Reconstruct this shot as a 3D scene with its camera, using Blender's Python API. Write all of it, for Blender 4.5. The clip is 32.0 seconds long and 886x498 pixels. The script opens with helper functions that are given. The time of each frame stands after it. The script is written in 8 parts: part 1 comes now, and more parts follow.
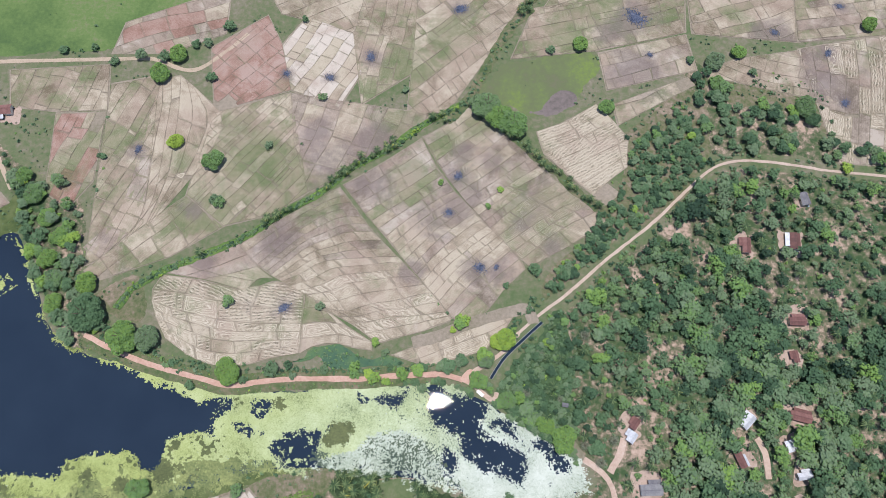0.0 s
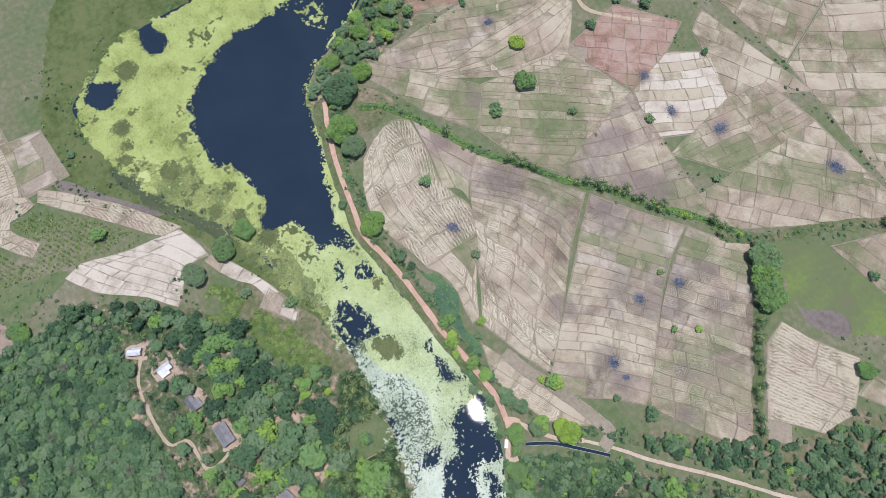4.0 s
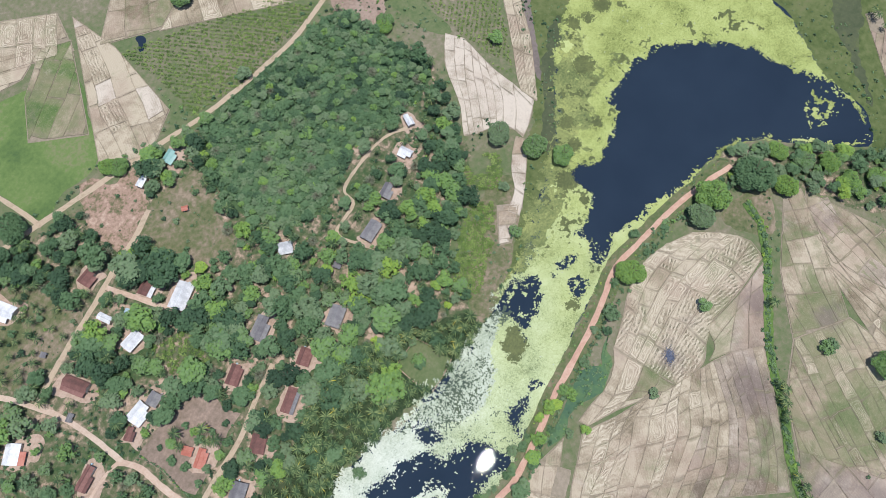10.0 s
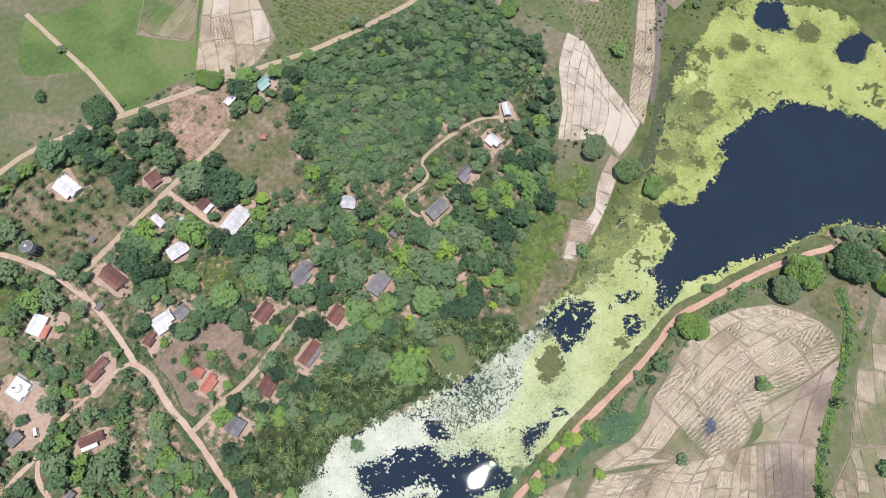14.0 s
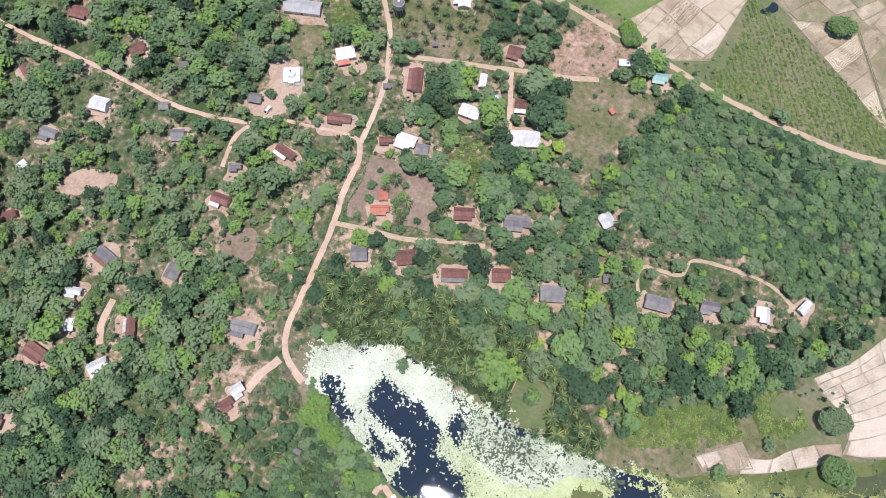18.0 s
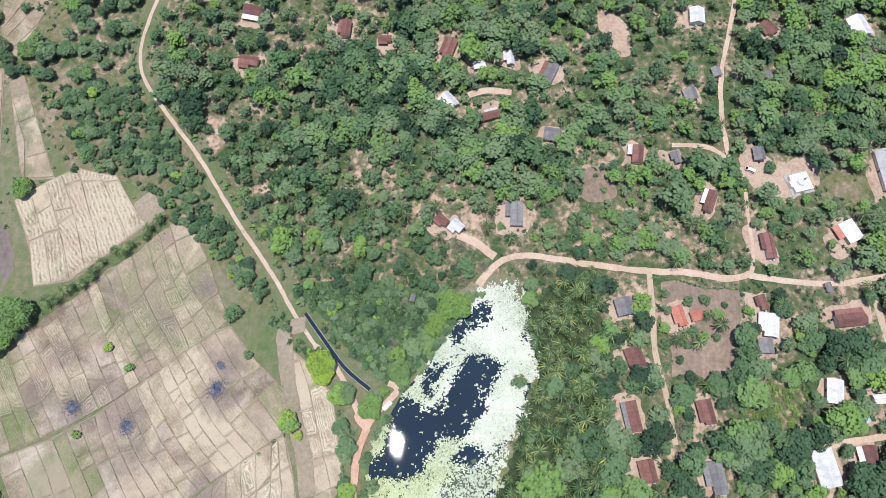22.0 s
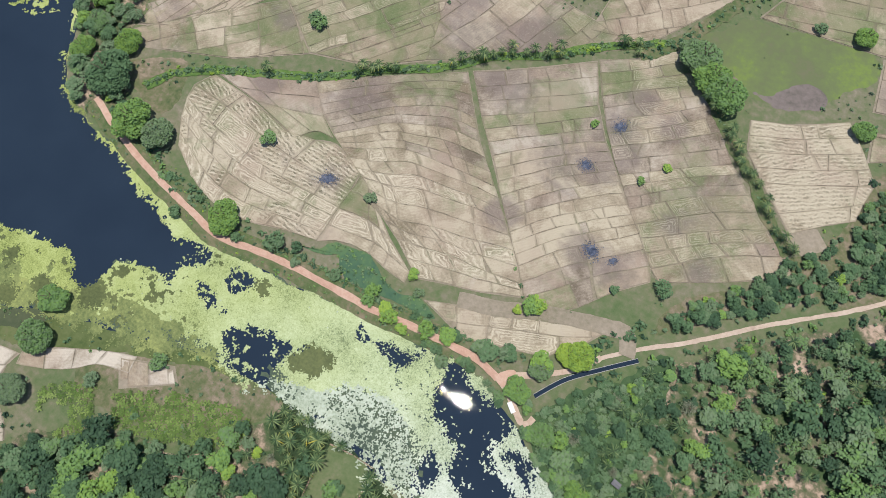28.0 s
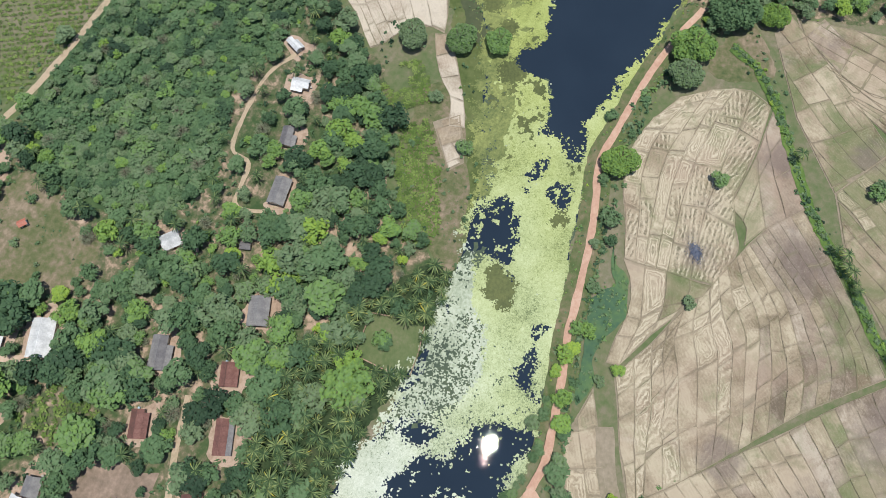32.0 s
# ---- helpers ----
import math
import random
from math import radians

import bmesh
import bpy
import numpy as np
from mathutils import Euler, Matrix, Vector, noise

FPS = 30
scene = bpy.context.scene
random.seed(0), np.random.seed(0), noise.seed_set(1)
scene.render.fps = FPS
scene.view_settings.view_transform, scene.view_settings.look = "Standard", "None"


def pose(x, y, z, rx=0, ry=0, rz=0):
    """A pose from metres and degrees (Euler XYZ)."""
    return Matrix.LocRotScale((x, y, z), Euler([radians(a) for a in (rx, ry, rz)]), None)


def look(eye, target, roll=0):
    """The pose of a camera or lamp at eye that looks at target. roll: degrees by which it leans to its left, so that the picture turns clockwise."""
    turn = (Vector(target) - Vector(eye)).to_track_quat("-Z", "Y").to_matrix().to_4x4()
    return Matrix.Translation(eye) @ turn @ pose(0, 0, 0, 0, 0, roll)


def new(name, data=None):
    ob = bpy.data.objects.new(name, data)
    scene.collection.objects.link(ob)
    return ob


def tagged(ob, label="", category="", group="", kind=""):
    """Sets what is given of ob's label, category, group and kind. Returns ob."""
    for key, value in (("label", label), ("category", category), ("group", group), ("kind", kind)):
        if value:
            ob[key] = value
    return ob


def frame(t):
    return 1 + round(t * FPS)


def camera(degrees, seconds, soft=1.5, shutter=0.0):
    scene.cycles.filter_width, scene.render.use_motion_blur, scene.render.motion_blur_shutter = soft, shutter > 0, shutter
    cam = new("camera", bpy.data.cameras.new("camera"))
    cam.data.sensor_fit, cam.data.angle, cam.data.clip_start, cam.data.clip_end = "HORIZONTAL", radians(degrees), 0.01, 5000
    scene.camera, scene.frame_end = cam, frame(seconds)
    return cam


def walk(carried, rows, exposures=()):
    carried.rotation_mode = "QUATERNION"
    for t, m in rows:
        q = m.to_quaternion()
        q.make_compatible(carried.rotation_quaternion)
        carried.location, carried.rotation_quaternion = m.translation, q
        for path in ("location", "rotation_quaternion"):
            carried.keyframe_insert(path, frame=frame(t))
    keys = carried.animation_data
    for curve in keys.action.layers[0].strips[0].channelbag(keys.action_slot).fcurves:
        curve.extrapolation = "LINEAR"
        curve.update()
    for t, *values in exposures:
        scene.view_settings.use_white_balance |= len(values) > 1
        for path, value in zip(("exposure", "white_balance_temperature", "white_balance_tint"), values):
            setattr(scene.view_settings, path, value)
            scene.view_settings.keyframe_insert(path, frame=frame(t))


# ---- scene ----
# ---------------------------------------------------------------- camera
# seconds, x, y, z, heading, pitch, roll
PATH = [
    (0, 1.51, 1.20, 359.99, 0.866, -72.196, 0.128),
    (0.5, 1.83, 2.00, 358.88, 6.350, -72.327, 0.137),
    (1, 2.11, 2.82, 357.72, 12.708, -72.445, 0.148),
    (1.5, 2.31, 3.52, 356.51, 19.501, -72.602, 0.115),
    (2, 2.26, 4.03, 355.21, 24.981, -72.741, 0.044),
    (2.5, 2.07, 4.36, 353.61, 30.090, -72.806, -0.010),
    (3, 2.16, 4.49, 351.57, 37.108, -72.838, 0.014),
    (3.5, 2.56, 4.45, 349.11, 46.622, -72.741, -0.045),
    (5.5, 6.88, 4.67, 337.17, 74.832, -72.293, -0.568),
    (6, 7.20, 4.49, 335.07, 81.389, -72.183, -0.446),
    (6.5, 7.07, 4.31, 333.05, 87.030, -72.139, -0.151),
    (7, 6.52, 4.18, 331.14, 92.898, -72.232, 0.140),
    (7.5, 5.69, 4.13, 329.41, 98.310, -72.461, 0.333),
    (8, 4.76, 4.06, 327.76, 107.064, -72.692, 0.388),
    (8.5, 4.03, 3.86, 326.16, 114.846, -72.804, 0.235),
    (9, 3.60, 3.58, 324.55, 117.834, -72.878, 0.109),
    (9.5, 3.46, 3.26, 322.86, 119.979, -72.940, 0.075),
    (10, 3.51, 2.93, 321.04, 122.154, -72.973, 0.020),
    (10.5, 3.54, 2.76, 319.09, 123.735, -72.991, -0.066),
    (11, 3.58, 2.65, 317.05, 125.365, -72.981, -0.199),
    (11.5, 3.78, 2.50, 315.01, 126.550, -72.946, -0.303),
    (12, 4.22, 2.36, 313.05, 128.543, -72.967, -0.295),
    (12.5, 4.91, 2.20, 311.14, 131.048, -72.931, -0.233),
    (13, 5.68, 2.11, 309.17, 133.623, -72.848, -0.116),
    (13.5, 6.36, 2.21, 307.19, 135.759, -72.746, -0.099),
    (15.5, 7.87, 3.61, 300.96, 154.475, -72.601, -0.406),
    (16, 8.45, 3.95, 298.63, 160.715, -72.476, -0.398),
    (16.5, 8.93, 4.23, 296.52, 169.343, -72.438, -0.263),
    (17, 9.34, 4.16, 294.54, 178.822, -72.505, -0.011),
    (17.5, 9.70, 3.93, 292.52, 187.806, -72.580, 0.206),
    (18, 9.94, 3.94, 290.50, 197.465, -72.670, 0.351),
    (18.5, 9.91, 4.29, 288.57, 206.757, -72.655, 0.305),
    (19, 9.49, 4.80, 286.59, 217.098, -72.685, 0.124),
    (19.5, 8.90, 5.34, 284.49, 226.607, -72.640, -0.081),
    (20, 8.39, 5.83, 282.29, 236.824, -72.581, -0.228),
    (20.5, 8.26, 6.19, 280.10, 245.973, -72.555, -0.279),
    (21, 8.64, 6.30, 278.00, 256.055, -72.590, -0.197),
    (21.5, 9.26, 6.32, 276.04, 265.467, -72.699, -0.197),
    (22, 9.77, 6.53, 274.28, 275.773, -72.860, -0.176),
    (22.5, 10.06, 7.03, 272.72, 285.019, -72.928, -0.173),
    (23, 10.25, 7.61, 271.17, 294.938, -73.018, -0.089),
    (23.5, 10.32, 8.19, 269.71, 304.266, -73.128, -0.014),
    (24, 10.05, 8.75, 268.33, 314.354, -73.281, -0.009),
    (24.5, 9.45, 9.16, 266.75, 323.622, -73.286, -0.193),
    (25, 8.82, 9.17, 264.86, 333.605, -73.169, -0.293),
    (25.5, 8.17, 8.90, 262.76, 342.794, -73.016, -0.287),
    (27.5, 5.04, 7.25, 255.11, 379.134, -72.690, 0.128),
    (28, 5.42, 6.73, 252.94, 389.248, -72.679, 0.085),
    (28.5, 5.97, 6.33, 250.74, 398.913, -72.617, -0.022),
    (29, 6.48, 6.08, 248.55, 409.098, -72.580, -0.083),
    (29.5, 6.79, 6.00, 246.50, 418.667, -72.546, -0.152),
    (30, 6.80, 5.97, 244.56, 428.790, -72.588, -0.153),
    (30.5, 6.50, 5.84, 242.77, 438.093, -72.632, -0.053),
    (31, 6.02, 5.52, 241.10, 447.945, -72.816, 0.109),
    (31.5, 5.41, 5.01, 239.48, 457.228, -72.954, 0.187),
    (32, 4.74, 4.33, 237.80, 467.180, -73.098, 0.199),
]
cam = camera(70.6, 32.0, soft=0.7)
walk(cam, [(t, pose(x, y, z, 90 + pitch, 0, yaw) @ pose(0, 0, 0, 0, 0, roll)) for t, x, y, z, yaw, pitch, roll in PATH],
     exposures=[(0, -0.1, 6080, 16), (6, -0.13, 6030, 13), (9, -0.09, 6120, 12), (13, -0.05, 6560, 15), (18, 0.15, 6470, 18), (20, 0.23, 6400, 15), (21.5, 0.17, 6360, 13), (24, -0.04, 6220, 13), (25.5, -0.13, 6340, 8),
                (28, -0.14, 6480, 10), (30, -0.17, 6560, 11), (32, -0.15, 6640, 8)])

# ---------------------------------------------------------------- light
SUN_TILT, SUN_AZIMUTH = 4.1, -9.0      # degrees from overhead, degrees east of +y
world = bpy.data.worlds.new("world")
scene.world = world
world.use_nodes = True
wn, wl = world.node_tree.nodes, world.node_tree.links
sky = wn.new("ShaderNodeTexSky")
sky.sky_type, sky.sun_disc = 'NISHITA', False
sky.sun_elevation, sky.sun_rotation = radians(90 - SUN_TILT), radians(SUN_AZIMUTH)
sky.air_density, sky.dust_density = 1.0, 0.35
wn["Background"].inputs["Strength"].default_value = 0.115
wl.new(sky.outputs[0], wn["Background"].inputs["Color"])
sun_data = bpy.data.lights.new("sun", 'SUN')
sun_data.energy, sun_data.angle, sun_data.color = 4.4, radians(0.53), (1.0, 0.965, 0.91)
sun = new("sun", sun_data)
sun.matrix_basis = look((0, 0, 600), (-600 * math.tan(radians(SUN_TILT)) * math.sin(radians(SUN_AZIMUTH)),
                                      -600 * math.tan(radians(SUN_TILT)) * math.cos(radians(SUN_AZIMUTH)), 0))
scene.view_settings.exposure = 0.0

# ---------------------------------------------------------------- materials
def shader(name, rough=0.9, spec=0.25):
    m = bpy.data.materials.new(name)
    m.use_nodes = True
    nt = m.node_tree
    b = nt.nodes["Principled BSDF"]
    b.inputs["Roughness"].default_value = rough
    b.inputs["Specular IOR Level"].default_value = spec
    return m, nt, b


def math_node(nt, op, a, b=None, clamp=False):
    n = nt.nodes.new("ShaderNodeMath")
    n.operation, n.use_clamp = op, clamp
    for i, v in enumerate((a, b)):
        if v is None:
            continue
        if isinstance(v, (int, float)):
            n.inputs[i].default_value = v
        else:
            nt.links.new(v, n.inputs[i])
    return n.outputs[0]


def noise_node(nt, vec, scale, detail=3.0, rough=0.55, warp=0.0):
    n = nt.nodes.new("ShaderNodeTexNoise")
    n.inputs["Scale"].default_value, n.inputs["Detail"].default_value = scale, detail
    n.inputs["Roughness"].default_value, n.inputs["Distortion"].default_value = rough, warp
    nt.links.new(vec, n.inputs["Vector"])
    return n.outputs["Fac"]


def ramp_node(nt, fac, stops):
    n = nt.nodes.new("ShaderNodeValToRGB")
    r = n.color_ramp
    while len(r.elements) < len(stops):
        r.elements.new(0.5)
    for e, (p, c) in zip(r.elements, stops):
        e.position, e.color = p, (*c, 1)
    nt.links.new(fac, n.inputs[0])
    return n.outputs[0]


def mix_node(nt, fac, a, b):
    n = nt.nodes.new("ShaderNodeMix")
    n.data_type = 'RGBA'
    for i, v in ((0, fac), (6, a), (7, b)):
        if isinstance(v, (int, float)):
            n.inputs[i].default_value = v
        elif isinstance(v, tuple):
            n.inputs[i].default_value = (*v, 1)
        else:
            nt.links.new(v, n.inputs[i])
    return n.outputs[2]


def place_of(nt, own=False):
    if own:
        return nt.nodes.new("ShaderNodeTexCoord").outputs["Object"]
    return nt.nodes.new("ShaderNodeNewGeometry").outputs["Position"]


def bump_node(nt, b, height, strength, distance=0.1):
    n = nt.nodes.new("ShaderNodeBump")
    n.inputs["Strength"].default_value, n.inputs["Distance"].default_value = strength, distance
    nt.links.new(height, n.inputs["Height"])
    nt.links.new(n.outputs[0], b.inputs["Normal"])


def earth(name, colours, broad=0.03, fine=0.6, rough=0.95, bump=0.4, thing=0.0, own=False, low=0.33, high=0.67, share=0.5, spec=0.15, island=0.0):
    """A mottled surface: broad patches and fine grain through one row of colours; thing: variation from object to object."""
    m, nt, b = shader(name, rough, spec)
    p = place_of(nt, own)
    big, small = noise_node(nt, p, broad, 4, 0.6, 0.6), noise_node(nt, p, fine, 5, 0.65)
    f = math_node(nt, 'ADD', math_node(nt, 'MULTIPLY', big, 1 - share), math_node(nt, 'MULTIPLY', small, share))
    if thing:
        r = nt.nodes.new("ShaderNodeObjectInfo").outputs["Random"]
        f = math_node(nt, 'ADD', f, math_node(nt, 'MULTIPLY', math_node(nt, 'SUBTRACT', r, 0.5), thing))
    if island:
        r = nt.nodes.new("ShaderNodeNewGeometry").outputs["Random Per Island"]
        f = math_node(nt, 'ADD', f, math_node(nt, 'MULTIPLY', math_node(nt, 'SUBTRACT', r, 0.5), island))
    n = len(colours)
    c = ramp_node(nt, f, [(low + (high - low) * i / (n - 1), k) for i, k in enumerate(colours)])
    nt.links.new(c, b.inputs["Base Color"])
    if bump:
        bump_node(nt, b, small, bump, 0.15)
    return m


M = {}
M['ground'] = earth("dry_grassland", [(.085, .13, .052), (.115, .15, .068), (.15, .162, .088), (.2, .183, .124), (.27, .232, .17)], 0.02, 0.3, share=0.46, low=0.35, high=0.66)
M['floor'] = earth("woodland_soil", [(.046, .085, .034), (.072, .106, .046), (.155, .145, .09), (.4, .295, .22), (.49, .37, .285)], 0.05, 0.30, share=0.5, low=0.38, high=0.66)
M['meadow'] = earth("green_meadow", [(.07, .12, .045), (.1, .16, .052), (.135, .2, .065), (.2, .2, .11)], 0.022, 0.4, share=0.36, low=0.35, high=0.66)
M['bright_meadow'] = earth("bright_meadow", [(.15, .15, .088), (.132, .155, .074), (.142, .178, .072), (.168, .228, .06), (.2, .262, .058)], 0.02, 0.3, share=0.3, low=0.36, high=0.68)
M['marsh'] = earth("marsh_grass", [(.05, .08, .028), (.085, .115, .04), (.125, .15, .06), (.15, .15, .075)], 0.03, 0.25)
M['bog'] = earth("bog", [(.055, .075, .036), (.068, .086, .046), (.085, .1, .055), (.105, .125, .055)], 0.05, 0.3)
M['lawn'] = earth("grove_lawn", [(.085, .125, .055), (.11, .15, .065), (.14, .168, .08), (.18, .185, .11)], 0.1, 0.5)
M['reeds'] = earth("reed_bed", [(.045, .095, .06), (.065, .125, .075), (.095, .165, .075), (.14, .19, .08)], 0.06, 0.45, share=0.35)
M['verge'] = earth("green_verge", [(.055, .1, .034), (.085, .15, .04), (.125, .2, .052), (.19, .18, .1)], 0.06, 0.4, low=0.36, high=0.66)
M['tilled'] = earth("tilled_corner", [(.19, .15, .11), (.27, .2, .155), (.34, .26, .21), (.2, .175, .11)], 0.07, 0.5)
M['scorched'] = earth("scorched_meadow", [(.115, .105, .085), (.16, .135, .12), (.2, .165, .15), (.15, .165, .08)], 0.06, 0.4)
M['thicket'] = earth("thicket_floor", [(.04, .075, .035), (.06, .105, .046), (.085, .135, .058), (.17, .165, .1)], 0.05, 0.3, low=0.36, high=0.7)
# shade between the palms is painted into the dark greens; the brown is soil
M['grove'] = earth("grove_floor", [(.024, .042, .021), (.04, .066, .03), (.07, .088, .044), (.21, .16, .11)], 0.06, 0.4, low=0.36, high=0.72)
M['soil'] = earth("bare_red_soil", [(.25, .18, .135), (.36, .265, .2), (.46, .35, .28), (.3, .235, .165)], 0.06, 0.6)
M['pasture'] = earth("worn_pasture", [(.075, .105, .045), (.11, .128, .058), (.15, .15, .08), (.21, .175, .12), (.29, .23, .165)], 0.045, 0.35, low=0.36, high=0.62)
M['clay'] = earth("trodden_red_clay", [(.09, .115, .055), (.17, .145, .085), (.3, .21, .155), (.36, .25, .19), (.46, .35, .27)], 0.09, 0.5, low=0.36, high=0.62)
M['road'] = earth("dirt_road", [(.4, .3, .23), (.5, .39, .305), (.58, .47, .38)], 0.08, 0.7, bump=0.3)
M['bund_road'] = earth("red_bund_road", [(.4, .24, .175), (.5, .315, .235), (.57, .4, .31)], 0.08, 0.7, bump=0.3)
M['village_road'] = earth("village_road", [(.41, .29, .22), (.5, .375, .29), (.57, .46, .37)], 0.08, 0.7, bump=0.3)
M['lane'] = earth("sandy_lane", [(.36, .275, .195), (.46, .365, .265), (.3, .25, .16)], 0.08, 0.6, bump=0.3)
M['bank'] = earth("grassy_bank", [(.06, .095, .038), (.095, .13, .052), (.16, .155, .085), (.25, .195, .135)], 0.05, 0.4)
M['ash'] = earth("burnt_ash", [(.03, .038, .06), (.07, .085, .125), (.12, .135, .18), (.2, .2, .22)], 0.25, 1.1, low=0.36, high=0.66)
M['scorch'] = earth("brushy_earth", [(.13, .125, .07), (.2, .155, .12), (.27, .205, .16), (.36, .27, .215)], 0.08, 0.5)
M['concrete'] = earth("weathered_concrete", [(.22, .21, .2), (.36, .35, .33), (.45, .44, .42)], 0.3, 2.0)
M['trunk'] = earth("tree_bark", [(.07, .05, .035), (.14, .105, .075), (.2, .165, .13)], 0.4, 3.0, own=True)
M['plaster'] = earth("painted_plaster", [(.45, .42, .37), (.62, .58, .5), (.7, .68, .62)], 0.3, 1.5, thing=0.5, own=True)
M['dark'] = earth("shaded_opening", [(.02, .02, .02), (.04, .035, .03)], 0.5, 2.0)
M['timber'] = earth("old_timber", [(.12, .08, .05), (.2, .14, .09)], 0.5, 4.0, own=True)
M['dead'] = earth("bare_twigs", [(.14, .16, .1), (.2, .22, .145), (.26, .275, .19)], 0.4, 2.0)


def roofing(name, colours, rough, metal=0.0, spec=0.4, rib=5.0):
    """Sheet or tile roofing with ribs down the slope, streaks and object-to-object change."""
    m, nt, b = shader(name, rough, spec)
    b.inputs["Metallic"].default_value = metal
    p = place_of(nt, True)
    big, small = noise_node(nt, p, 0.35, 4, 0.6), noise_node(nt, p, 2.2, 4, 0.7)
    r = nt.nodes.new("ShaderNodeObjectInfo").outputs["Random"]
    f = math_node(nt, 'ADD', math_node(nt, 'ADD', math_node(nt, 'MULTIPLY', big, 0.6), math_node(nt, 'MULTIPLY', small, 0.4)),
                  math_node(nt, 'MULTIPLY', math_node(nt, 'SUBTRACT', r, 0.5), 0.22))
    n = len(colours)
    nt.links.new(ramp_node(nt, f, [(0.32 + 0.36 * i / (n - 1), k) for i, k in enumerate(colours)]), b.inputs["Base Color"])
    w = nt.nodes.new("ShaderNodeTexWave")
    w.inputs["Scale"].default_value, w.inputs["Distortion"].default_value = rib / 6.28, 0.2
    nt.links.new(p, w.inputs["Vector"])
    bump_node(nt, b, w.outputs["Fac"], 0.5, 0.05)
    return m


M['red'] = roofing("brown_red_tiles", [(.11, .058, .05), (.18, .085, .072), (.26, .135, .115)], 0.85)
M['scarlet'] = roofing("new_red_tiles", [(.33, .1, .07), (.43, .15, .105), (.5, .22, .165)], 0.8)
M['grey'] = roofing("weathered_fibre_sheet", [(.12, .115, .125), (.19, .185, .19), (.27, .265, .26)], 0.9)
M['white'] = roofing("white_metal_sheet", [(.4, .41, .42), (.6, .61, .62), (.8, .81, .82)], 0.5)
M['dull'] = roofing("dull_zinc_sheet", [(.3, .3, .31), (.4, .4, .41), (.52, .52, .53)], 0.6)
M['green'] = roofing("green_metal_sheet", [(.13, .28, .26), (.22, .4, .37), (.3, .46, .42)], 0.5)
M['blue'] = roofing("pale_blue_sheet", [(.3, .42, .5), (.42, .55, .62)], 0.5)
M['limewash'] = earth("white_limewash", [(.62, .61, .58), (.78, .77, .74), (.85, .84, .82)], 0.3, 1.5, bump=0.1)
M['van_paint'] = earth("white_van_paint", [(.7, .71, .72), (.78, .78, .78)], 0.3, 1.0, rough=0.3, bump=0.0)
M['rubber'] = earth("black_rubber", [(.015, .015, .015), (.03, .03, .03)], 1.0, 6.0)
M['glass'] = earth("dark_glazing", [(.012, .014, .016), (.02, .022, .025)], 0.5, 1.0, rough=0.08, bump=0.0, spec=0.5)


def foliage(name, stops, gloss=0.42):
    """Leaves: each tree has its own shade, each spray differs a little."""
    m, nt, b = shader(name, gloss + 0.2, 0.14)
    a = nt.nodes.new("ShaderNodeAttribute")
    a.attribute_name = "tint"
    r = nt.nodes.new("ShaderNodeObjectInfo").outputs["Random"]
    leaf = nt.nodes.new("ShaderNodeNewGeometry").outputs["Random Per Island"]
    f = math_node(nt, 'ADD', a.outputs["Fac"], math_node(nt, 'MULTIPLY', math_node(nt, 'SUBTRACT', r, 0.5), 0.24))
    f = math_node(nt, 'ADD', f, math_node(nt, 'MULTIPLY', math_node(nt, 'SUBTRACT', leaf, 0.5), 0.06))
    clump = noise_node(nt, place_of(nt), 0.85, 3, 0.65)
    fine = noise_node(nt, place_of(nt), 2.6, 2, 0.7)
    f = math_node(nt, 'ADD', f, math_node(nt, 'MULTIPLY', math_node(nt, 'SUBTRACT', clump, 0.5), 0.42))
    f = math_node(nt, 'ADD', f, math_node(nt, 'MULTIPLY', math_node(nt, 'SUBTRACT', fine, 0.5), 0.16))
    bump_node(nt, b, clump, 0.6, 0.6)
    nt.links.new(ramp_node(nt, f, stops), b.inputs["Base Color"])
    b.inputs["Subsurface Weight"].default_value = 0.0
    return m


LEAF_STOPS = [(0.0, (.03, .06, .035)), (0.22, (.058, .11, .056)), (0.45, (.106, .184, .084)), (0.6, (.158, .218, .122)), (0.74, (.14, .245, .08)), (0.87, (.19, .31, .068)), (1.0, (.28, .39, .06))]
M['leaf'] = foliage("tree_leaves", LEAF_STOPS)
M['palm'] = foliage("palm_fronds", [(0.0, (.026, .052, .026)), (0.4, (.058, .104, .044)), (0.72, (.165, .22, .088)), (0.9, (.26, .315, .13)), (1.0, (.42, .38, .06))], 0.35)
M['crop'] = foliage("crop_leaves", [(0.0, (.07, .12, .03)), (0.5, (.12, .19, .045)), (1.0, (.2, .27, .08))], 0.5)


EARTH = [(.16, .13, .084), (.228, .187, .128), (.295, .244, .172), (.36, .302, .217), (.452, .388, .286)]


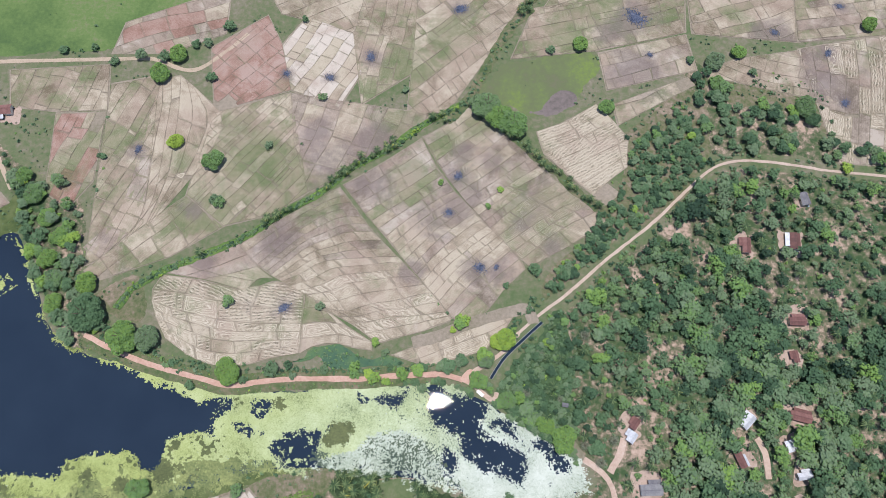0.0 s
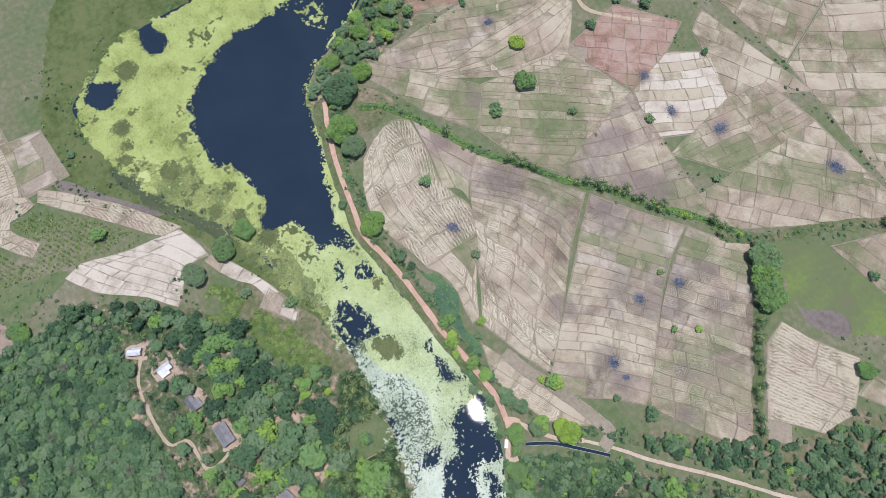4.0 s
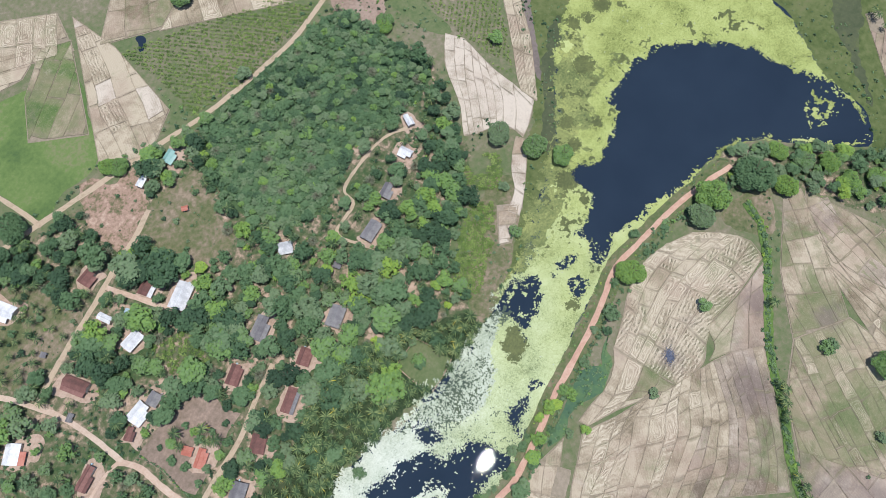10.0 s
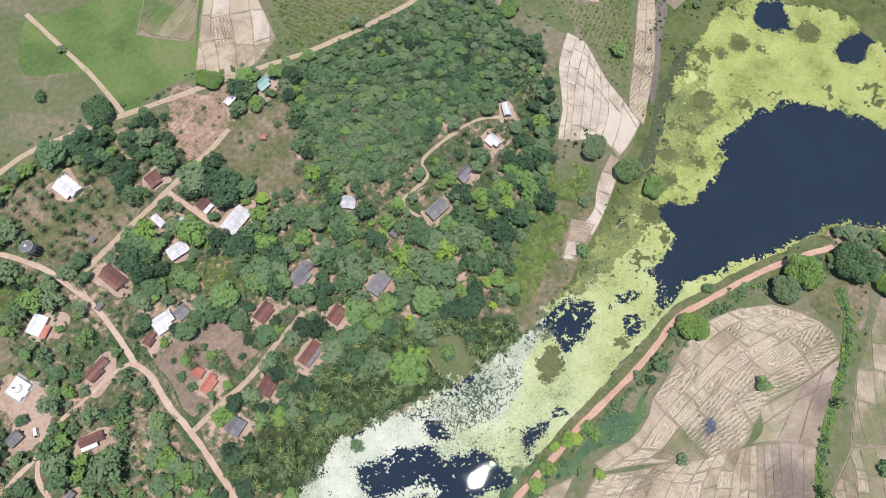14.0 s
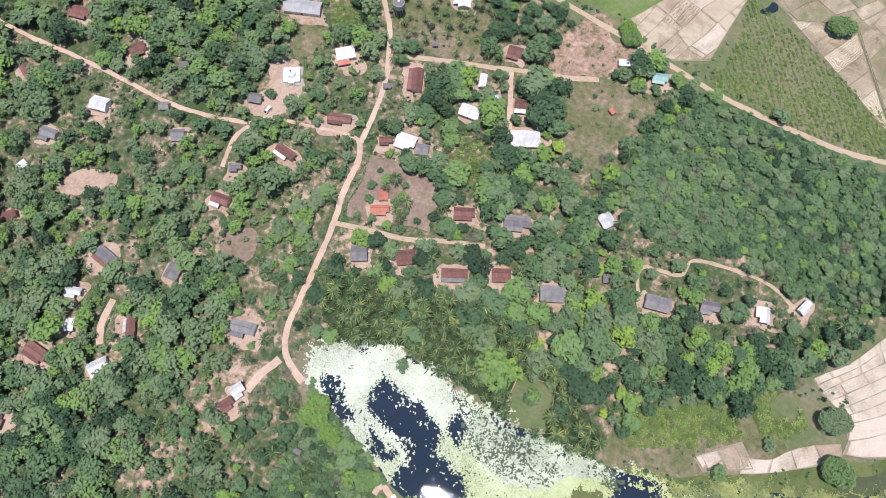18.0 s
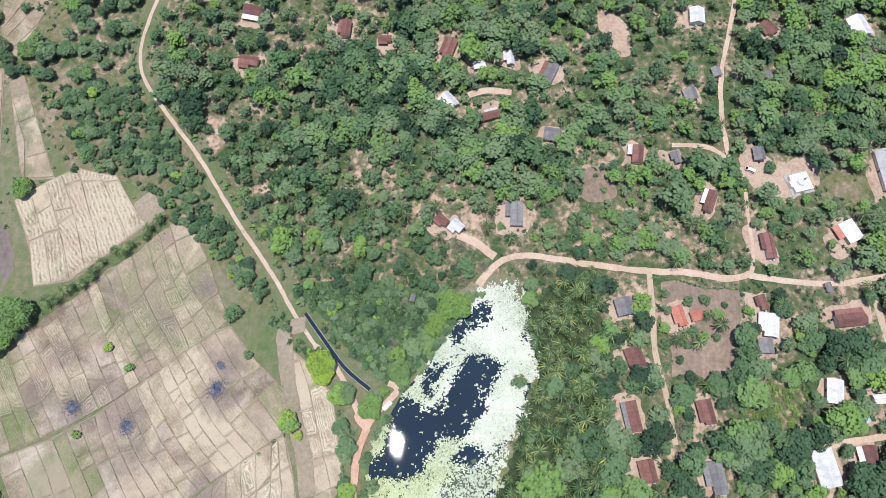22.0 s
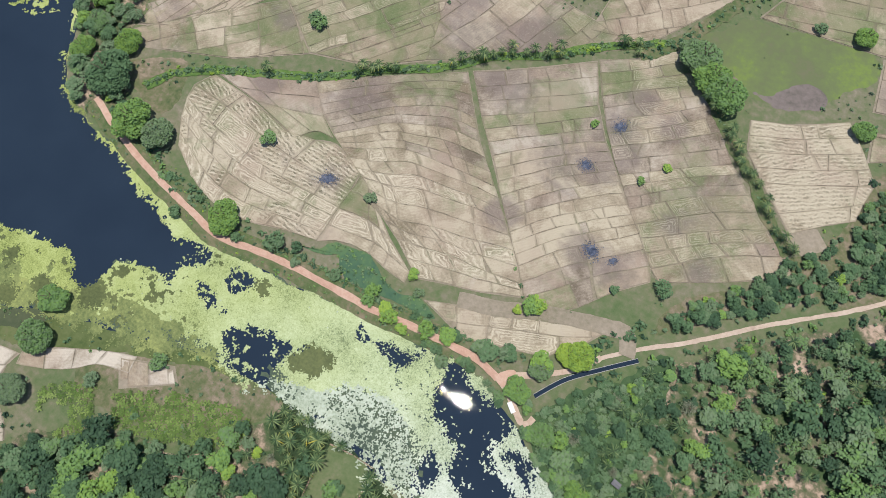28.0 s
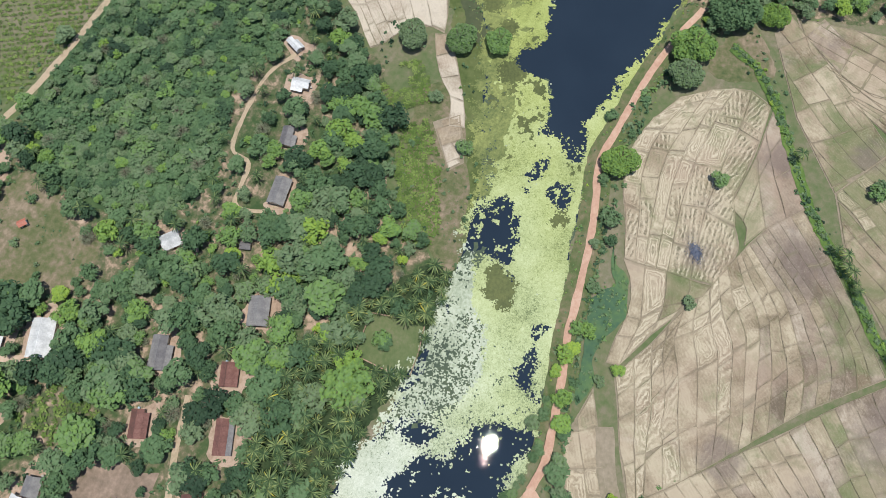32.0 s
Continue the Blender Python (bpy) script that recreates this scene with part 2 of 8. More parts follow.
def plot_material(name, lift, weedy=0.0, straw=0.0, period=1.6, swath=0.0, colours=EARTH):
    """Harvested paddy: soil, stubble and weeds in patches that run across the bunds, and straw left in loops or swaths."""
    m, nt, b = shader(name, 0.95, 0.1)
    p = place_of(nt)
    add, mul = (lambda a, c: math_node(nt, 'ADD', a, c)), (lambda a, c, k=False: math_node(nt, 'MULTIPLY', a, c, k))
    off = lambda a, c=0.5: math_node(nt, 'SUBTRACT', a, c)
    big, mid, wob, small = noise_node(nt, p, 0.013, 4, 0.6, 0.8), noise_node(nt, p, 0.075, 5, 0.65, 0.7), noise_node(nt, p, 0.3, 3, 0.6), noise_node(nt, p, 1.0, 5, 0.75)
    rnd = nt.nodes.new("ShaderNodeObjectInfo").outputs["Random"]
    uv = nt.nodes.new("ShaderNodeUVMap")
    sep = nt.nodes.new("ShaderNodeSeparateXYZ")
    nt.links.new(uv.outputs[0], sep.inputs[0])
    edge, across = sep.outputs[0], sep.outputs[1]
    few = math_node(nt, 'POWER', rnd, 3.0)
    own = nt.nodes.new("ShaderNodeAttribute")
    own.attribute_name = "zone"
    zone = nt.nodes.new("ShaderNodeSeparateXYZ")
    nt.links.new(own.outputs["Vector"], zone.inputs[0])
    scorched, weeded, strewn = zone.outputs[0], zone.outputs[1], zone.outputs[2]
    f = add(add(mul(off(big), 1.6), mul(off(mid), 1.9)), add(mul(off(wob), 0.36), mul(off(small), 0.75)))
    f = add(f, add(add(mul(off(few, 0.25), 0.12), mul(off(rnd), 0.14)), 0.52 + lift))
    f = add(f, mul(strewn, 0.2))
    comb = math_node(nt, 'SINE', add(mul(across, 5.2), mul(mid, 5.0)))
    f = add(f, mul(mul(comb, 0.055), mul(off(wob, 0.35), 4.0, True)))
    n = len(colours)
    c = ramp_node(nt, f, [(0.14 + 0.72 * i / (n - 1), k) for i, k in enumerate(colours)])
    weeds = mul(off(add(add(noise_node(nt, p, 0.026, 5, 0.7, 1.2), mul(off(wob), 0.35)), add(mul(off(small), 0.25), mul(weeded, 0.27))), 0.53 - weedy), 6.0, True)
    bare = mul(off(add(noise_node(nt, p, 0.045, 5, 0.7, 1.0), mul(off(small), 0.3)), 0.6), 7.0, True)
    c = mix_node(nt, mul(bare, 0.6), c, (.47, .405, .325))
    c = mix_node(nt, mul(weeds, min(0.85, 0.58 + 1.5 * weedy)), c, ramp_node(nt, mid, [(0.4, (.125, .17, .07)), (0.6, (.185, .19, .1))]))
    rosy = mul(off(noise_node(nt, p, 0.032, 3, 0.6, 0.5), 0.47), 5.0, True)
    c = mix_node(nt, mul(rosy, 0.58), c, (.34, .252, .195))
    stain = mul(off(add(noise_node(nt, p, 0.021, 4, 0.65, 0.8), add(mul(off(wob), 0.3), mul(scorched, 0.38))), 0.6), 4.5, True)
    c = mix_node(nt, mul(stain, 0.66), c, (.172, .136, .124))
    wisps = mul(off(noise_node(nt, p, 0.55, 5, 0.8, 1.8), 0.55), 6.0, True)
    c = mix_node(nt, mul(wisps, 0.42), c, (.47, .41, .31))
    rough_ = add(mul(mid, 9.0), mul(wob, 14.0))
    wave = mul(add(math_node(nt, 'SINE', add(add(mul(edge, 6.283 / period), rough_), mul(rnd, 6.0))), 1.0), 0.5)
    grit = mul(off(noise_node(nt, p, 0.2, 5, 0.8), 0.36), 4.0, True)
    lines = mul(mul(mul(off(wave, 0.5), 3.0, True), grit), straw)
    if straw > 0.4:
        lines = mul(lines, mul(off(rnd, 0.08), 4.0, True))
    if swath:
        rows = math_node(nt, 'SINE', add(mul(across, 3.4), add(mul(mid, 12.0), mul(wob, 9.5))))
        breaks = mul(off(noise_node(nt, p, 0.34, 5, 0.85), 0.43), 6.0, True)
        breaks = mul(breaks, mul(off(edge, 0.4), 1.5, True))
        c = mix_node(nt, mul(mul(mul(off(0.1, rows), 2.4, True), breaks), min(1.0, swath * 1.1)), c, (.085, .082, .05))
        lines = math_node(nt, 'MAXIMUM', lines, mul(mul(mul(off(rows, 0.2), 2.4, True), breaks), swath))
    dim = mul(mul(off(0.4, wave), 2.0, True), mul(grit, straw * 0.8))
    c = mix_node(nt, dim, c, (.14, .12, .08))
    c = mix_node(nt, lines, c, (.6, .535, .41))
    worn = mul(off(noise_node(nt, p, 0.09, 4, 0.7), 0.36), 4.0, True)
    rim = math_node(nt, 'SUBTRACT', 1.0, math_node(nt, 'DIVIDE', add(edge, mul(off(wob), 0.8)), 0.6), True)
    turf = ramp_node(nt, noise_node(nt, p, 0.05, 4, 0.6), [(0.4, (.175, .146, .106)), (0.5, (.215, .18, .134)), (0.6, (.16, .158, .09))])
    c = mix_node(nt, mul(rim, add(mul(worn, 0.6), 0.1)), c, turf)
    nt.links.new(c, b.inputs["Base Color"])
    bump_node(nt, b, add(lines, small), 0.5, 0.2)
    return m


M['plot_tan'] = plot_material("stubble_tan", 0.1, 0.02, 0.12, 1.5)
M['plot_straw'] = plot_material("stubble_with_straw", 0.27, 0.0, 0.72, 1.45)
M['plot_swath'] = plot_material("stubble_in_swaths", 0.12, 0.01, 0.15, 1.9, 0.68)
M['plot_mixed'] = plot_material("stubble_with_wisps", 0.15, 0.03, 0.3, 1.25)
M['plot_cream'] = plot_material("stubble_cream", 0.24, -0.03, 0.1)
M['plot_white'] = plot_material("stubble_bleached", 0.36, -0.06, 0.15, 1.6, colours=[(.2, .165, .12), (.3, .25, .19), (.38, .325, .255), (.46, .4, .325), (.55, .485, .4)])
M['plot_green'] = plot_material("stubble_greening", 0.03, 0.13, 0.04, 1.5)
M['plot_brown'] = plot_material("stubble_brown", 0.04, 0.01, colours=[(.155, .125, .092), (.22, .178, .136), (.285, .235, .182), (.35, .292, .228), (.43, .37, .298)])
M['plot_ribbed'] = plot_material("stubble_ribbed", 0.22, -0.03, 0.1, 1.9, 0.5)
M['plot_meadow'] = plot_material("grassy_plot", 0.0, 0.12, 0.0, colours=[(.065, .108, .042), (.085, .138, .05), (.11, .165, .056), (.15, .19, .08)])
M['plot_red'] = plot_material("tilled_red_earth", 0.0, -0.1, 0.05, colours=[(.2, .12, .088), (.27, .16, .12), (.335, .215, .168), (.38, .27, .22)])
M['field_soil'] = earth("field_margin", [(.165, .163, .095), (.24, .207, .148), (.295, .247, .186), (.36, .305, .237)], 0.03, 0.5)


def water_material():
    m, nt, b = shader("pond_water", 0.012, 0.022)
    p = place_of(nt)
    c = ramp_node(nt, noise_node(nt, p, 0.02, 3), [(0.35, (.019, .031, .05)), (0.65, (.023, .037, .058))])
    nt.links.new(c, b.inputs["Base Color"])
    turn = nt.nodes.new("ShaderNodeMapping")
    turn.inputs["Rotation"].default_value = (0, 0, radians(40))
    turn.inputs["Scale"].default_value = (1, 0.42, 1)
    nt.links.new(p, turn.inputs["Vector"])
    gust = math_node(nt, 'MULTIPLY', math_node(nt, 'SUBTRACT', noise_node(nt, p, 0.16, 2, 0.5), 0.3), 3.2, True)
    ripple = math_node(nt, 'MULTIPLY', noise_node(nt, turn.outputs[0], 2.4, 1.0, 0.5, 0.2), math_node(nt, 'ADD', gust, 0.5))
    bump_node(nt, b, ripple, 1.0, 0.0052)
    return m


M['water'] = water_material()


def weed_material():
    """Floating plants: yellow-green duckweed in the wide lake, paler lilies in the narrow arm."""
    m, nt, b = shader("floating_plants", 0.6, 0.12)
    p = place_of(nt)
    sep = nt.nodes.new("ShaderNodeSeparateXYZ")
    nt.links.new(p, sep.inputs[0])
    along = math_node(nt, 'ADD', math_node(nt, 'DIVIDE', math_node(nt, 'ADD', sep.outputs[0], 170.0), 160.0),
                      math_node(nt, 'SUBTRACT', noise_node(nt, p, 0.03, 3), 0.5), True)
    f = math_node(nt, 'ADD', math_node(nt, 'MULTIPLY', noise_node(nt, p, 0.05, 4, 0.6), 0.4), math_node(nt, 'MULTIPLY', noise_node(nt, p, 1.1, 3, 0.75, 1.6), 0.6))
    leaf = nt.nodes.new("ShaderNodeNewGeometry").outputs["Random Per Island"]
    f = math_node(nt, 'ADD', f, math_node(nt, 'MULTIPLY', math_node(nt, 'SUBTRACT', leaf, 0.5), 0.1))
    lake = ramp_node(nt, f, [(0.37, (.12, .15, .045)), (0.44, (.27, .315, .095)), (0.53, (.365, .415, .145)), (0.64, (.45, .5, .21))])
    arm = ramp_node(nt, f, [(0.4, (.13, .17, .085)), (0.455, (.305, .36, .185)), (0.53, (.415, .475, .265)), (0.64, (.53, .59, .37))])
    tail = ramp_node(nt, f, [(0.4, (.17, .21, .15)), (0.46, (.4, .45, .345)), (0.55, (.53, .57, .47)), (0.66, (.65, .68, .59))])
    slant = math_node(nt, 'SUBTRACT', sep.outputs[0], math_node(nt, 'MULTIPLY', sep.outputs[1], 0.9))
    pale = math_node(nt, 'ADD', math_node(nt, 'DIVIDE', math_node(nt, 'ADD', slant, 34.0), 66.0), math_node(nt, 'SUBTRACT', noise_node(nt, p, 0.05, 3), 0.5), True)
    nt.links.new(mix_node(nt, pale, mix_node(nt, along, lake, arm), tail), b.inputs["Base Color"])
    bump_node(nt, b, noise_node(nt, p, 1.6, 4, 0.7), 0.25, 0.06)
    return m


M['weed'] = weed_material()
M['pads'] = earth("lily_pads", [(.19, .235, .155), (.31, .36, .26), (.42, .47, .36), (.52, .56, .46)], 0.06, 0.9, rough=0.55, low=0.36, high=0.64, bump=0.2, spec=0.2)
M['marsh_weed'] = earth("bog_weed", [(.09, .118, .045), (.15, .182, .065), (.21, .24, .085), (.31, .34, .11)], 0.05, 0.7, rough=0.6, low=0.36, high=0.64)
M['olive_weed'] = earth("drowned_weed", [(.06, .075, .028), (.10, .12, .045), (.15, .165, .06)], 0.08, 0.8, rough=0.6)
M['sunken_weed'] = earth("sunken_weed", [(.045, .068, .055), (.07, .098, .065), (.105, .135, .075)], 0.06, 0.9, rough=0.75, bump=0.0, spec=0.2)


# ---------------------------------------------------------------- plan, in metres
WATER_RIM = [
    (40.6, 16.7), (27.3, 26.3), (19.2, 29.5), (7.1, 34.8), (-6.8, 37), (-21.7, 35.2),
    (-45.2, 34.4), (-74.8, 31.6), (-103, 29.8), (-118, 28.8), (-133.5, 31.2), (-153.3, 38.1),
    (-171.6, 43.5), (-201, 48.6), (-218, 56.3), (-230, 67), (-236.7, 80.8), (-243.9, 94.6),
    (-252, 110.8), (-263.5, 122.5), (-280.5, 109.8), (-290, 81.7), (-312.8, 55), (-321.7, 34),
    (-322, -9), (-318, -29), (-304, -54.5), (-292, -70), (-270, -68), (-246, -64),
    (-218, -55), (-198, -47), (-187, -38.8), (-163.5, -27.8), (-137.8, -21.8), (-116.4, -16.3),
    (-99, -11.4), (-82, -9.6), (-48.6, -9.4), (-31, -10.5), (-14.6, -15), (5.3, -17.8),
    (22.7, -23.9), (40.2, -29.4), (54.9, -26), (69.9, -20.8), (79, -15), (79, -11),
    (73.4, -4), (58.6, 7.3),
]
LAKE_OPEN = [
    (-117, 26.5), (-126.4, 25.5), (-134.8, 23.7), (-138.9, 26), (-147.1, 30.5), (-157.5, 33.4),
    (-177.5, 41.4), (-187, 44), (-210, 50), (-221, 56), (-231, 68), (-238, 83),
    (-246, 96), (-254, 111), (-264, 122), (-279, 110), (-288.7, 83), (-283.4, 65),
    (-283, 37.8), (-273, 12.8), (-256, -9.7), (-237, -17), (-220.8, -16), (-206.5, -17),
    (-202.2, -9.3), (-189.5, -5.5), (-171.4, -3.9), (-163, -10.9), (-154.9, -10.4), (-151.1, -1.2),
    (-148.4, 2.8), (-137.1, 6.8), (-129.3, 5.7), (-124.4, 6.7), (-123.9, 15.2), (-116.5, 21),
]
POOL_OPEN = [
    (-3.7, 37.2), (-0.2, 35), (4.3, 30.7), (10.9, 30), (20.2, 29.2), (24.4, 27.3),
    (25.5, 23.3), (24.7, 19.4), (22, 14.2), (25, 10.4), (30.7, 6.4), (37, 4),
    (42.2, 2.3), (47.2, -2.1), (47, -7.4), (45.7, -11.9), (43.2, -16), (39.7, -15.7),
    (35.5, -12.3), (29.3, -9.8), (24.6, -10.5), (18.6, -5.5), (13.1, -2.8), (11.3, -0.5),
    (12, 4.4), (9.6, 8.5), (4.1, 9.8), (1.2, 13.5), (-3.8, 13.7), (-6.1, 17.8),
    (-7.2, 23.7), (-7.5, 28.7), (-6.9, 36.3),
]
CREEK_A = [
    (-96, 0.5), (-91, 4.5), (-84, 9), (-76, 11.4), (-66.2, 12.6), (-60.5, 11.8),
    (-65, 6.5), (-69.5, 1.5), (-70, -5), (-76, -7.5), (-87, -4.5),
]
CREEK_B = [
    (-45.3, 25.6), (-47.1, 30.6), (-39.5, 28.7), (-32.2, 30.8), (-25, 31.5), (-18, 35.5),
    (-18.1, 32), (-21.7, 23.4), (-25.2, 21), (-30.9, 24.7), (-38.2, 25),
]
CREEK_C = [
    (-105.4, 19.5), (-105.5, 24), (-95.9, 25.7), (-94.5, 21.6), (-97.6, 18), (-101.3, 15.7),
]
CREEK_D = [
    (51.4, 5.9), (54.2, 8.1), (59.3, 4.5), (64.7, 0.1), (69.8, -4.4), (70.6, -8.1),
    (64.4, -9.3), (59.6, -4.7), (57, 0.8), (52.1, 2.7),
]
CREEK_E = [
    (-116.7, 8.5), (-116.3, 15.6), (-109.4, 12.9), (-101.1, 10.9), (-95.8, 7.6), (-99.2, 3.7),
    (-108.1, 6.7),
]
CREEK_F = [
    (2, 3), (4.5, 1.5), (8.2, -2), (9, -6.1), (5.6, -9), (3.2, -4),
]
CREEK_G = [
    (-306.9, -52.6), (-297.5, -43.1), (-293.4, -37.8), (-284.2, -44.5), (-279.5, -50), (-282.2, -56.5),
    (-292.9, -64.6),
]
CREEK_H = [
    (-349.6, 2.3), (-348.4, 8.3), (-341.1, 11.3), (-337.7, 8.7), (-338.6, 2), (-334.2, -3.7),
    (-323.8, 0.6), (-318.5, -1.8), (-308, 2.7), (-301.9, 0.9), (-296.9, -5), (-298.8, -12.6),
    (-306.6, -14.8), (-316.7, -12.7), (-320.2, -10.5), (-329.9, -14.9),
]
OLIVE_A = [
    (-66.6, 4.6), (-60, 14), (-54.3, 15.2), (-47.6, 14.2), (-48.6, 7.8), (-52.2, 2),
    (-59.6, 2.1),
]
POOL_HOLES = [
    (27.8, 18.3), (34.7, 17.5), (42, 10.2), (42.4, 6.4), (36.2, 10.2), (30.3, 12.8),
    (26.2, 13.5),
]
MEADOW_SCORCH = [
    (54.8, 211), (61, 212.8), (65.6, 218.8), (75.2, 227.6), (84, 225.8), (85.9, 220.2),
    (77.3, 212.6), (66.6, 208.6),
]
BOG_BAND = [
    (-241.7, -68.4), (-220.9, -54.7), (-203.2, -49.3), (-182.5, -38.2), (-159, -25.4), (-163.3, -34.8),
    (-191.3, -51.9), (-222.4, -66.4),
]
OLIVE_RINGS = [
    (-299.2, -30.5, 6.9), (-263.4, -51.1, 5.4), (-251.2, -53.3, 4), (-181.6, -30, 5.2), (-150.1, -12.5, 6.6), (-171.1, -20, 4.3),
    (-191, -15.9, 4), (-220, -40, 6.6), (-242.4, -59.1, 4.6), (-89.8, 24, 3.6),
]
FIELD_POND = [(-93.2, -275.2), (-96.3, -274.2), (-96.7, -270.3), (-93.7, -267.7), (-89, -265.8), (-87.6, -267.7), (-91.2, -270.8)]
SOUTH_PADS = [
    (-74, -16), (-69.1, -3), (-50.3, 1.1), (-40.9, 10.8), (-21.2, 13.3), (-7.7, 9.5),
    (1, -3.4), (4, -16), (-22.1, -17), (-43.9, -16),
]
CROP_HOUSE_EAST = [
    (-110, -51), (-117, -40), (-98.9, -29), (-71, -21.5), (-62, -24), (-63.1, -33), (-80.3, -42.3),
]
LANE_EAST = [(152.8, -116.2), (157.6, -106.4), (157.1, -89.8)]
BUND_PATH = [
    (-206.4, 60.9), (-180.1, 49.6), (-157.1, 42.4), (-138.5, 38), (-120.5, 33.8), (-103.1, 35.8),
    (-82.6, 37.9), (-60.8, 38.4), (-43.1, 38.7), (-27.7, 40.4), (-8.7, 41.6), (2.9, 41.5),
    (12.2, 39), (19.8, 34.9), (29, 28.2), (31.5, 32.6),
]
SPIT = [
    (11.4, 39.7), (14.5, 44.3), (17.5, 45.1), (17.7, 41.2), (15.2, 37),
]
EAST_ROAD = [
    (44.6, 66.6), (57, 77.5), (75.2, 91.6), (99.5, 113), (127, 135), (144.9, 152),
    (162.6, 168.5), (176, 176.5), (194, 178.8), (218.7, 176.5), (243, 172.6), (277, 169.7),
    (330, 165),
]
FIELD_LANE = [
    (53.2, 72.1), (52.3, 75.7), (48.5, 80.7), (34.1, 76.9), (17.8, 72.4), (0.2, 64.6),
    (-17, 59.4),
]
VILLAGE_ROAD = [
    (78.5, -2.5), (88.6, -9.7), (94.2, -20.7), (94.1, -36.7), (93.1, -54), (92.5, -79.3),
    (93.6, -96.7), (92.6, -114.9), (96, -125), (104.5, -126.4), (125.7, -124.7), (143.9, -123),
    (154, -116.9), (172, -114.6), (198, -114.9), (226.8, -120.3), (259.7, -125.7), (285, -128.7),
    (330, -137),
]
LANE_SOUTH = [
    (95, -124), (93.9, -144.3), (95, -163.5), (98.2, -177), (103.5, -194), (110.5, -207),
    (120.8, -222.4), (126.5, -233), (131, -251.5), (130, -258),
]
LANE_WEST = [
    (97.6, -177.3), (82.8, -180.9), (64.7, -184.2), (43.5, -187.3), (22.6, -191.1), (4.6, -193.3),
    (-12.9, -197.5),
]
LANE_ORCHARD = [
    (32.7, -187.9), (28.4, -170.7), (21.8, -144.6),
]
LANE_GROVE = [
    (91.9, -79), (71.7, -80.7), (54.4, -82.1), (36, -86.9), (18, -90.1),
]
LANE_FORK = [
    (101.3, 9), (99, 2), (92.6, -9),
]
OUTER_ROAD = [
    (240, -290), (171.9, -268), (159.5, -268.3), (126.8, -257.7), (105, -255.7), (79, -257),
    (54.6, -251.4), (18, -240), (-42, -219.8), (-76.8, -207.5), (-112.9, -199.5), (-143.6, -195),
    (-171.9, -196), (-205, -197.5), (-243.8, -211.4), (-271.7, -231.6), (-310, -262),
]
OUTER_BRANCH = [
    (25.3, -240.4), (25.5, -272.3), (29.1, -306.1), (32.6, -335.7),
]
FOOTPATH = [
    (-131, -104.6), (-117.3, -113), (-97.9, -115.2), (-79.9, -114), (-75.2, -104.7), (-57.9, -103.7),
    (-56.7, -93.8), (-61.9, -86.4),
]
HILL_PATH = [
    (174.5, 10.3), (177.8, 2.8), (178.3, -10.9),
]
NORTH_TRACK = [
    (-306, 242.7), (-261, 244.9), (-223.4, 246.4), (-196.9, 246.9), (-169.3, 238.6), (-148.5, 253.5),
    (-134.9, 268.1),
]
LAKE_TRACK = [
    (-321.1, 229), (-304.4, 209.4), (-288.5, 181.4), (-269.9, 151.2),
]
DITCH = [
    (28.1, 40.1), (35.8, 51.7), (45.9, 61.7), (58.2, 73),
]
MEADOW_EAST = [
    (22.4, 222.7), (31.8, 240), (48.9, 249.9), (94.6, 257.8), (100.5, 241.2), (81.5, 219.5),
    (62.7, 208.8), (49.9, 208.6), (40.8, 216.7),
]
MEADOW_SOUTH = [
    (53.8, -302.4), (34.6, -332.4), (17.6, -323.7), (-21.7, -312.4), (-52.5, -287.9), (-41.1, -266.3),
    (-19.9, -240.4), (4, -243.8), (22.9, -243.8), (25.8, -277.5),
]
MEADOW_NORTH = [
    (-310.2, 292.7), (-163.4, 309.6), (-179.1, 281), (-225, 255.2), (-262.6, 252.3), (-300, 249.5),
]
GRASS_WEST = [
    (-101.9, -44.5), (-130.7, -46.7), (-136.1, -32.3), (-105.3, -19.2), (-68.3, -9.4), (-55.7, -13.9),
    (-74.5, -30.3),
]
PASTURE = [
    (-24.2, -199.2), (-45.2, -190.8), (-36.4, -170.5), (-23.7, -150.6), (-4.8, -151.1), (1.8, -166.5),
    (0.4, -192.5),
]
REED_BED = [
    (-86.4, 47.2), (-78.7, 50.2), (-74, 55.6), (-65.5, 57.7), (-58.5, 58), (-54, 55.7),
    (-47.7, 51.8), (-39.2, 50.5), (-31.1, 52.6), (-21.1, 48.2), (-29, 46.1), (-43.8, 45.3),
    (-52.1, 44.8), (-61.4, 43.5), (-66.6, 46.9), (-70.9, 51.4), (-76.4, 48.2),
]
GROVE_LAWN = [
    (-31.5, -35.7), (-32.8, -24.4), (-32.4, -14.5), (-22.1, -13.6), (-12.6, -14), (-12.6, -24.4),
    (-14.4, -36.5),
]
YARD_RED = [
    (87.8, -84.1), (88.9, -88.3), (89.8, -93), (87.5, -106.1), (89.3, -118.4), (86, -119.6),
    (76.4, -119.6), (63.1, -117.6), (55.1, -118.5), (48.9, -113.9), (46, -104.1), (48.7, -98),
    (46.3, -89.1), (49.8, -88.9), (54.7, -88.8), (73.4, -85.7),
]
YARD_KILN = [
    (-6.7, -236.9), (-12.8, -225.3), (-30, -218.5), (-26.9, -207.4), (-7.3, -195.4), (8.4, -193.1),
    (14.7, -206.4), (5.7, -228),
]
YARD_TEMPLE = [
    (162.3, -127.6), (151.5, -140.5), (156.8, -153.2), (144, -159.6), (136.2, -148.5), (130.1, -138.7),
    (135.5, -131.7), (142.6, -122.9), (153, -121.4),
]
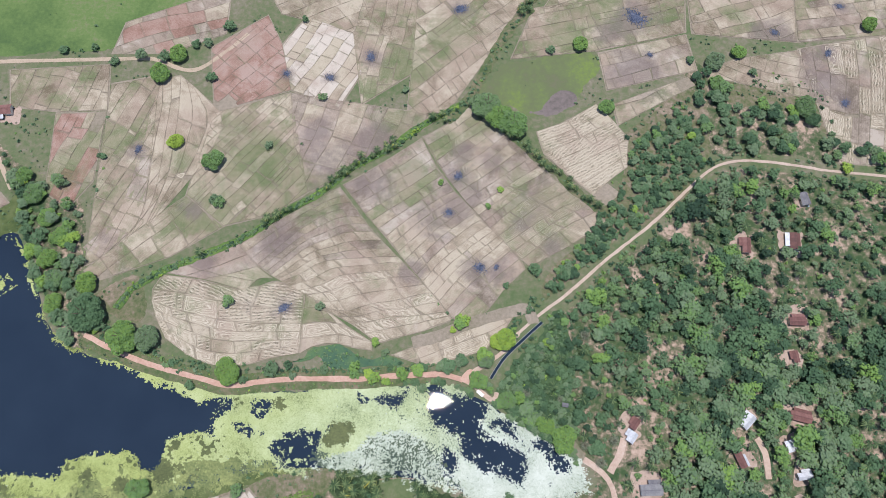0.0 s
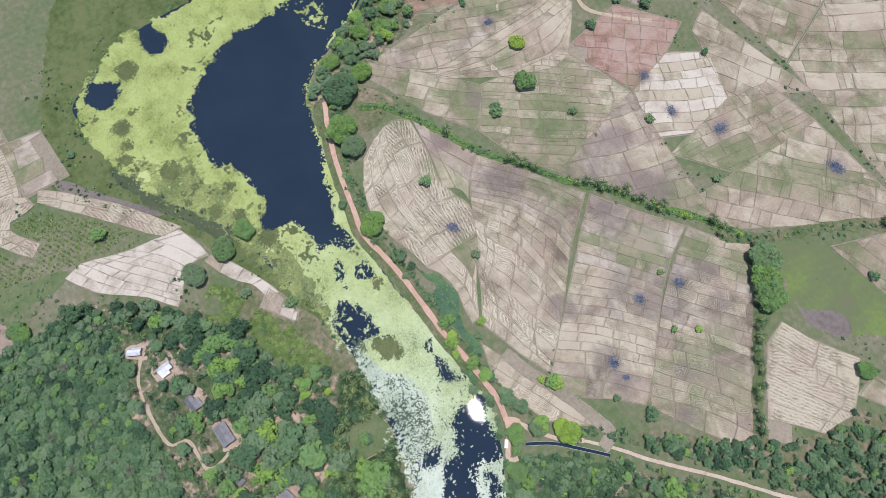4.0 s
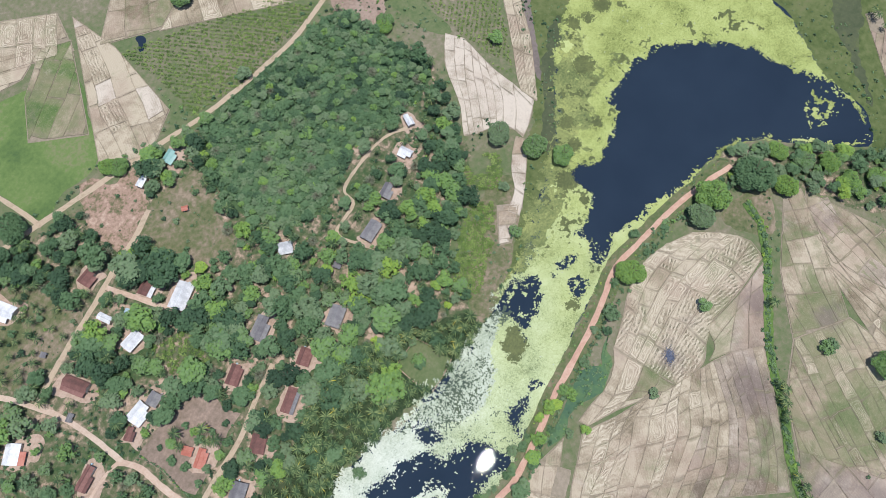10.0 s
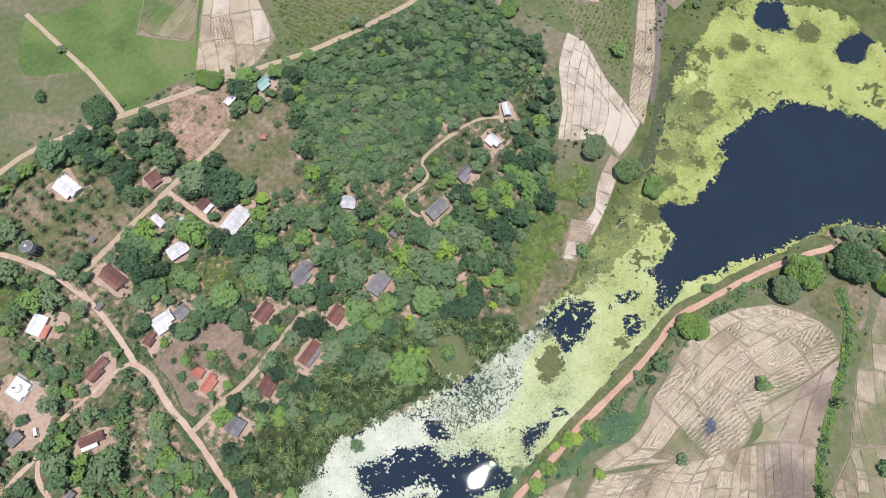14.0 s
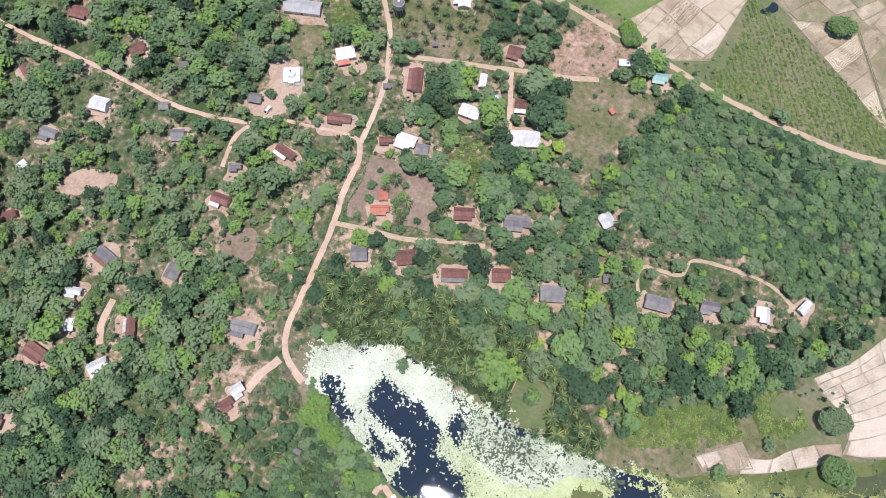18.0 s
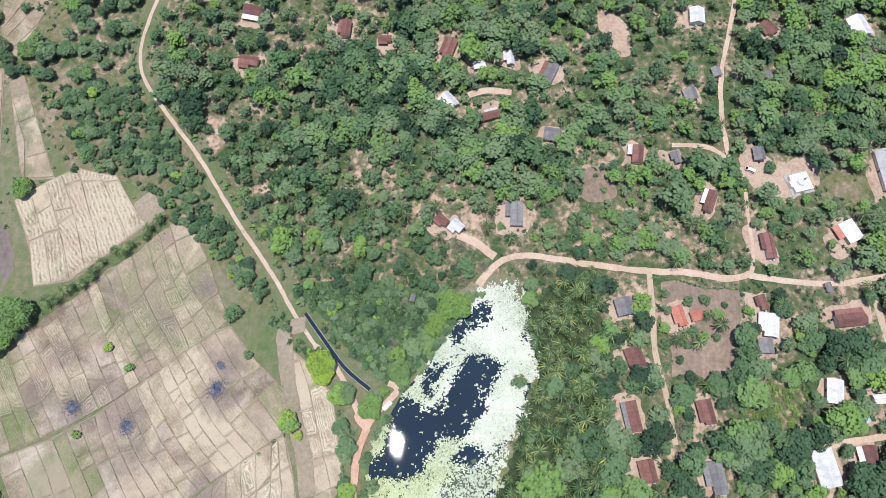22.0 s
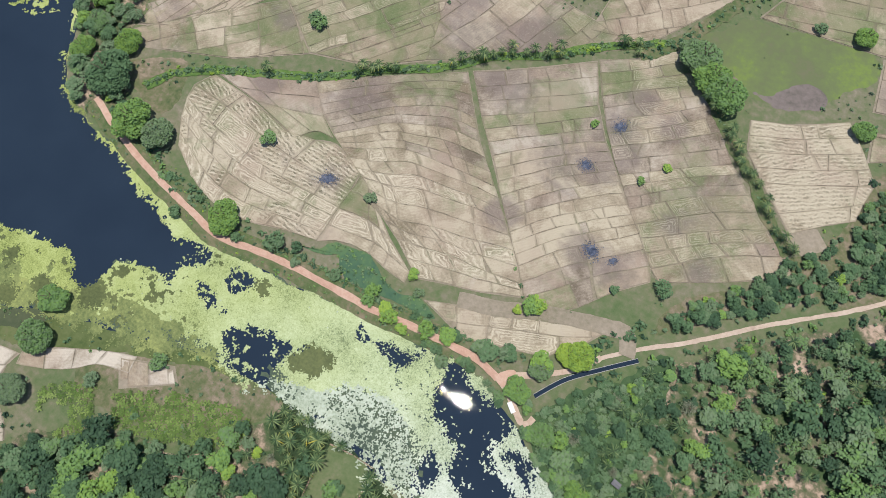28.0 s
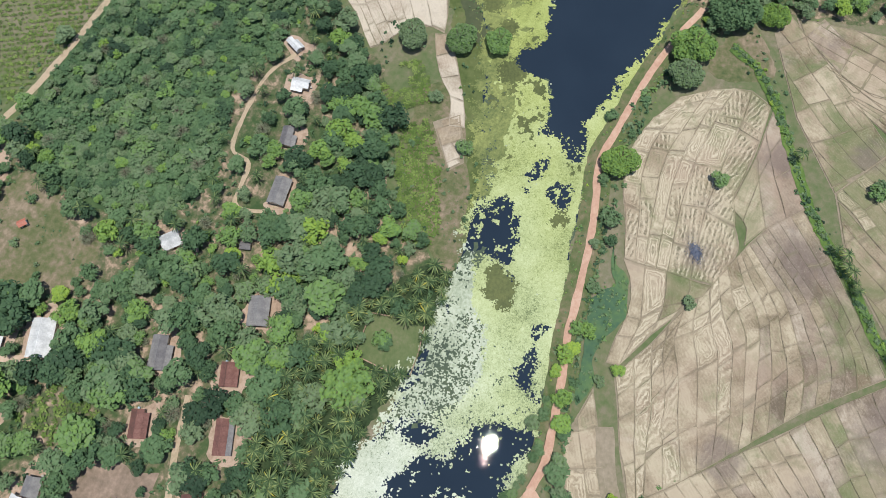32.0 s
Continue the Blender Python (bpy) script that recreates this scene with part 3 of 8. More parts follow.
YARD_EAST = [
    (222.6, -67.3), (207.6, -68.9), (206.1, -59.7), (221.5, -53.1), (231.7, -54.7),
]
YARD_MID = [
    (141.9, -56.9), (129.9, -63.8), (123.5, -52.2), (127.9, -41.8), (138, -44.5),
]
PADDOCK_WEST = [
    (-219.3, -193.6), (-199, -194), (-195.2, -163.1), (-191.5, -139.8), (-193.3, -122), (-200, -119.5), (-208.4, -149.7), (-215.5, -169.9),
]
TILLED_CORNER = [(-175.5, -190.8), (-193.3, -186.3), (-195.7, -166.4), (-181, -156.5), (-170.3, -158.1)]
FALLOW_STRIP = [(-253.4, -101), (-250, -94), (-233.5, -82), (-206.4, -62.1), (-197, -55), (-200, -61), (-218.3, -75.5), (-243.6, -98)]
CROP_BANK = [
    (-80.8, -275.7), (-115.2, -254.3), (-142.9, -232.9), (-171.7, -198.7), (-156.5, -196.2), (-102.5, -201.8),
    (-70.7, -214.1), (-77.9, -240.9),
]
CROP_LAKE = [
    (-263.3, -203.4), (-258.6, -158.6), (-245, -154.8), (-224.7, -142.5), (-212, -133.3), (-221.5, -121),
    (-236, -130.3), (-243.4, -131.5), (-243.8, -119.5), (-232, -105), (-219.3, -93), (-192, -72),
    (-189.5, -80), (-196, -100), (-201.5, -119.4), (-221.8, -197),
]
CROP_FAR = [
    (-163.2, -227.3), (-165.7, -198.6), (-131.1, -199), (-72.2, -210.4), (-74.1, -222.3),
]
CROP_HOUSE = [
    (-143.5, -52.9), (-135.2, -44.4), (-124.9, -40), (-120.5, -48.4), (-117.1, -61.2), (-127.5, -65.4),
    (-138.5, -60),
]
WOODLOT = [
    (-67.1, -203.8), (-135.7, -195.2), (-178.8, -181.8), (-172.9, -161.8), (-171.6, -116.8), (-148.6, -110.6),
    (-105.5, -124.3), (-70.6, -117.6), (-42.8, -127.5), (-41, -167.3),
]
MARSH = [
    (-398, -20.8), (-341, 52.4), (-302.1, 93.4), (-291.2, 80.4), (-321, 33.7), (-320.3, -10.5),
    (-292.2, -69.9), (-217.8, -54.9), (-266.7, -101.4),
]
SCRUB_EAST = [
    (114.9, 195.4), (163.7, 229.5), (165.7, 180.3), (126, 133.9), (106.7, 154.1), (114.9, 171.6),
]
SCRUB_NE = [
    (187.1, 238.4), (210.5, 245.3), (242.6, 235.1), (253.1, 210.1), (247.3, 197.7), (224.4, 213.7),
    (185, 221.4),
]
PALM_HEDGE = [
    (-191.1, 77.1), (-181.8, 90.2), (-162.9, 102.3), (-146.4, 109.4), (-121, 122.2), (-99.5, 137.8),
    (-77.2, 152.2), (-58.2, 169.5), (-35.9, 182.8), (-16.6, 198.9), (11, 216.4),
]
PALM_HEDGE_E = [
    (0.5, 203.6), (11.3, 214.1), (22.4, 235.5), (33.9, 259.8), (43.6, 275.8), (57.5, 292.2),
]
PALM_DYKE = [
    (24.2, 212.3), (40.5, 196.1), (56.4, 180.4), (70.3, 168.8), (82.1, 155.6), (95.6, 144.5),
]
BUND_TREES = [
    (-199.9, 57.3), (-187.9, 61.6), (-167.3, 53), (-149.2, 42.8), (-137.7, 39),
]
WOODS = [
    (36, 36), (60, 68), (95, 100), (135, 134), (168, 166), (192, 173),
    (245, 167), (335, 158), (380, 100), (390, -50), (350, -180), (290, -285),
    (172, -263), (127, -253), (80, -251), (55, -246), (18, -234), (-42, -214),
    (-77, -202), (-143, -190), (-178, -185), (-175, -160), (-172, -115), (-148, -85),
    (-130, -62), (-105, -50), (-82, -46), (-62, -22), (-45, -14), (-15, -20),
    (22, -30), (42, -36), (70, -27), (85, -15), (80, 0), (60, 14),
]
GROVE = [
    (91.1, -52.5), (67.8, -58.1), (34.3, -57.5), (10.1, -62), (-20.9, -50.9), (-38, -34.6),
    (-60.3, -17.9), (-51.6, -4.2), (-10.9, -16.1), (22.3, -25.2), (42.5, -31), (66.8, -22.3),
    (81.9, -35.7),
]
NW_WOODS = [
    (-284.9, 182.2), (-257.3, 158.3), (-238, 158.5), (-220.7, 133.6), (-217.4, 110.6), (-211.2, 85.4),
    (-196.3, 70.4), (-194.9, 52.8), (-213.8, 55.6), (-232.9, 80.4), (-250.8, 114.7), (-266.7, 143.5),
]
NE_WOODS = [
    (166, 186), (190, 184), (250, 180), (330, 172), (330, 190), (250, 196),
    (240, 205), (215, 222), (190, 224), (175, 240), (160, 255), (158, 235),
    (165, 215),
]
ROAD_WOODS = [
    (60, 86), (95, 116), (128, 142), (165, 178), (163, 200), (150, 215),
    (120, 190), (112, 165), (106, 150), (95, 142), (85, 122), (66, 106),
]
MARSH_WEST = [
    (-246.3, -103.8), (-276.1, -74.8), (-233.6, -57), (-198.9, -40.5), (-156.6, -20.6), (-115.5, -8.3),
    (-87.7, -6.4), (-82.5, -7.4), (-105.6, -18), (-142, -34.9), (-185.1, -54),
]
SCRUB_LOT = [
    (70.5, 80.1), (74.7, 49.8), (75.1, 19.1), (68.4, 8.3), (39.6, 20.3), (31.5, 29.2),
    (32.9, 39.2), (48.4, 56.3),
]
PASTURE_B = [
    (105.3, -238.5), (72.8, -242.2), (49.7, -218.5), (50.8, -189.3), (79.5, -185.3), (96.4, -191.4),
    (101.5, -211.1),
]
LAWN = [
    (151.7, -182), (136, -179.7), (138.3, -159), (148.8, -164.4),
]
SOIL_B = [
    (200, -216.9), (188.3, -222.9), (175.1, -212.7), (171, -199.6), (179.9, -194.8), (192.8, -201.5),
]
GARDEN_A = [
    (44.6, -148.6), (27.5, -139.1), (33.6, -118.3), (49.8, -124.1),
]
GARDEN_B = [
    (141, -202.1), (121.5, -202.1), (116.5, -181.2), (133.8, -184),
]
MEADOW_BUND = [
    (-205.4, 84.4), (-182.1, 96.1), (-173.9, 74.1), (-181.9, 69), (-195.8, 75.3),
]
POND_BANK = [
    (-29.1, 41.8), (-14.6, 40.1), (3, 39.2), (25.4, 31.4), (39.6, 24.3), (52, 16.6),
    (64.1, 5.7), (71.8, -9.7),
]
HEDGE_NE = [
    (49.8, 288.8), (60.1, 301.2), (72.7, 320.6), (92.3, 346.4), (106.6, 368),
]
PALM_ROW = [
    (-344.3, 93.6), (-324.9, 108.7), (-303.9, 123.2), (-284.7, 137.9),
]
MARSH_NORTH = [
    (-358, 80.7), (-314.9, 100.8), (-269.9, 141.5), (-268.9, 151.4), (-251.9, 130.3), (-269.5, 117.5),
    (-280.2, 101.1), (-289.3, 76.8), (-307.2, 59.7), (-330.1, 43.9),
]
CHANNEL = [
    (-374.4, 58.1), (-368.5, 72.7), (-340.2, 86.8), (-312.8, 96.4), (-292, 112.2), (-284.5, 112.4),
    (-310.5, 88.8), (-330.3, 72.2), (-348.3, 64.1), (-361.8, 56.6),
]
ISLANDS = [
    (-289.3, 87.9), (-276.9, 99.5), (-262.1, 98.4), (-252.2, 89.8), (-263.4, 79.4), (-280.5, 76.5),
]
CORNER_WOODS = [
    (130.8, 361.4), (142.9, 374.5), (158.1, 371.7), (177.4, 373.4), (185.9, 334.7), (164.7, 343.5),
    (146.5, 344.4),
]
MARSH_FAR = [
    (-417.3, 31.6), (-372.5, 71.1), (-340.7, 123.9), (-288.5, 157.6), (-270, 132), (-283.2, 102.8),
    (-299.1, 77.3), (-315.7, 33.4), (-317.5, 1.7), (-327.3, -44.4),
]
FIELD = {}
FIELD['A0'] = [(-170.3, 63.2), (-135.2, 41.8), (-109.3, 46.8), (-86.2, 53.2), (-112.2, 81.1), (-154.5, 99), (-179.6, 88.4)]
FIELD['A1'] = [(-86.2, 53.2), (-45, 55), (-17, 61.6), (7.8, 69.2), (-24.8, 104.4), (-112.2, 81.1)]
FIELD['A2'] = [(-112.2, 81.1), (-24.8, 104.4), (-69.4, 149.9), (-117.2, 118.8), (-154.5, 99)]
FIELD['B'] = [(-68.5, 149.7), (-24.5, 186.3), (52.7, 102.1), (42.1, 88.2), (9.2, 74.1)]
FIELD['C'] = [(-23.4, 186.2), (14.6, 215.8), (37.3, 195.3), (67.8, 166.3), (92.6, 136.5), (88.8, 124), (73.9, 115), (52.2, 103.3)]
FIELD['D'] = [(-28.4, 52.7), (43.7, 80.1), (36.5, 68.7), (24.6, 55.9), (-7.4, 46.5)]
FIELD['N1'] = [(-111, 259.5), (-95.8, 282.5), (-63.9, 269.3), (-56.4, 238.4), (-69.7, 212.7), (-102.1, 224.8)]
FIELD['N2'] = [(-63.9, 269.3), (-59.8, 297.2), (-20.7, 302.6), (-22.6, 239), (-55.1, 215)]
FIELD['N3'] = [(-20.7, 302.6), (55.9, 304), (22.4, 244.2), (2.2, 211.9), (-25.2, 205.2), (-22.6, 239)]
FIELD['N4'] = [(-101.9, 222.6), (-69.7, 212.7), (-25.2, 204.4), (-1.4, 206.8), (-31.8, 186.8), (-62.8, 164.5), (-85, 152.6), (-96.9, 187.6)]
FIELD['N5'] = [(-158.4, 256.4), (-123, 282.9), (-111, 259.5), (-102.1, 224.8), (-150.2, 207.9)]
FIELD['N6'] = [(-150.1, 207.1), (-101.9, 222.6), (-96.9, 187.6), (-85, 152.6), (-106.3, 137.2), (-134.9, 129.3), (-160.3, 149.4), (-151.2, 200.9)]
FIELD['N7'] = [(-187.3, 228.4), (-173.5, 241.6), (-150.1, 207.1), (-160.3, 149.4), (-182.9, 130.3), (-186.2, 166.3)]
FIELD['N8'] = [(-220.7, 226.9), (-189.6, 233.9), (-186.9, 166.3), (-183.9, 130.3), (-199, 110.1), (-214.7, 102.7), (-212.6, 165.8)]
FIELD['N9'] = [(-289.5, 236.5), (-224.5, 242), (-220.2, 207.9), (-253, 206.1), (-283.1, 208.9)]
FIELD['N10'] = [(-252.7, 204.5), (-220.6, 205.9), (-220, 157.9), (-232.1, 138.7), (-248.4, 149.8)]
FIELD['N11'] = [(-219, 275.7), (-180.7, 292.6), (-150.9, 305), (-150.3, 267.8), (-186.3, 251.5), (-224.2, 250.8)]
FIELD['N12'] = [(-214.1, 99.9), (-183.4, 129.6), (-160.2, 148.7), (-134.8, 128.6), (-164.7, 108.9), (-202.9, 94.2)]
FIELD['N13'] = [(-122.9, 300.8), (-37, 316.7), (-59.8, 297.2), (-64, 270.2), (-95.9, 283.4), (-113.4, 284.5)]
FIELD['N16'] = [(-361.4, 139.5), (-298.8, 182.8), (-281.9, 167.7), (-347.6, 116.6), (-360, 122.4)]
FIELD['N17'] = [(-351.9, 108.8), (-295.7, 157.3), (-288, 148.3), (-346.1, 104)]
FIELD['N18'] = [(-348.3, 95.4), (-276.8, 148.7), (-269.6, 141.6), (-341.4, 88.5)]
FIELD['N14'] = [(-60, 318), (45, 312), (60, 305), (130, 425), (-100, 425)]
FIELD['N15'] = [(-62, 318), (-102, 425), (-270, 425), (-165, 312)]
FIELD['E1'] = [(55.1, 197.6), (77.5, 211.1), (100.5, 216.5), (116.7, 195.4), (112.9, 173.5), (96.1, 153.9), (80.3, 153.6), (63.4, 174.6)]
FIELD['E2'] = [(91.9, 153.8), (101.8, 160.9), (108.5, 154.9), (100.3, 147.6)]
FIELD['E3'] = [(109.1, 217.9), (159.1, 238.8), (163.3, 232.9), (111.7, 202.7)]
FIELD['E4'] = [(102.2, 257), (161.4, 272.4), (166.1, 244.5), (106.1, 228.4)]
FIELD['E5'] = [(59.5, 292.2), (164.4, 310.7), (161.6, 274.2), (101.5, 258.8), (96.6, 259.6), (43.2, 251.1)]
FIELD['E6'] = [(166.4, 310.7), (240.9, 321.6), (236.5, 267.9), (166.5, 273.4)]
FIELD['E7'] = [(241.7, 321.7), (337.3, 328.2), (310.6, 276), (237.3, 267.9)]
FIELD['E8'] = [(166.9, 241.5), (192.8, 253.8), (235.4, 261.2), (254.9, 220.5), (242.6, 235.1), (210.7, 246.6)]
FIELD['E9'] = [(236.3, 262.1), (326.9, 280.8), (304.2, 176.8), (249.2, 177.8), (255.6, 220.5)]
FIELD['W4'] = [(-116.1, -37.1), (-123.4, -27.7), (-103.1, -20.4), (-98.1, -25.3)]
FIELD['W8'] = [(-296, -199), (-277, -197), (-264, -163), (-257, -121), (-291, -113), (-306, -113), (-307, -181)]
# outlines of the terraced fields by the lake, kept free of bushes
FIELD['W1'] = [(-192.8, -120.7), (-195.3, -102.3), (-189.6, -69.5), (-166.1, -50.9), (-159.4, -71.8), (-141.3, -75.2)]
FIELD['W2'] = [(-188.2, -68.3), (-185.9, -57.1), (-156, -41.9), (-149.4, -41.4), (-142.9, -47.7), (-160.4, -54), (-166.5, -50.4)]
FIELD['W3'] = [(-142.4, -47.3), (-148.5, -41.4), (-124.2, -27.8), (-119.1, -35)]
FIELD['W5'] = [(-237.1, -112.9), (-245.6, -104.5), (-186.9, -57.2), (-188.1, -69.9)]
FIELD['W6'] = [(-217.4, -131.1), (-256, -147.9), (-255.1, -130.3), (-223.1, -123.6)]
FIELD['W7'] = [(-258.5, -151.1), (-313.9, -143.5), (-292.6, -109.1), (-256.4, -117.1), (-255.7, -130.1)]
FIELD['W9'] = [(-256.7, -159.1), (-256.4, -141.6), (-220.3, -127.4), (-214, -132.6)]
FIELD['W10'] = [(-294.5, -117.5), (-290.6, -92.9), (-253.4, -91.2), (-254.4, -118.7)]
FIELD['S1'] = [(-84.4, -316.8), (-82, -281.1), (-66.7, -227.5), (-38.5, -218.6), (-17.7, -236.7)]
FIELD['S2'] = [(-159.3, -296.4), (-193, -259.1), (-206.7, -201.8), (-166.5, -210.5), (-139.6, -274.6)]
FIELD['S3'] = [(-138.4, -273.3), (-164.1, -211.3), (-131.9, -244.5), (-105.3, -266.1)]
FIELD['S4'] = [(-58.3, -352.1), (-81.1, -327.4), (-67.1, -301.2), (-32.5, -327.2)]
FIELD['S5'] = [(-213.3, -230.1), (-212.2, -206.1), (-169.6, -211.6), (-165, -227.4)]
FIELD['S6'] = [(-136.2, -322.5), (-159.3, -296.4), (-138.9, -274.3), (-106.9, -266.9), (-78.4, -290.1)]
FIELD['W11'] = [(-57.4, -318), (-71.2, -306.9), (-30.3, -256.6), (-8.5, -281.9), (-28.2, -303)]
FIELD['W12'] = [(-8, -334.8), (-38.1, -336.1), (-57.6, -319.1), (-36.3, -313.1), (-10.4, -323.8)]
FIELD['E10'] = [(65.5, 291.5), (81.5, 317), (111.5, 355.4), (139.7, 341.3), (165.5, 340.1), (170.1, 320.4), (112.9, 300.6)]
FIELD['E11'] = [(58.8, 305.4), (70.5, 322.5), (94, 354.1), (100.9, 371.5), (85.4, 370.4), (71.9, 348.9), (48.6, 310.3)]
STAINED = [
    (-9.3, 135.9, 18.8), (7.7, 143.8, 15), (8.3, 163.4, 16.5), (16.8, 153.7, 12.6), (-18.8, 102.9, 10.2), (28.8, 176.5, 12.8),
    (-47.8, 163.6, 18.4), (48.5, 133.4, 10.9), (19.7, 104.1, 13.1), (-100.9, 120.1, 18.1), (12.5, 182.2, 11.6), (-143.4, 104.7, 13.1),
    (-66.6, 179.9, 21.5), (-79.8, 194.6, 16.3), (-49.5, 187.9, 18), (126.2, 245.4, 27.9), (219.6, 273.4, 18.8), (111, 274.3, 15.2),
    (246.2, 238, 21.9), (-156.4, 140.3, 10.5), (32.7, 101.5, 14.2), (65.7, 120, 9.5),
]
GREENED = [
    (-154, 143, 15), (-141, 136, 10), (-129, 167, 13), (-112, 174, 10), (-121, 193, 9),
    (68.6, 144.7, 20.5), (20.1, 203.5, 15.8), (-0.4, 191.9, 15.8), (-19.1, 164.5, 15.5), (-81.1, 78.5, 9.8), (-109.6, 95.5, 10.2),
    (-132.1, 92.6, 11.6), (45.5, 143.6, 13.5), (47.9, 163.3, 12.5), (-176.4, 93, 11.7), (-17.8, 150.3, 12.7), (-120.1, 173.8, 21.5),
    (-97, 166.5, 17.8), (-83.2, 148.6, 21.1), (-142.5, 141.8, 24.6), (-218.7, 185, 14.6), (-29, 198.4, 21.8), (-27.6, 249.6, 18.9),
    (-107.7, 227.3, 11.2), (-135.3, 194.5, 14.7), (-167.9, 174.4, 10.9), (0.8, 270.7, 19.1), (84.3, 280.3, 22.9), (198.3, 293.3, 15.3),
    (-238.4, 162.3, 17.9),
]
PALED = [
    (-62.9, 101, 12.5), (-75.1, 97.3, 11.2), (6.2, 112.6, 12.1), (-38.3, 73, 14.4), (-18.9, 72.5, 11.8), (-49, 58.3, 9.5),
    (-86.9, 60.2, 14.6), (-21.6, 124.2, 10), (-142.5, 72.1, 20.2), (64.9, 195.2, 12.7), (-39.8, 211.6, 6.5), (-89.6, 255.9, 22.8),
    (-71.9, 240.1, 18.8), (-180.3, 164.9, 14.3), (-224.2, 205.4, 14.9), (94.1, 200.2, 21.5),
]
ASH = [
    (-76.8, 234.6, 3.4), (-50.7, 251.2, 4.2), (8.8, 290.4, 5.1), (-105.9, 237.1, 3.0), (129.0, 285.6, 7.8), (136.2, 255.9, 2.3),
    (270.3, 297.4, 3.1), (256.0, 259.3, 3.4), (260.6, 221.4, 3.3), (250.3, 183.8, 2.2), (-92.9, 78.8, 4.0), (22.0, 105.4, 4.1),
    (31.8, 105.8, 2.3), (8.4, 164.8, 3.4), (3.1, 140.3, 3.3), (-195.3, 179.9, 3.2), (222.3, 275.3, 3.1), (187.2, 309.0, 3.0),
    (220.1, 329.3, 3.4),
]
TREES_A = [
    (-188.2, 233.5, 7.0, 0.9), (-145.6, 171.7, 7.1, 0.35), (-154.9, 231.9, 4.1, 0.4), (-80.1, 219.3, 3.3, 0.7), (69.7, 257.6, 3.4, 0.4), (89.5, 262.4, 5.7, 0.4),
    (26.5, 212.8, 9.8, 0.55), (43.1, 199.2, 9.7, 0.5), (34.5, 205.2, 8.7, 0.6), (20.7, 216.1, 5.8, 0.6), (104.2, 214.6, 5.5, 0.75), (177.4, 233.5, 5.5, 0.45),
    (195.2, 257.6, 5.3, 0.3), (202.6, 242.5, 3.0, 0.4), (231.7, 215.6, 7.3, 0.3), (177.4, 249.4, 6.7, 0.45), (-171.0, 185.0, 5.4, 0.8), (-140.9, 146.2, 4.2, 0.35),
    (-111.7, 183.3, 3.2, 0.5), (-218.5, 174.7, 2.1, 0.3), (-91.5, 185.6, 1.4, 0.3), (-26.4, 225.7, 2.6, 0.4), (-96.6, 279.3, 2.7, 0.5), (-147.5, 271.6, 4.6, 0.4),
]
TREES_B = [
    (-178.6, 248.8, 6.4, 0.55), (-187.8, 247.8, 4.5, 0.3), (-161.2, 259.3, 3.8, 0.3), (-168.5, 257.8, 3.4, 0.3), (-202.9, 248.4, 4.5, 0.5), (-221.0, 244.1, 3.7, 0.4),
    (-256.3, 251.8, 3.4, 0.4), (-236.1, 254.4, 3.0, 0.4), (235.8, 207.5, 5.1, 0.25), (285.9, 280.7, 5.4, 0.4), (251.4, 174.0, 4.2, 0.8), (-120.1, 41.2, 7.8, 0.35),
    (-96.1, 43.3, 4.8, 0.35), (-87.1, 45.8, 2.8, 0.3), (-125.3, 81.9, 4.0, 0.7), (-71.8, 79.9, 3.1, 0.6), (-38.2, 59.3, 2.8, 0.95), (-32.8, 53.3, 2.3, 0.6),
    (-13.2, 43.9, 4.0, 0.95), (0.5, 46.3, 3.9, 0.45), (9.7, 49.6, 3.7, 0.45), (10.7, 71.5, 4.4, 0.95), (6.2, 67.3, 2.2, 0.9), (25.6, 50.8, 5.2, 0.75),
]
TREES_C = [
    (20.8, 39.0, 5.6, 0.6), (32.3, 60.8, 5.2, 0.9), (54.3, 104.3, 4.4, 0.4), (27.1, 144.4, 2.1, 0.6), (34.8, 155.8, 2.3, 0.9), (-2.3, 159.9, 2.2, 0.9),
    (37.3, 94.6, 2.2, 0.45), (-41.0, 41.5, 3.2, 0.95), (-49.1, 41.0, 3.2, 0.6), (-66.2, 43.3, 3.0, 0.4), (-30.9, 37.2, 2.7, 0.8), (-10.3, 33.9, 3.1, 0.6),
    (-141.3, 33.7, 3.0, 0.5), (-136.2, 43.7, 2.2, 0.5), (-84.0, 39.7, 2.4, 0.4), (-111.6, 37.2, 2.9, 0.4), (36.7, 62.5, 6.3, 0.9), (24.2, 53.5, 4.8, 0.9),
    (11.7, 50.3, 3.8, 0.4), (3.9, 46.5, 4.7, 0.4), (36.5, 28.2, 5.2, 0.7), (47.4, 23.0, 4.7, 0.65), (57.8, 15.3, 5.2, 0.55), (67.8, 7.8, 7.6, 0.95),
]
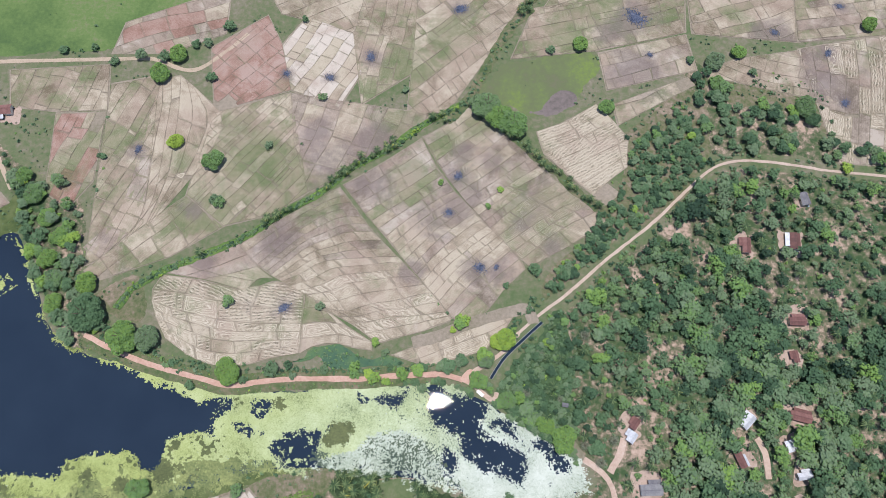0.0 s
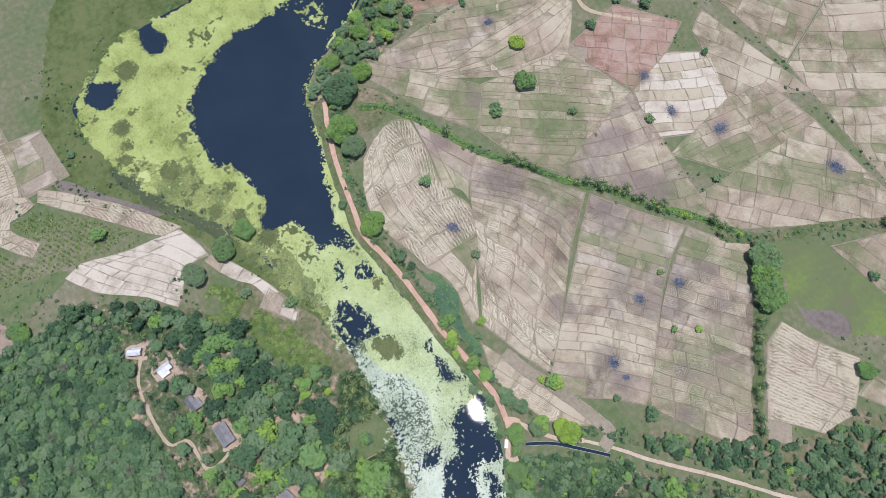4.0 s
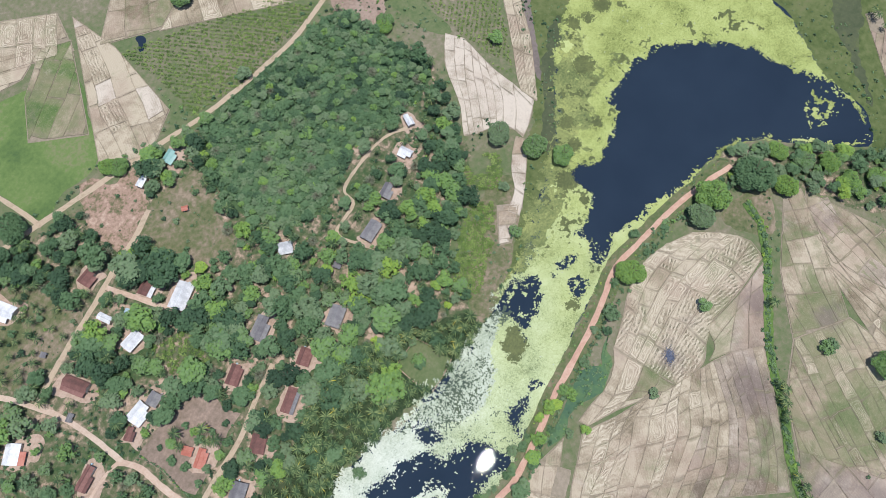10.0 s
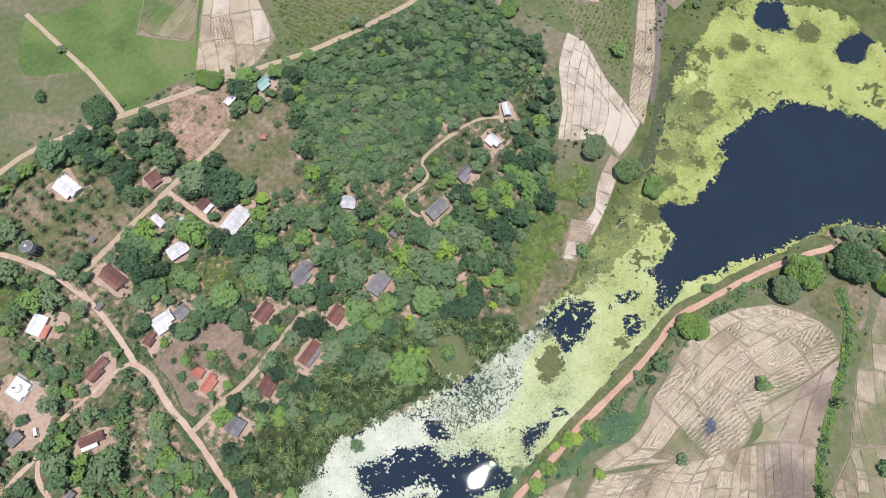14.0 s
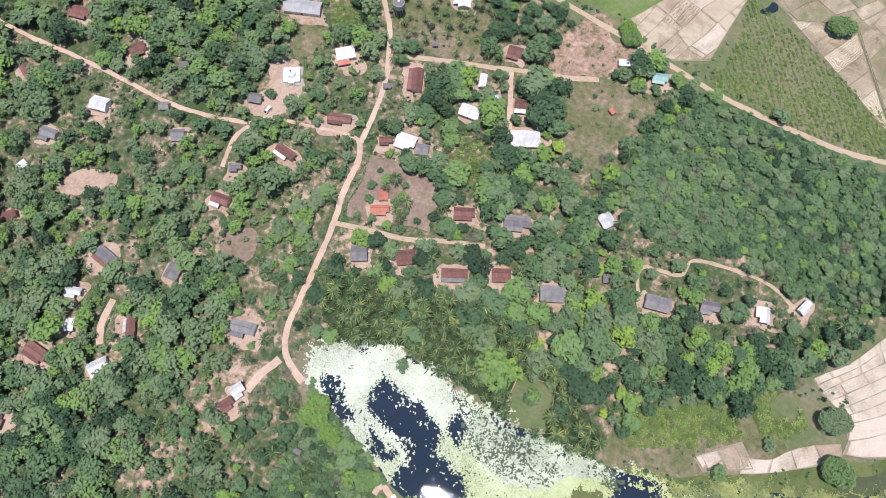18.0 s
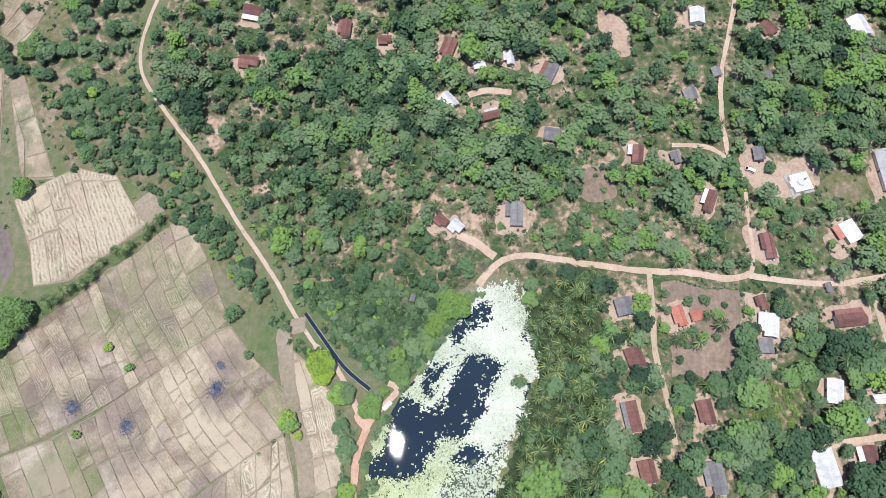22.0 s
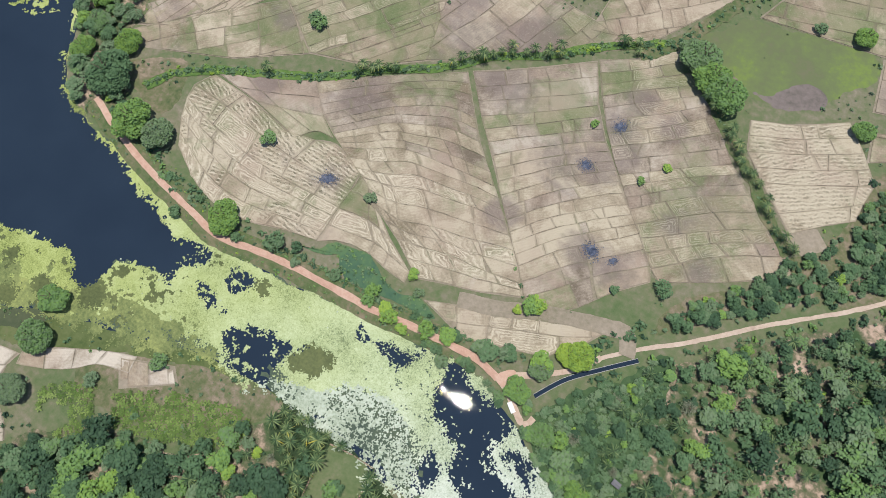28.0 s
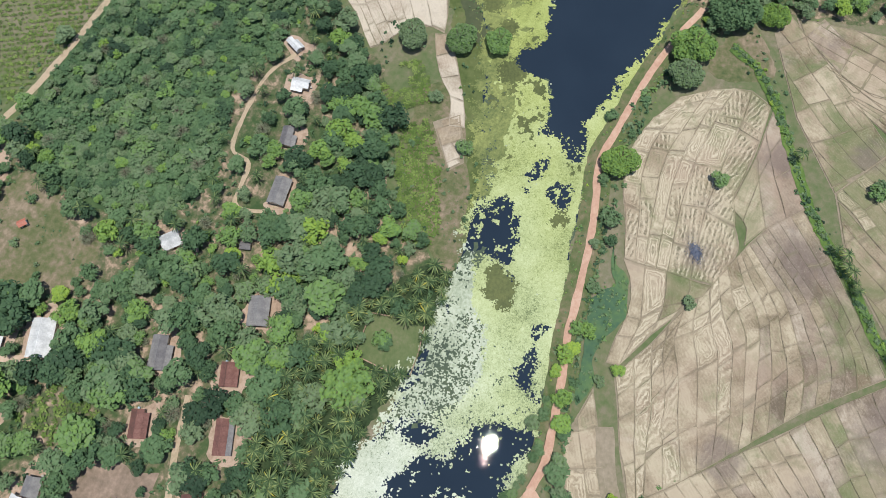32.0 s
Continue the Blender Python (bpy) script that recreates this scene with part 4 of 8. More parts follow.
TREES_D = [
    (43.8, 30.0, 3.8, 0.6), (12.7, 72.6, 4.3, 0.95), (37.0, -23.1, 3.6, 0.3), (-32.0, 54.2, 2.1, 0.6), (-22.2, 42.0, 4.1, 0.5), (-38.0, 38.7, 4.1, 0.8),
    (-49.4, 45.9, 3.6, 0.5), (-152.8, -58.6, 7.3, 0.45), (-156.3, -37.6, 7.2, 0.6), (-206.9, -92.3, 4.8, 0.65), (35.0, -249.3, 9.1, 0.25), (53.8, -280.6, 3.7, 0.3),
    (-108.8, -205.5, 3.9, 0.35), (-127.7, -39.9, 3.5, 0.5), (-108.6, -21.8, 4.0, 0.5), (-23.4, -226.0, 5.6, 0.3), (-42.3, -215.0, 5.0, 0.4), (29.8, -300.6, 3.2, 0.4),
    (-130.2, -267.3, 7.4, 0.3), (-20.8, -230.8, 5.5, 0.35), (-180.7, -198.5, 6.2, 0.35), (-204.9, 72.3, 11.1, 0.15), (-181.9, 59.3, 9.7, 0.3), (-168.7, 59.5, 7.7, 0.3),
]
TREES_E = [
    (-209.6, 90.6, 6.6, 0.9), (-227.3, 78.9, 6.0, 0.4), (-230.0, 93.5, 6.0, 0.5), (-235.9, 105.9, 6.0, 0.6), (-138.7, 144.0, 4.3, 0.5), (-232.4, 119.8, 6.0, 0.4),
    (-242.0, 131.6, 6.0, 0.4), (-252.7, 146.7, 6.7, 0.5), (-262.5, 158.8, 6.1, 0.5), (-161.0, -21.4, 6.5, 0.4), (-182.0, -154.9, 5.4, 0.3), (-197.7, -164.8, 3.1, 0.4),
    (-215.9, 174.2, 2.3, 0.4), (-208.6, -202.5, 4.7, 0.3), (-107.7, -203.4, 4.9, 0.35), (-254.4, -205.9, 4.2, 0.4), (-271.8, -223.8, 9.2, 0.2), (-283.6, -205.3, 7.1, 0.4),
    (-178.3, -152.9, 5.3, 0.3), (-264.1, -84.0, 2.8, 0.4),
]
HOUSES_A = [
    (267.2, -150.3, 13.1, 7.1, -179, 'red'), (227.0, -138.7, 8.8, 7.3, -138, 'red'), (276.6, -108.2, 9.4, 5.1, 143, 'red'), (199.2, -137.8, 5.4, 3.8, -162, 'grey'), (230.9, -102.7, 9.3, 7.7, -178, 'white'), (247.9, -78.5, 9.3, 7.3, 177, 'grey'),
    (252.7, -59.4, 5.3, 4.3, -114, 'white'), (199.0, -111.9, 5.3, 4.7, -162, 'grey'), (184.7, -98.5, 6.9, 6.5, -162, 'grey'), (149.6, -90.9, 6.2, 4.4, -162, 'grey'), (128.9, -105.8, 11.0, 6.5, 162, 'redwhite'), (155.6, -130.5, 7.2, 5.3, -173, 'grey'),
    (119.3, -169.1, 10.2, 10.5, -150, 'whitered'), (79.4, -166.4, 13.6, 8.0, 102, 'red'), (109.3, -132.3, 12.3, 5.8, -171, 'red'), (76.4, -191.0, 3.0, 3.2, -162, 'grey'),
]
HOUSES_B = [
    (33.8, -198.4, 8.2, 7.7, -180, 'red'), (45.2, -176.6, 8.1, 3.9, 98, 'white'), (36.1, -169.7, 2.6, 2.7, -162, 'blue'), (46.4, -157.0, 10.6, 7.2, 175, 'white'), (21.4, -168.5, 8.2, 8.0, -168, 'redwhite'), (15.0, -150.8, 14.9, 9.3, -165, 'white'),
    (82.3, -128.1, 6.9, 4.5, -162, 'red'), (72.5, -130.6, 10.5, 8.8, 176, 'white'), (63.2, -128.9, 6.9, 6.3, -173, 'grey'), (92.4, -158.6, 4.4, 3.0, -162, 'grey'), (244.5, -32.5, 7.8, 6.3, -139, 'red'), (149.5, -71.8, 9.3, 7.5, 177, 'redwhite'),
    (190.4, -28.1, 11.3, 7.7, 160, 'greyred'), (156.0, -31.8, 8.4, 6.9, -95, 'grey'), (196.6, -8.1, 8.2, 5.4, -172, 'white'), (191.5, 6.6, 6.2, 5.4, 108, 'white'),
]
HOUSES_C = [
    (164.0, -0.8, 8.9, 5.8, 111, 'redwhite'), (199.5, 22.9, 11.8, 7.1, 166, 'red'), (169.1, 19.8, 9.1, 7.1, -136, 'white'), (113.5, -16.2, 11.8, 8.2, -177, 'grey'), (104.4, 10.1, 6.3, 6.3, -126, 'white'), (106.8, 17.1, 6.7, 5.2, -126, 'red'),
    (72.7, -91.5, 9.4, 5.3, -162, 'scarlet'), (73.7, -99.4, 5.4, 4.5, 109, 'scarlet'), (74.7, -67.4, 8.1, 7.7, -162, 'grey'), (52.7, -72.4, 9.2, 7.4, -157, 'red'), (32.5, -102.3, 10.5, 6.5, -165, 'red'), (27.6, -71.1, 12.9, 6.7, -165, 'redgrey'),
    (6.4, -77.9, 9.1, 6.7, -165, 'red'), (6.6, -105.4, 13.2, 8.2, -167, 'grey'), (-18.9, -76.5, 11.7, 8.2, -165, 'grey'), (-35.0, -120.3, 7.8, 7.0, 133, 'white'),
]
HOUSES_D = [
    (-67.3, -87.2, 11.9, 7.2, -178, 'grey'), (-91.1, -92.6, 8.8, 6.6, -173, 'grey'), (-115.4, -96.8, 7.7, 6.2, 94, 'white'), (-133.9, -106.4, 7.6, 4.4, -121, 'white'), (-23.8, -210.4, 7.4, 4.2, -168, 'white'), (-43.5, -206.7, 8.2, 6.2, -174, 'green'),
    (-41.8, -91.7, 4.4, 3.2, 103, 'grey'), (69.4, 26.2, 3.5, 2.3, 170, 'grey'), (71.0, -223.9, 13.7, 9.7, 102, 'white'), (142.9, -243.0, 15.3, 8.3, 149, 'grey'), (157.7, -209.9, 10.6, 8.4, -164, 'white'), (152.8, -190.9, 20.8, 8.5, -170, 'hall'),
    (210.7, 124.6, 10.7, 8.8, -96, 'redwhite'), (181.4, 121.6, 9.8, 7.1, -96, 'red'), (205.8, 76.7, 10.0, 7.0, 180, 'red'), (201.1, 55.2, 6.9, 4.7, -84, 'red'),
]
HOUSES_E = [
    (232.3, -184.9, 12.2, 9.9, -158, 'white'), (295.7, 2.8, 8.9, 5.6, -164, 'red'), (286.6, -41.7, 8.7, 6.9, -154, 'grey'), (293.3, -14.1, 8.3, 5.8, -164, 'grey'), (-24.0, -180.4, 3.6, 3.0, 136, 'scarlet'), (-286.2, 204.2, 11.5, 9.7, 7, 'redwhite'),
    (-317.9, 189.3, 10.2, 6.9, 2, 'white'), (222.2, 152.4, 8.5, 5.5, -80, 'grey'),
]
LAKE_MARGIN = [(-322, 34), (-324, -9), (-322, -32), (-306, -60), (-294, -76), (-268, -80), (-240, -78), (-214, -66), (-196, -56), (-180, -44), (-160, -36), (-136, -28), (-112, -22), (-90, -16), (-62, -13), (-40, -11), (-90, 0), (-180, -20), (-300, -20)]
EAST_HEDGE = [(50, 82), (66, 98), (90, 120), (112, 138), (138, 160), (160, 182)]
OUTER_HEDGE = [(170, -263), (125, -262), (80, -262), (50, -256), (10, -243), (-42, -225), (-80, -212), (-130, -203), (-170, -201)]
BUND_HEDGE = [(-176, 56), (-150, 46), (-112, 43), (-92, 42), (-70, 43), (-50, 43), (-30, 45), (-10, 46), (5, 48)]
HOUSE_LISTS = [HOUSES_A, HOUSES_B, HOUSES_C, HOUSES_D, HOUSES_E]
TREE_LISTS = [TREES_A, TREES_B, TREES_C, TREES_D, TREES_E]


# ---------------------------------------------------------------- builders
def put_mesh(name, verts, faces, mats, parent=None, label="", uvs=None, slots=None, smooth=False):
    me = bpy.data.meshes.new(name)
    me.from_pydata(verts, [], faces)
    for k in (mats if isinstance(mats, (list, tuple)) else [mats]):
        me.materials.append(M[k])
    if slots is not None:
        me.polygons.foreach_set("material_index", slots)
    if uvs is not None:
        layer = me.uv_layers.new(name="UVMap")
        layer.data.foreach_set("uv", np.asarray(uvs, np.float32)[[l.vertex_index for l in me.loops]].ravel())
    if smooth:
        me.polygons.foreach_set("use_smooth", [True] * len(me.polygons))
    ob = new(name, me)
    if parent:
        ob.parent = parent
    if label:
        ob["label"] = label
    return ob


def sheet(name, verts, quads, mat, tint=None):
    """A large mesh from arrays of points and of triangles or quads."""
    verts, quads = np.asarray(verts, np.float32), np.asarray(quads, np.int32)
    me = bpy.data.meshes.new(name)
    k = quads.shape[1]
    me.vertices.add(len(verts))
    me.vertices.foreach_set("co", verts.ravel())
    me.loops.add(quads.size)
    me.loops.foreach_set("vertex_index", quads.ravel())
    me.polygons.add(len(quads))
    me.polygons.foreach_set("loop_start", np.arange(0, quads.size, k, dtype=np.int32))
    if tint is not None:
        me.attributes.new("tint", 'FLOAT', 'POINT').data.foreach_set("value", np.asarray(tint, np.float32))
    me.materials.append(M[mat])
    me.update(calc_edges=True)
    return me


def empty(name, m=None):
    ob = new(name)
    if m is not None:
        ob.matrix_basis = m
    return ob


BOX = [(0, 1, 3, 2), (4, 6, 7, 5), (0, 4, 5, 1), (2, 3, 7, 6), (0, 2, 6, 4), (1, 5, 7, 3)]


def box(x0, x1, y0, y1, z0, z1):
    return [(x, y, z) for x in (x0, x1) for y in (y0, y1) for z in (z0, z1)], BOX


def joined(*pieces):
    verts, faces = [], []
    for v, f in pieces:
        faces += [tuple(i + len(verts) for i in q) for q in f]
        verts += v
    return verts, faces


def tube(x, y, z0, z1, r0, r1, n=8, cap=True, dx=0.0, dy=0.0):
    v = [(x + r0 * math.cos(6.2832 * i / n), y + r0 * math.sin(6.2832 * i / n), z0) for i in range(n)]
    v += [(x + dx + r1 * math.cos(6.2832 * i / n), y + dy + r1 * math.sin(6.2832 * i / n), z1) for i in range(n)]
    f = [(i, (i + 1) % n, n + (i + 1) % n, n + i) for i in range(n)]
    return v, f + ([tuple(range(n, 2 * n)), tuple(range(n - 1, -1, -1))] if cap else [])


def spline(points, step=2.0, closed=False):
    """Points along a smooth line through the given ones."""
    p = np.array(points, float)
    n, out = len(p), []
    for i in range(n if closed else n - 1):
        a, b, c, d = ([p[(i + k) % n] for k in (-1, 0, 1, 2)] if closed else [p[min(max(i + k, 0), n - 1)] for k in (-1, 0, 1, 2)])
        m = max(2, int(np.linalg.norm(c - b) / step))
        for t in np.linspace(0, 1, m, endpoint=False):
            out.append(0.5 * (2 * b + (c - a) * t + (2 * a - 5 * b + 4 * c - d) * t * t + (3 * b - a - 3 * c + d) * t ** 3))
    if not closed:
        out.append(p[-1])
    return np.array(out)


def ragged(outline, rough, step=1.5, seed=0.0, straight=False):
    """A closed outline, smoothed or kept straight-sided, and then frayed at two scales."""
    p = spline(outline, step, True)
    if straight:
        q = np.array(outline, float)
        p = np.concatenate([a + (b - a) * np.linspace(0, 1, max(2, int(np.linalg.norm(b - a) / step)), endpoint=False)[:, None] for a, b in zip(q, np.roll(q, -1, 0))])
    t = np.roll(p, -1, 0) - np.roll(p, 1, 0)
    nrm = np.stack([t[:, 1], -t[:, 0]], 1) / (np.linalg.norm(t, axis=1)[:, None] + 1e-6)
    w = np.array([noise.noise(Vector((x * 0.07 + seed, y * 0.07, 1))) + 0.6 * noise.noise(Vector((x * 0.33, y * 0.33, seed + 7))) for x, y in p])
    return p + nrm * (w * rough)[:, None]


def patch(name, outline, z, mat, label, category, rough=1.5, straight=False):
    p = ragged(outline, rough, seed=len(name), straight=straight)
    ob = put_mesh(name, [(x, y, z) for x, y in p], [tuple(range(len(p)))], mat)
    return tagged(ob, label, category, kind="structure")


def ribbon(name, line, width, z, mat, label, crown=0.12, fray=0.25, category="road"):
    """A road on its smooth line: worn edges, a low crown and two wheel tracks."""
    p = spline(line, 2.0)
    t = np.gradient(p, axis=0)
    nrm = np.stack([t[:, 1], -t[:, 0]], 1) / (np.linalg.norm(t, axis=1)[:, None] + 1e-6)
    prof = [(-0.56, 0.0), (-0.45, 0.7), (-0.25, 0.45), (0.0, 1.0), (0.25, 0.45), (0.45, 0.7), (0.56, 0.0)]
    verts, faces, k = [], [], len(prof)
    for i, (q, d) in enumerate(zip(p, nrm)):
        wl_ = width * (1 + fray * (noise.noise(Vector((q[0] * 0.12, q[1] * 0.12, z))) + 0.6 * noise.noise(Vector((q[0] * 0.5, q[1] * 0.5, 3)))))
        wr_ = width * (1 + fray * (noise.noise(Vector((q[0] * 0.12, q[1] * 0.12, z + 5))) + 0.6 * noise.noise(Vector((q[0] * 0.5, q[1] * 0.5, 9)))))
        for u, h in prof:
            s = q + d * u * (wl_ if u < 0 else wr_)
            verts.append((s[0], s[1], z + crown * h))
        if i:
            faces += [((i - 1) * k + j, (i - 1) * k + j + 1, i * k + j + 1, i * k + j) for j in range(k - 1)]
    return tagged(put_mesh(name, verts, faces, mat), label, category, kind="structure")


# ---- arithmetic on the plan
def inside(poly, x, y):
    p = np.asarray(poly, float)
    hit = np.zeros(np.shape(x), bool)
    for (ax, ay), (bx, by) in zip(p, np.roll(p, -1, 0)):
        c = (ay > y) != (by > y)
        hit ^= c & (x < (bx - ax) * (y - ay) / (by - ay + 1e-12) + ax)
    return hit


def reach(line, x, y, closed=False):
    """Distance to a line."""
    p = np.asarray(line, float)
    q = np.roll(p, -1, 0) if closed else p[1:]
    best = np.full(np.shape(x), 1e9)
    for (ax, ay), (bx, by) in zip(p, q):
        dx, dy = bx - ax, by - ay
        t = np.clip(((x - ax) * dx + (y - ay) * dy) / (dx * dx + dy * dy + 1e-9), 0, 1)
        best = np.minimum(best, (x - ax - t * dx) ** 2 + (y - ay - t * dy) ** 2)
    return np.sqrt(best)


def signed(poly, x, y):
    d = reach(poly, x, y, True)
    return np.where(inside(poly, x, y), d, -d)


def lattice(x, y, size, seed):
    """Smooth value noise from -1 to 1 over arrays."""
    rng = np.random.RandomState(seed)
    grid = rng.uniform(-1, 1, (128, 128))
    u, v = x / size + 64.3, y / size + 64.7
    i, j = np.floor(u).astype(int), np.floor(v).astype(int)
    a, b = u - i, v - j
    a, b = a * a * (3 - 2 * a), b * b * (3 - 2 * b)
    g = lambda m, n: grid[(i + m) % 128, (j + n) % 128]
    return (g(0, 0) * (1 - a) + g(1, 0) * a) * (1 - b) + (g(0, 1) * (1 - a) + g(1, 1) * a) * b


# ---------------------------------------------------------------- ground and water
tagged(put_mesh("ground", [(-5000, -5000, 0), (5000, -5000, 0), (5000, 5000, 0), (-5000, 5000, 0)], [(0, 1, 2, 3)], 'ground'),
       "flat dry tropical farmland with patchy grass", "ground", kind="structure")
patch("woodland_floor", WOODS, 0.03, 'floor', "reddish soil and undergrowth beneath village trees", "ground", 3)
patch("woodland_floor_north", NE_WOODS, 0.03, 'floor', "undergrowth beneath roadside trees", "ground", 3)
patch("woodland_floor_road", ROAD_WOODS, 0.035, 'pasture', "undergrowth beside the dirt road", "ground", 3)
patch("woodland_floor_lake", NW_WOODS, 0.03, 'floor', "shaded ground under lakeside trees", "ground", 3)
patch("thicket_floor", WOODLOT, 0.043, 'thicket', "dark undergrowth beneath a dense thicket", "ground", 4)
patch("thicket_floor_roadside", SCRUB_LOT, 0.044, 'thicket', "dark undergrowth beneath roadside scrub", "ground", 4)
# this floor carries the palms' shade in its colour
patch("grove_floor", GROVE, 0.046, 'grove', "ground beneath coconut palms, coloured dark for the shade between them", "ground", 3)
patch("scrub_ground", SCRUB_EAST, 0.04, 'pasture', "rough scrubby grass beside the woods", "ground", 3)
patch("scrub_ground_far", SCRUB_NE, 0.042, 'pasture', "rough scrubby grass between paddies", "ground", 2)
patch("marsh", MARSH, 0.03, 'marsh', "dark green marsh grass beside the lake", "ground", 4)
patch("marsh_far", MARSH_FAR, 0.027, 'marsh', "wide olive marsh beyond the lake", "ground", 5)
patch("marsh_north", MARSH_NORTH, 0.056, 'marsh', "olive marsh grass north of the lake", "ground", 3)
patch("bog", CHANNEL, 0.062, 'bog', "dark boggy ground in the marsh", "ground", 3)
patch("bog_shore", BOG_BAND, 0.064, 'bog', "dark wet band between lake and fields", "ground", 3)
patch("field_pond", FIELD_POND, 0.066, 'water', "small dark pond in the corner of a crop", "water", 0.8)
patch("lake_margin", [(x * 1.0, y * 1.0) for x, y in LAKE_MARGIN], 0.045, 'marsh', "boggy green margin along the lake", "ground", 4)
patch("marsh_west", MARSH_WEST, 0.052, 'marsh', "dark wet grass between lake and fields", "ground", 3)
patch("meadow_east", MEADOW_EAST, 0.05, 'bright_meadow', "bright green grazing meadow among dry fields", "meadow", 3)
patch("meadow_scorch", MEADOW_SCORCH, 0.056, 'scorched', "purplish scorched ground at the edge of the meadow", "ground", 2)
patch("meadow_south", MEADOW_SOUTH, 0.05, 'meadow', "smooth green young rice meadow", "meadow", 1)
patch("paddock_west", PADDOCK_WEST, 0.053, 'lawn', "short green grass strip between crop and thicket", "meadow", 1.5)
patch("tilled_corner", TILLED_CORNER, 0.058, 'tilled', "bare reddish tilled corner beside the track", "ground", 2)
patch("fallow_strip", FALLOW_STRIP, 0.053, 'scorched', "reddish fallow strip beside the bog", "ground", 1.5)
patch("meadow_north", MEADOW_NORTH, 0.05, 'meadow', "green meadow beyond the track", "meadow", 2)
patch("meadow_bund", MEADOW_BUND, 0.051, 'pasture', "small green meadow behind the lake bund", "meadow", 2)
patch("pasture_orchard", PASTURE_B, 0.056, 'pasture', "dry grassy orchard clearing", "ground", 4)
patch("hall_lawn", LAWN, 0.058, 'pasture', "worn lawn before the hall", "ground", 1)
patch("soil_clearing", SOIL_B, 0.062, 'scorch', "bare tilled clearing among trees", "yard", 2)
patch("bank_grass", GRASS_WEST, 0.054, 'pasture', "worn grass between woods and lake", "ground", 2)
patch("pasture", PASTURE, 0.05, 'pasture', "olive grazed clearing among the trees", "ground", 7)
patch("reed_bed", REED_BED, 0.31, 'reeds', "dark green wet hollow with reeds", "ground", 1.2)
patch("grove_lawn", GROVE_LAWN, 0.06, 'lawn', "small green lawn inside the palm grove", "ground", 0.5, True)
patch("yard_red", YARD_RED, 0.07, 'scorch', "fenced brown earth garden", "yard", 0.6, True)
patch("yard_kiln", YARD_KILN, 0.066, 'clay', "bare red clay yard", "yard", 5)
patch("yard_temple", YARD_TEMPLE, 0.07, 'soil', "swept earth forecourt of the shrine", "yard", 1.5)
patch("yard_east", YARD_EAST, 0.07, 'soil', "bare earth clearing among trees", "yard", 2)
patch("yard_mid", YARD_MID, 0.07, 'scorch', "bare brown clearing with scattered brush", "yard", 2)


def ash_patch(x, y, r, seed):
    """Ash from burnt straw: a ragged heart and fine flakes thinning out round it, in one thin layer."""
    rng = random.Random(seed)
    verts, faces = [], []
    spots = [(0, 0, 0.3), (0.22 * rng.uniform(-1, 1), 0.2, 0.22), (-0.2, 0.2 * rng.uniform(-1, 1), 0.2), (0.1, -0.2, 0.17)]
    turn, flat = rng.uniform(0, 6.28), rng.uniform(0.55, 1.0)
    for _ in range(620):
        u, v = rng.gauss(0, 0.36), rng.gauss(0, 0.36) * flat
        spots.append((u * math.cos(turn) - v * math.sin(turn), u * math.sin(turn) + v * math.cos(turn), rng.uniform(0.015, 0.05)))
    for k, (u, v, q) in enumerate(spots):
        n, n0 = (22 if k < 4 else 5), len(verts)
        for i in range(n):
            a = 6.2832 * i / n
            d = r * q * (0.6 + 0.7 * rng.random())
            verts.append((x + r * u + d * math.cos(a), y + r * v + d * math.sin(a), 0.36 + 0.0001 * k))
        faces.append(tuple(range(n0, n0 + n)))
    tagged(put_mesh("ash_patch", verts, faces, 'ash'), "blue-black ash where straw was burnt", "ash", kind="structure")


for k, (x, y, r) in enumerate(ASH):
    ash_patch(x, y, r * 1.35, k)

patch("water", WATER_RIM, 0.08, 'water', "dark still pond and lake water", "water", 1.2)
OPEN = [(LAKE_OPEN, 3.2), (POOL_OPEN, 1.5), (CREEK_A, 2.6), (CREEK_B, 2.4), (CREEK_C, 2.2), (CREEK_D, 1.8), (CREEK_E, 3.6), (CREEK_F, 0.9), (POOL_HOLES, 2.6), (CREEK_G, 2.5), (CREEK_H, 1.5)]


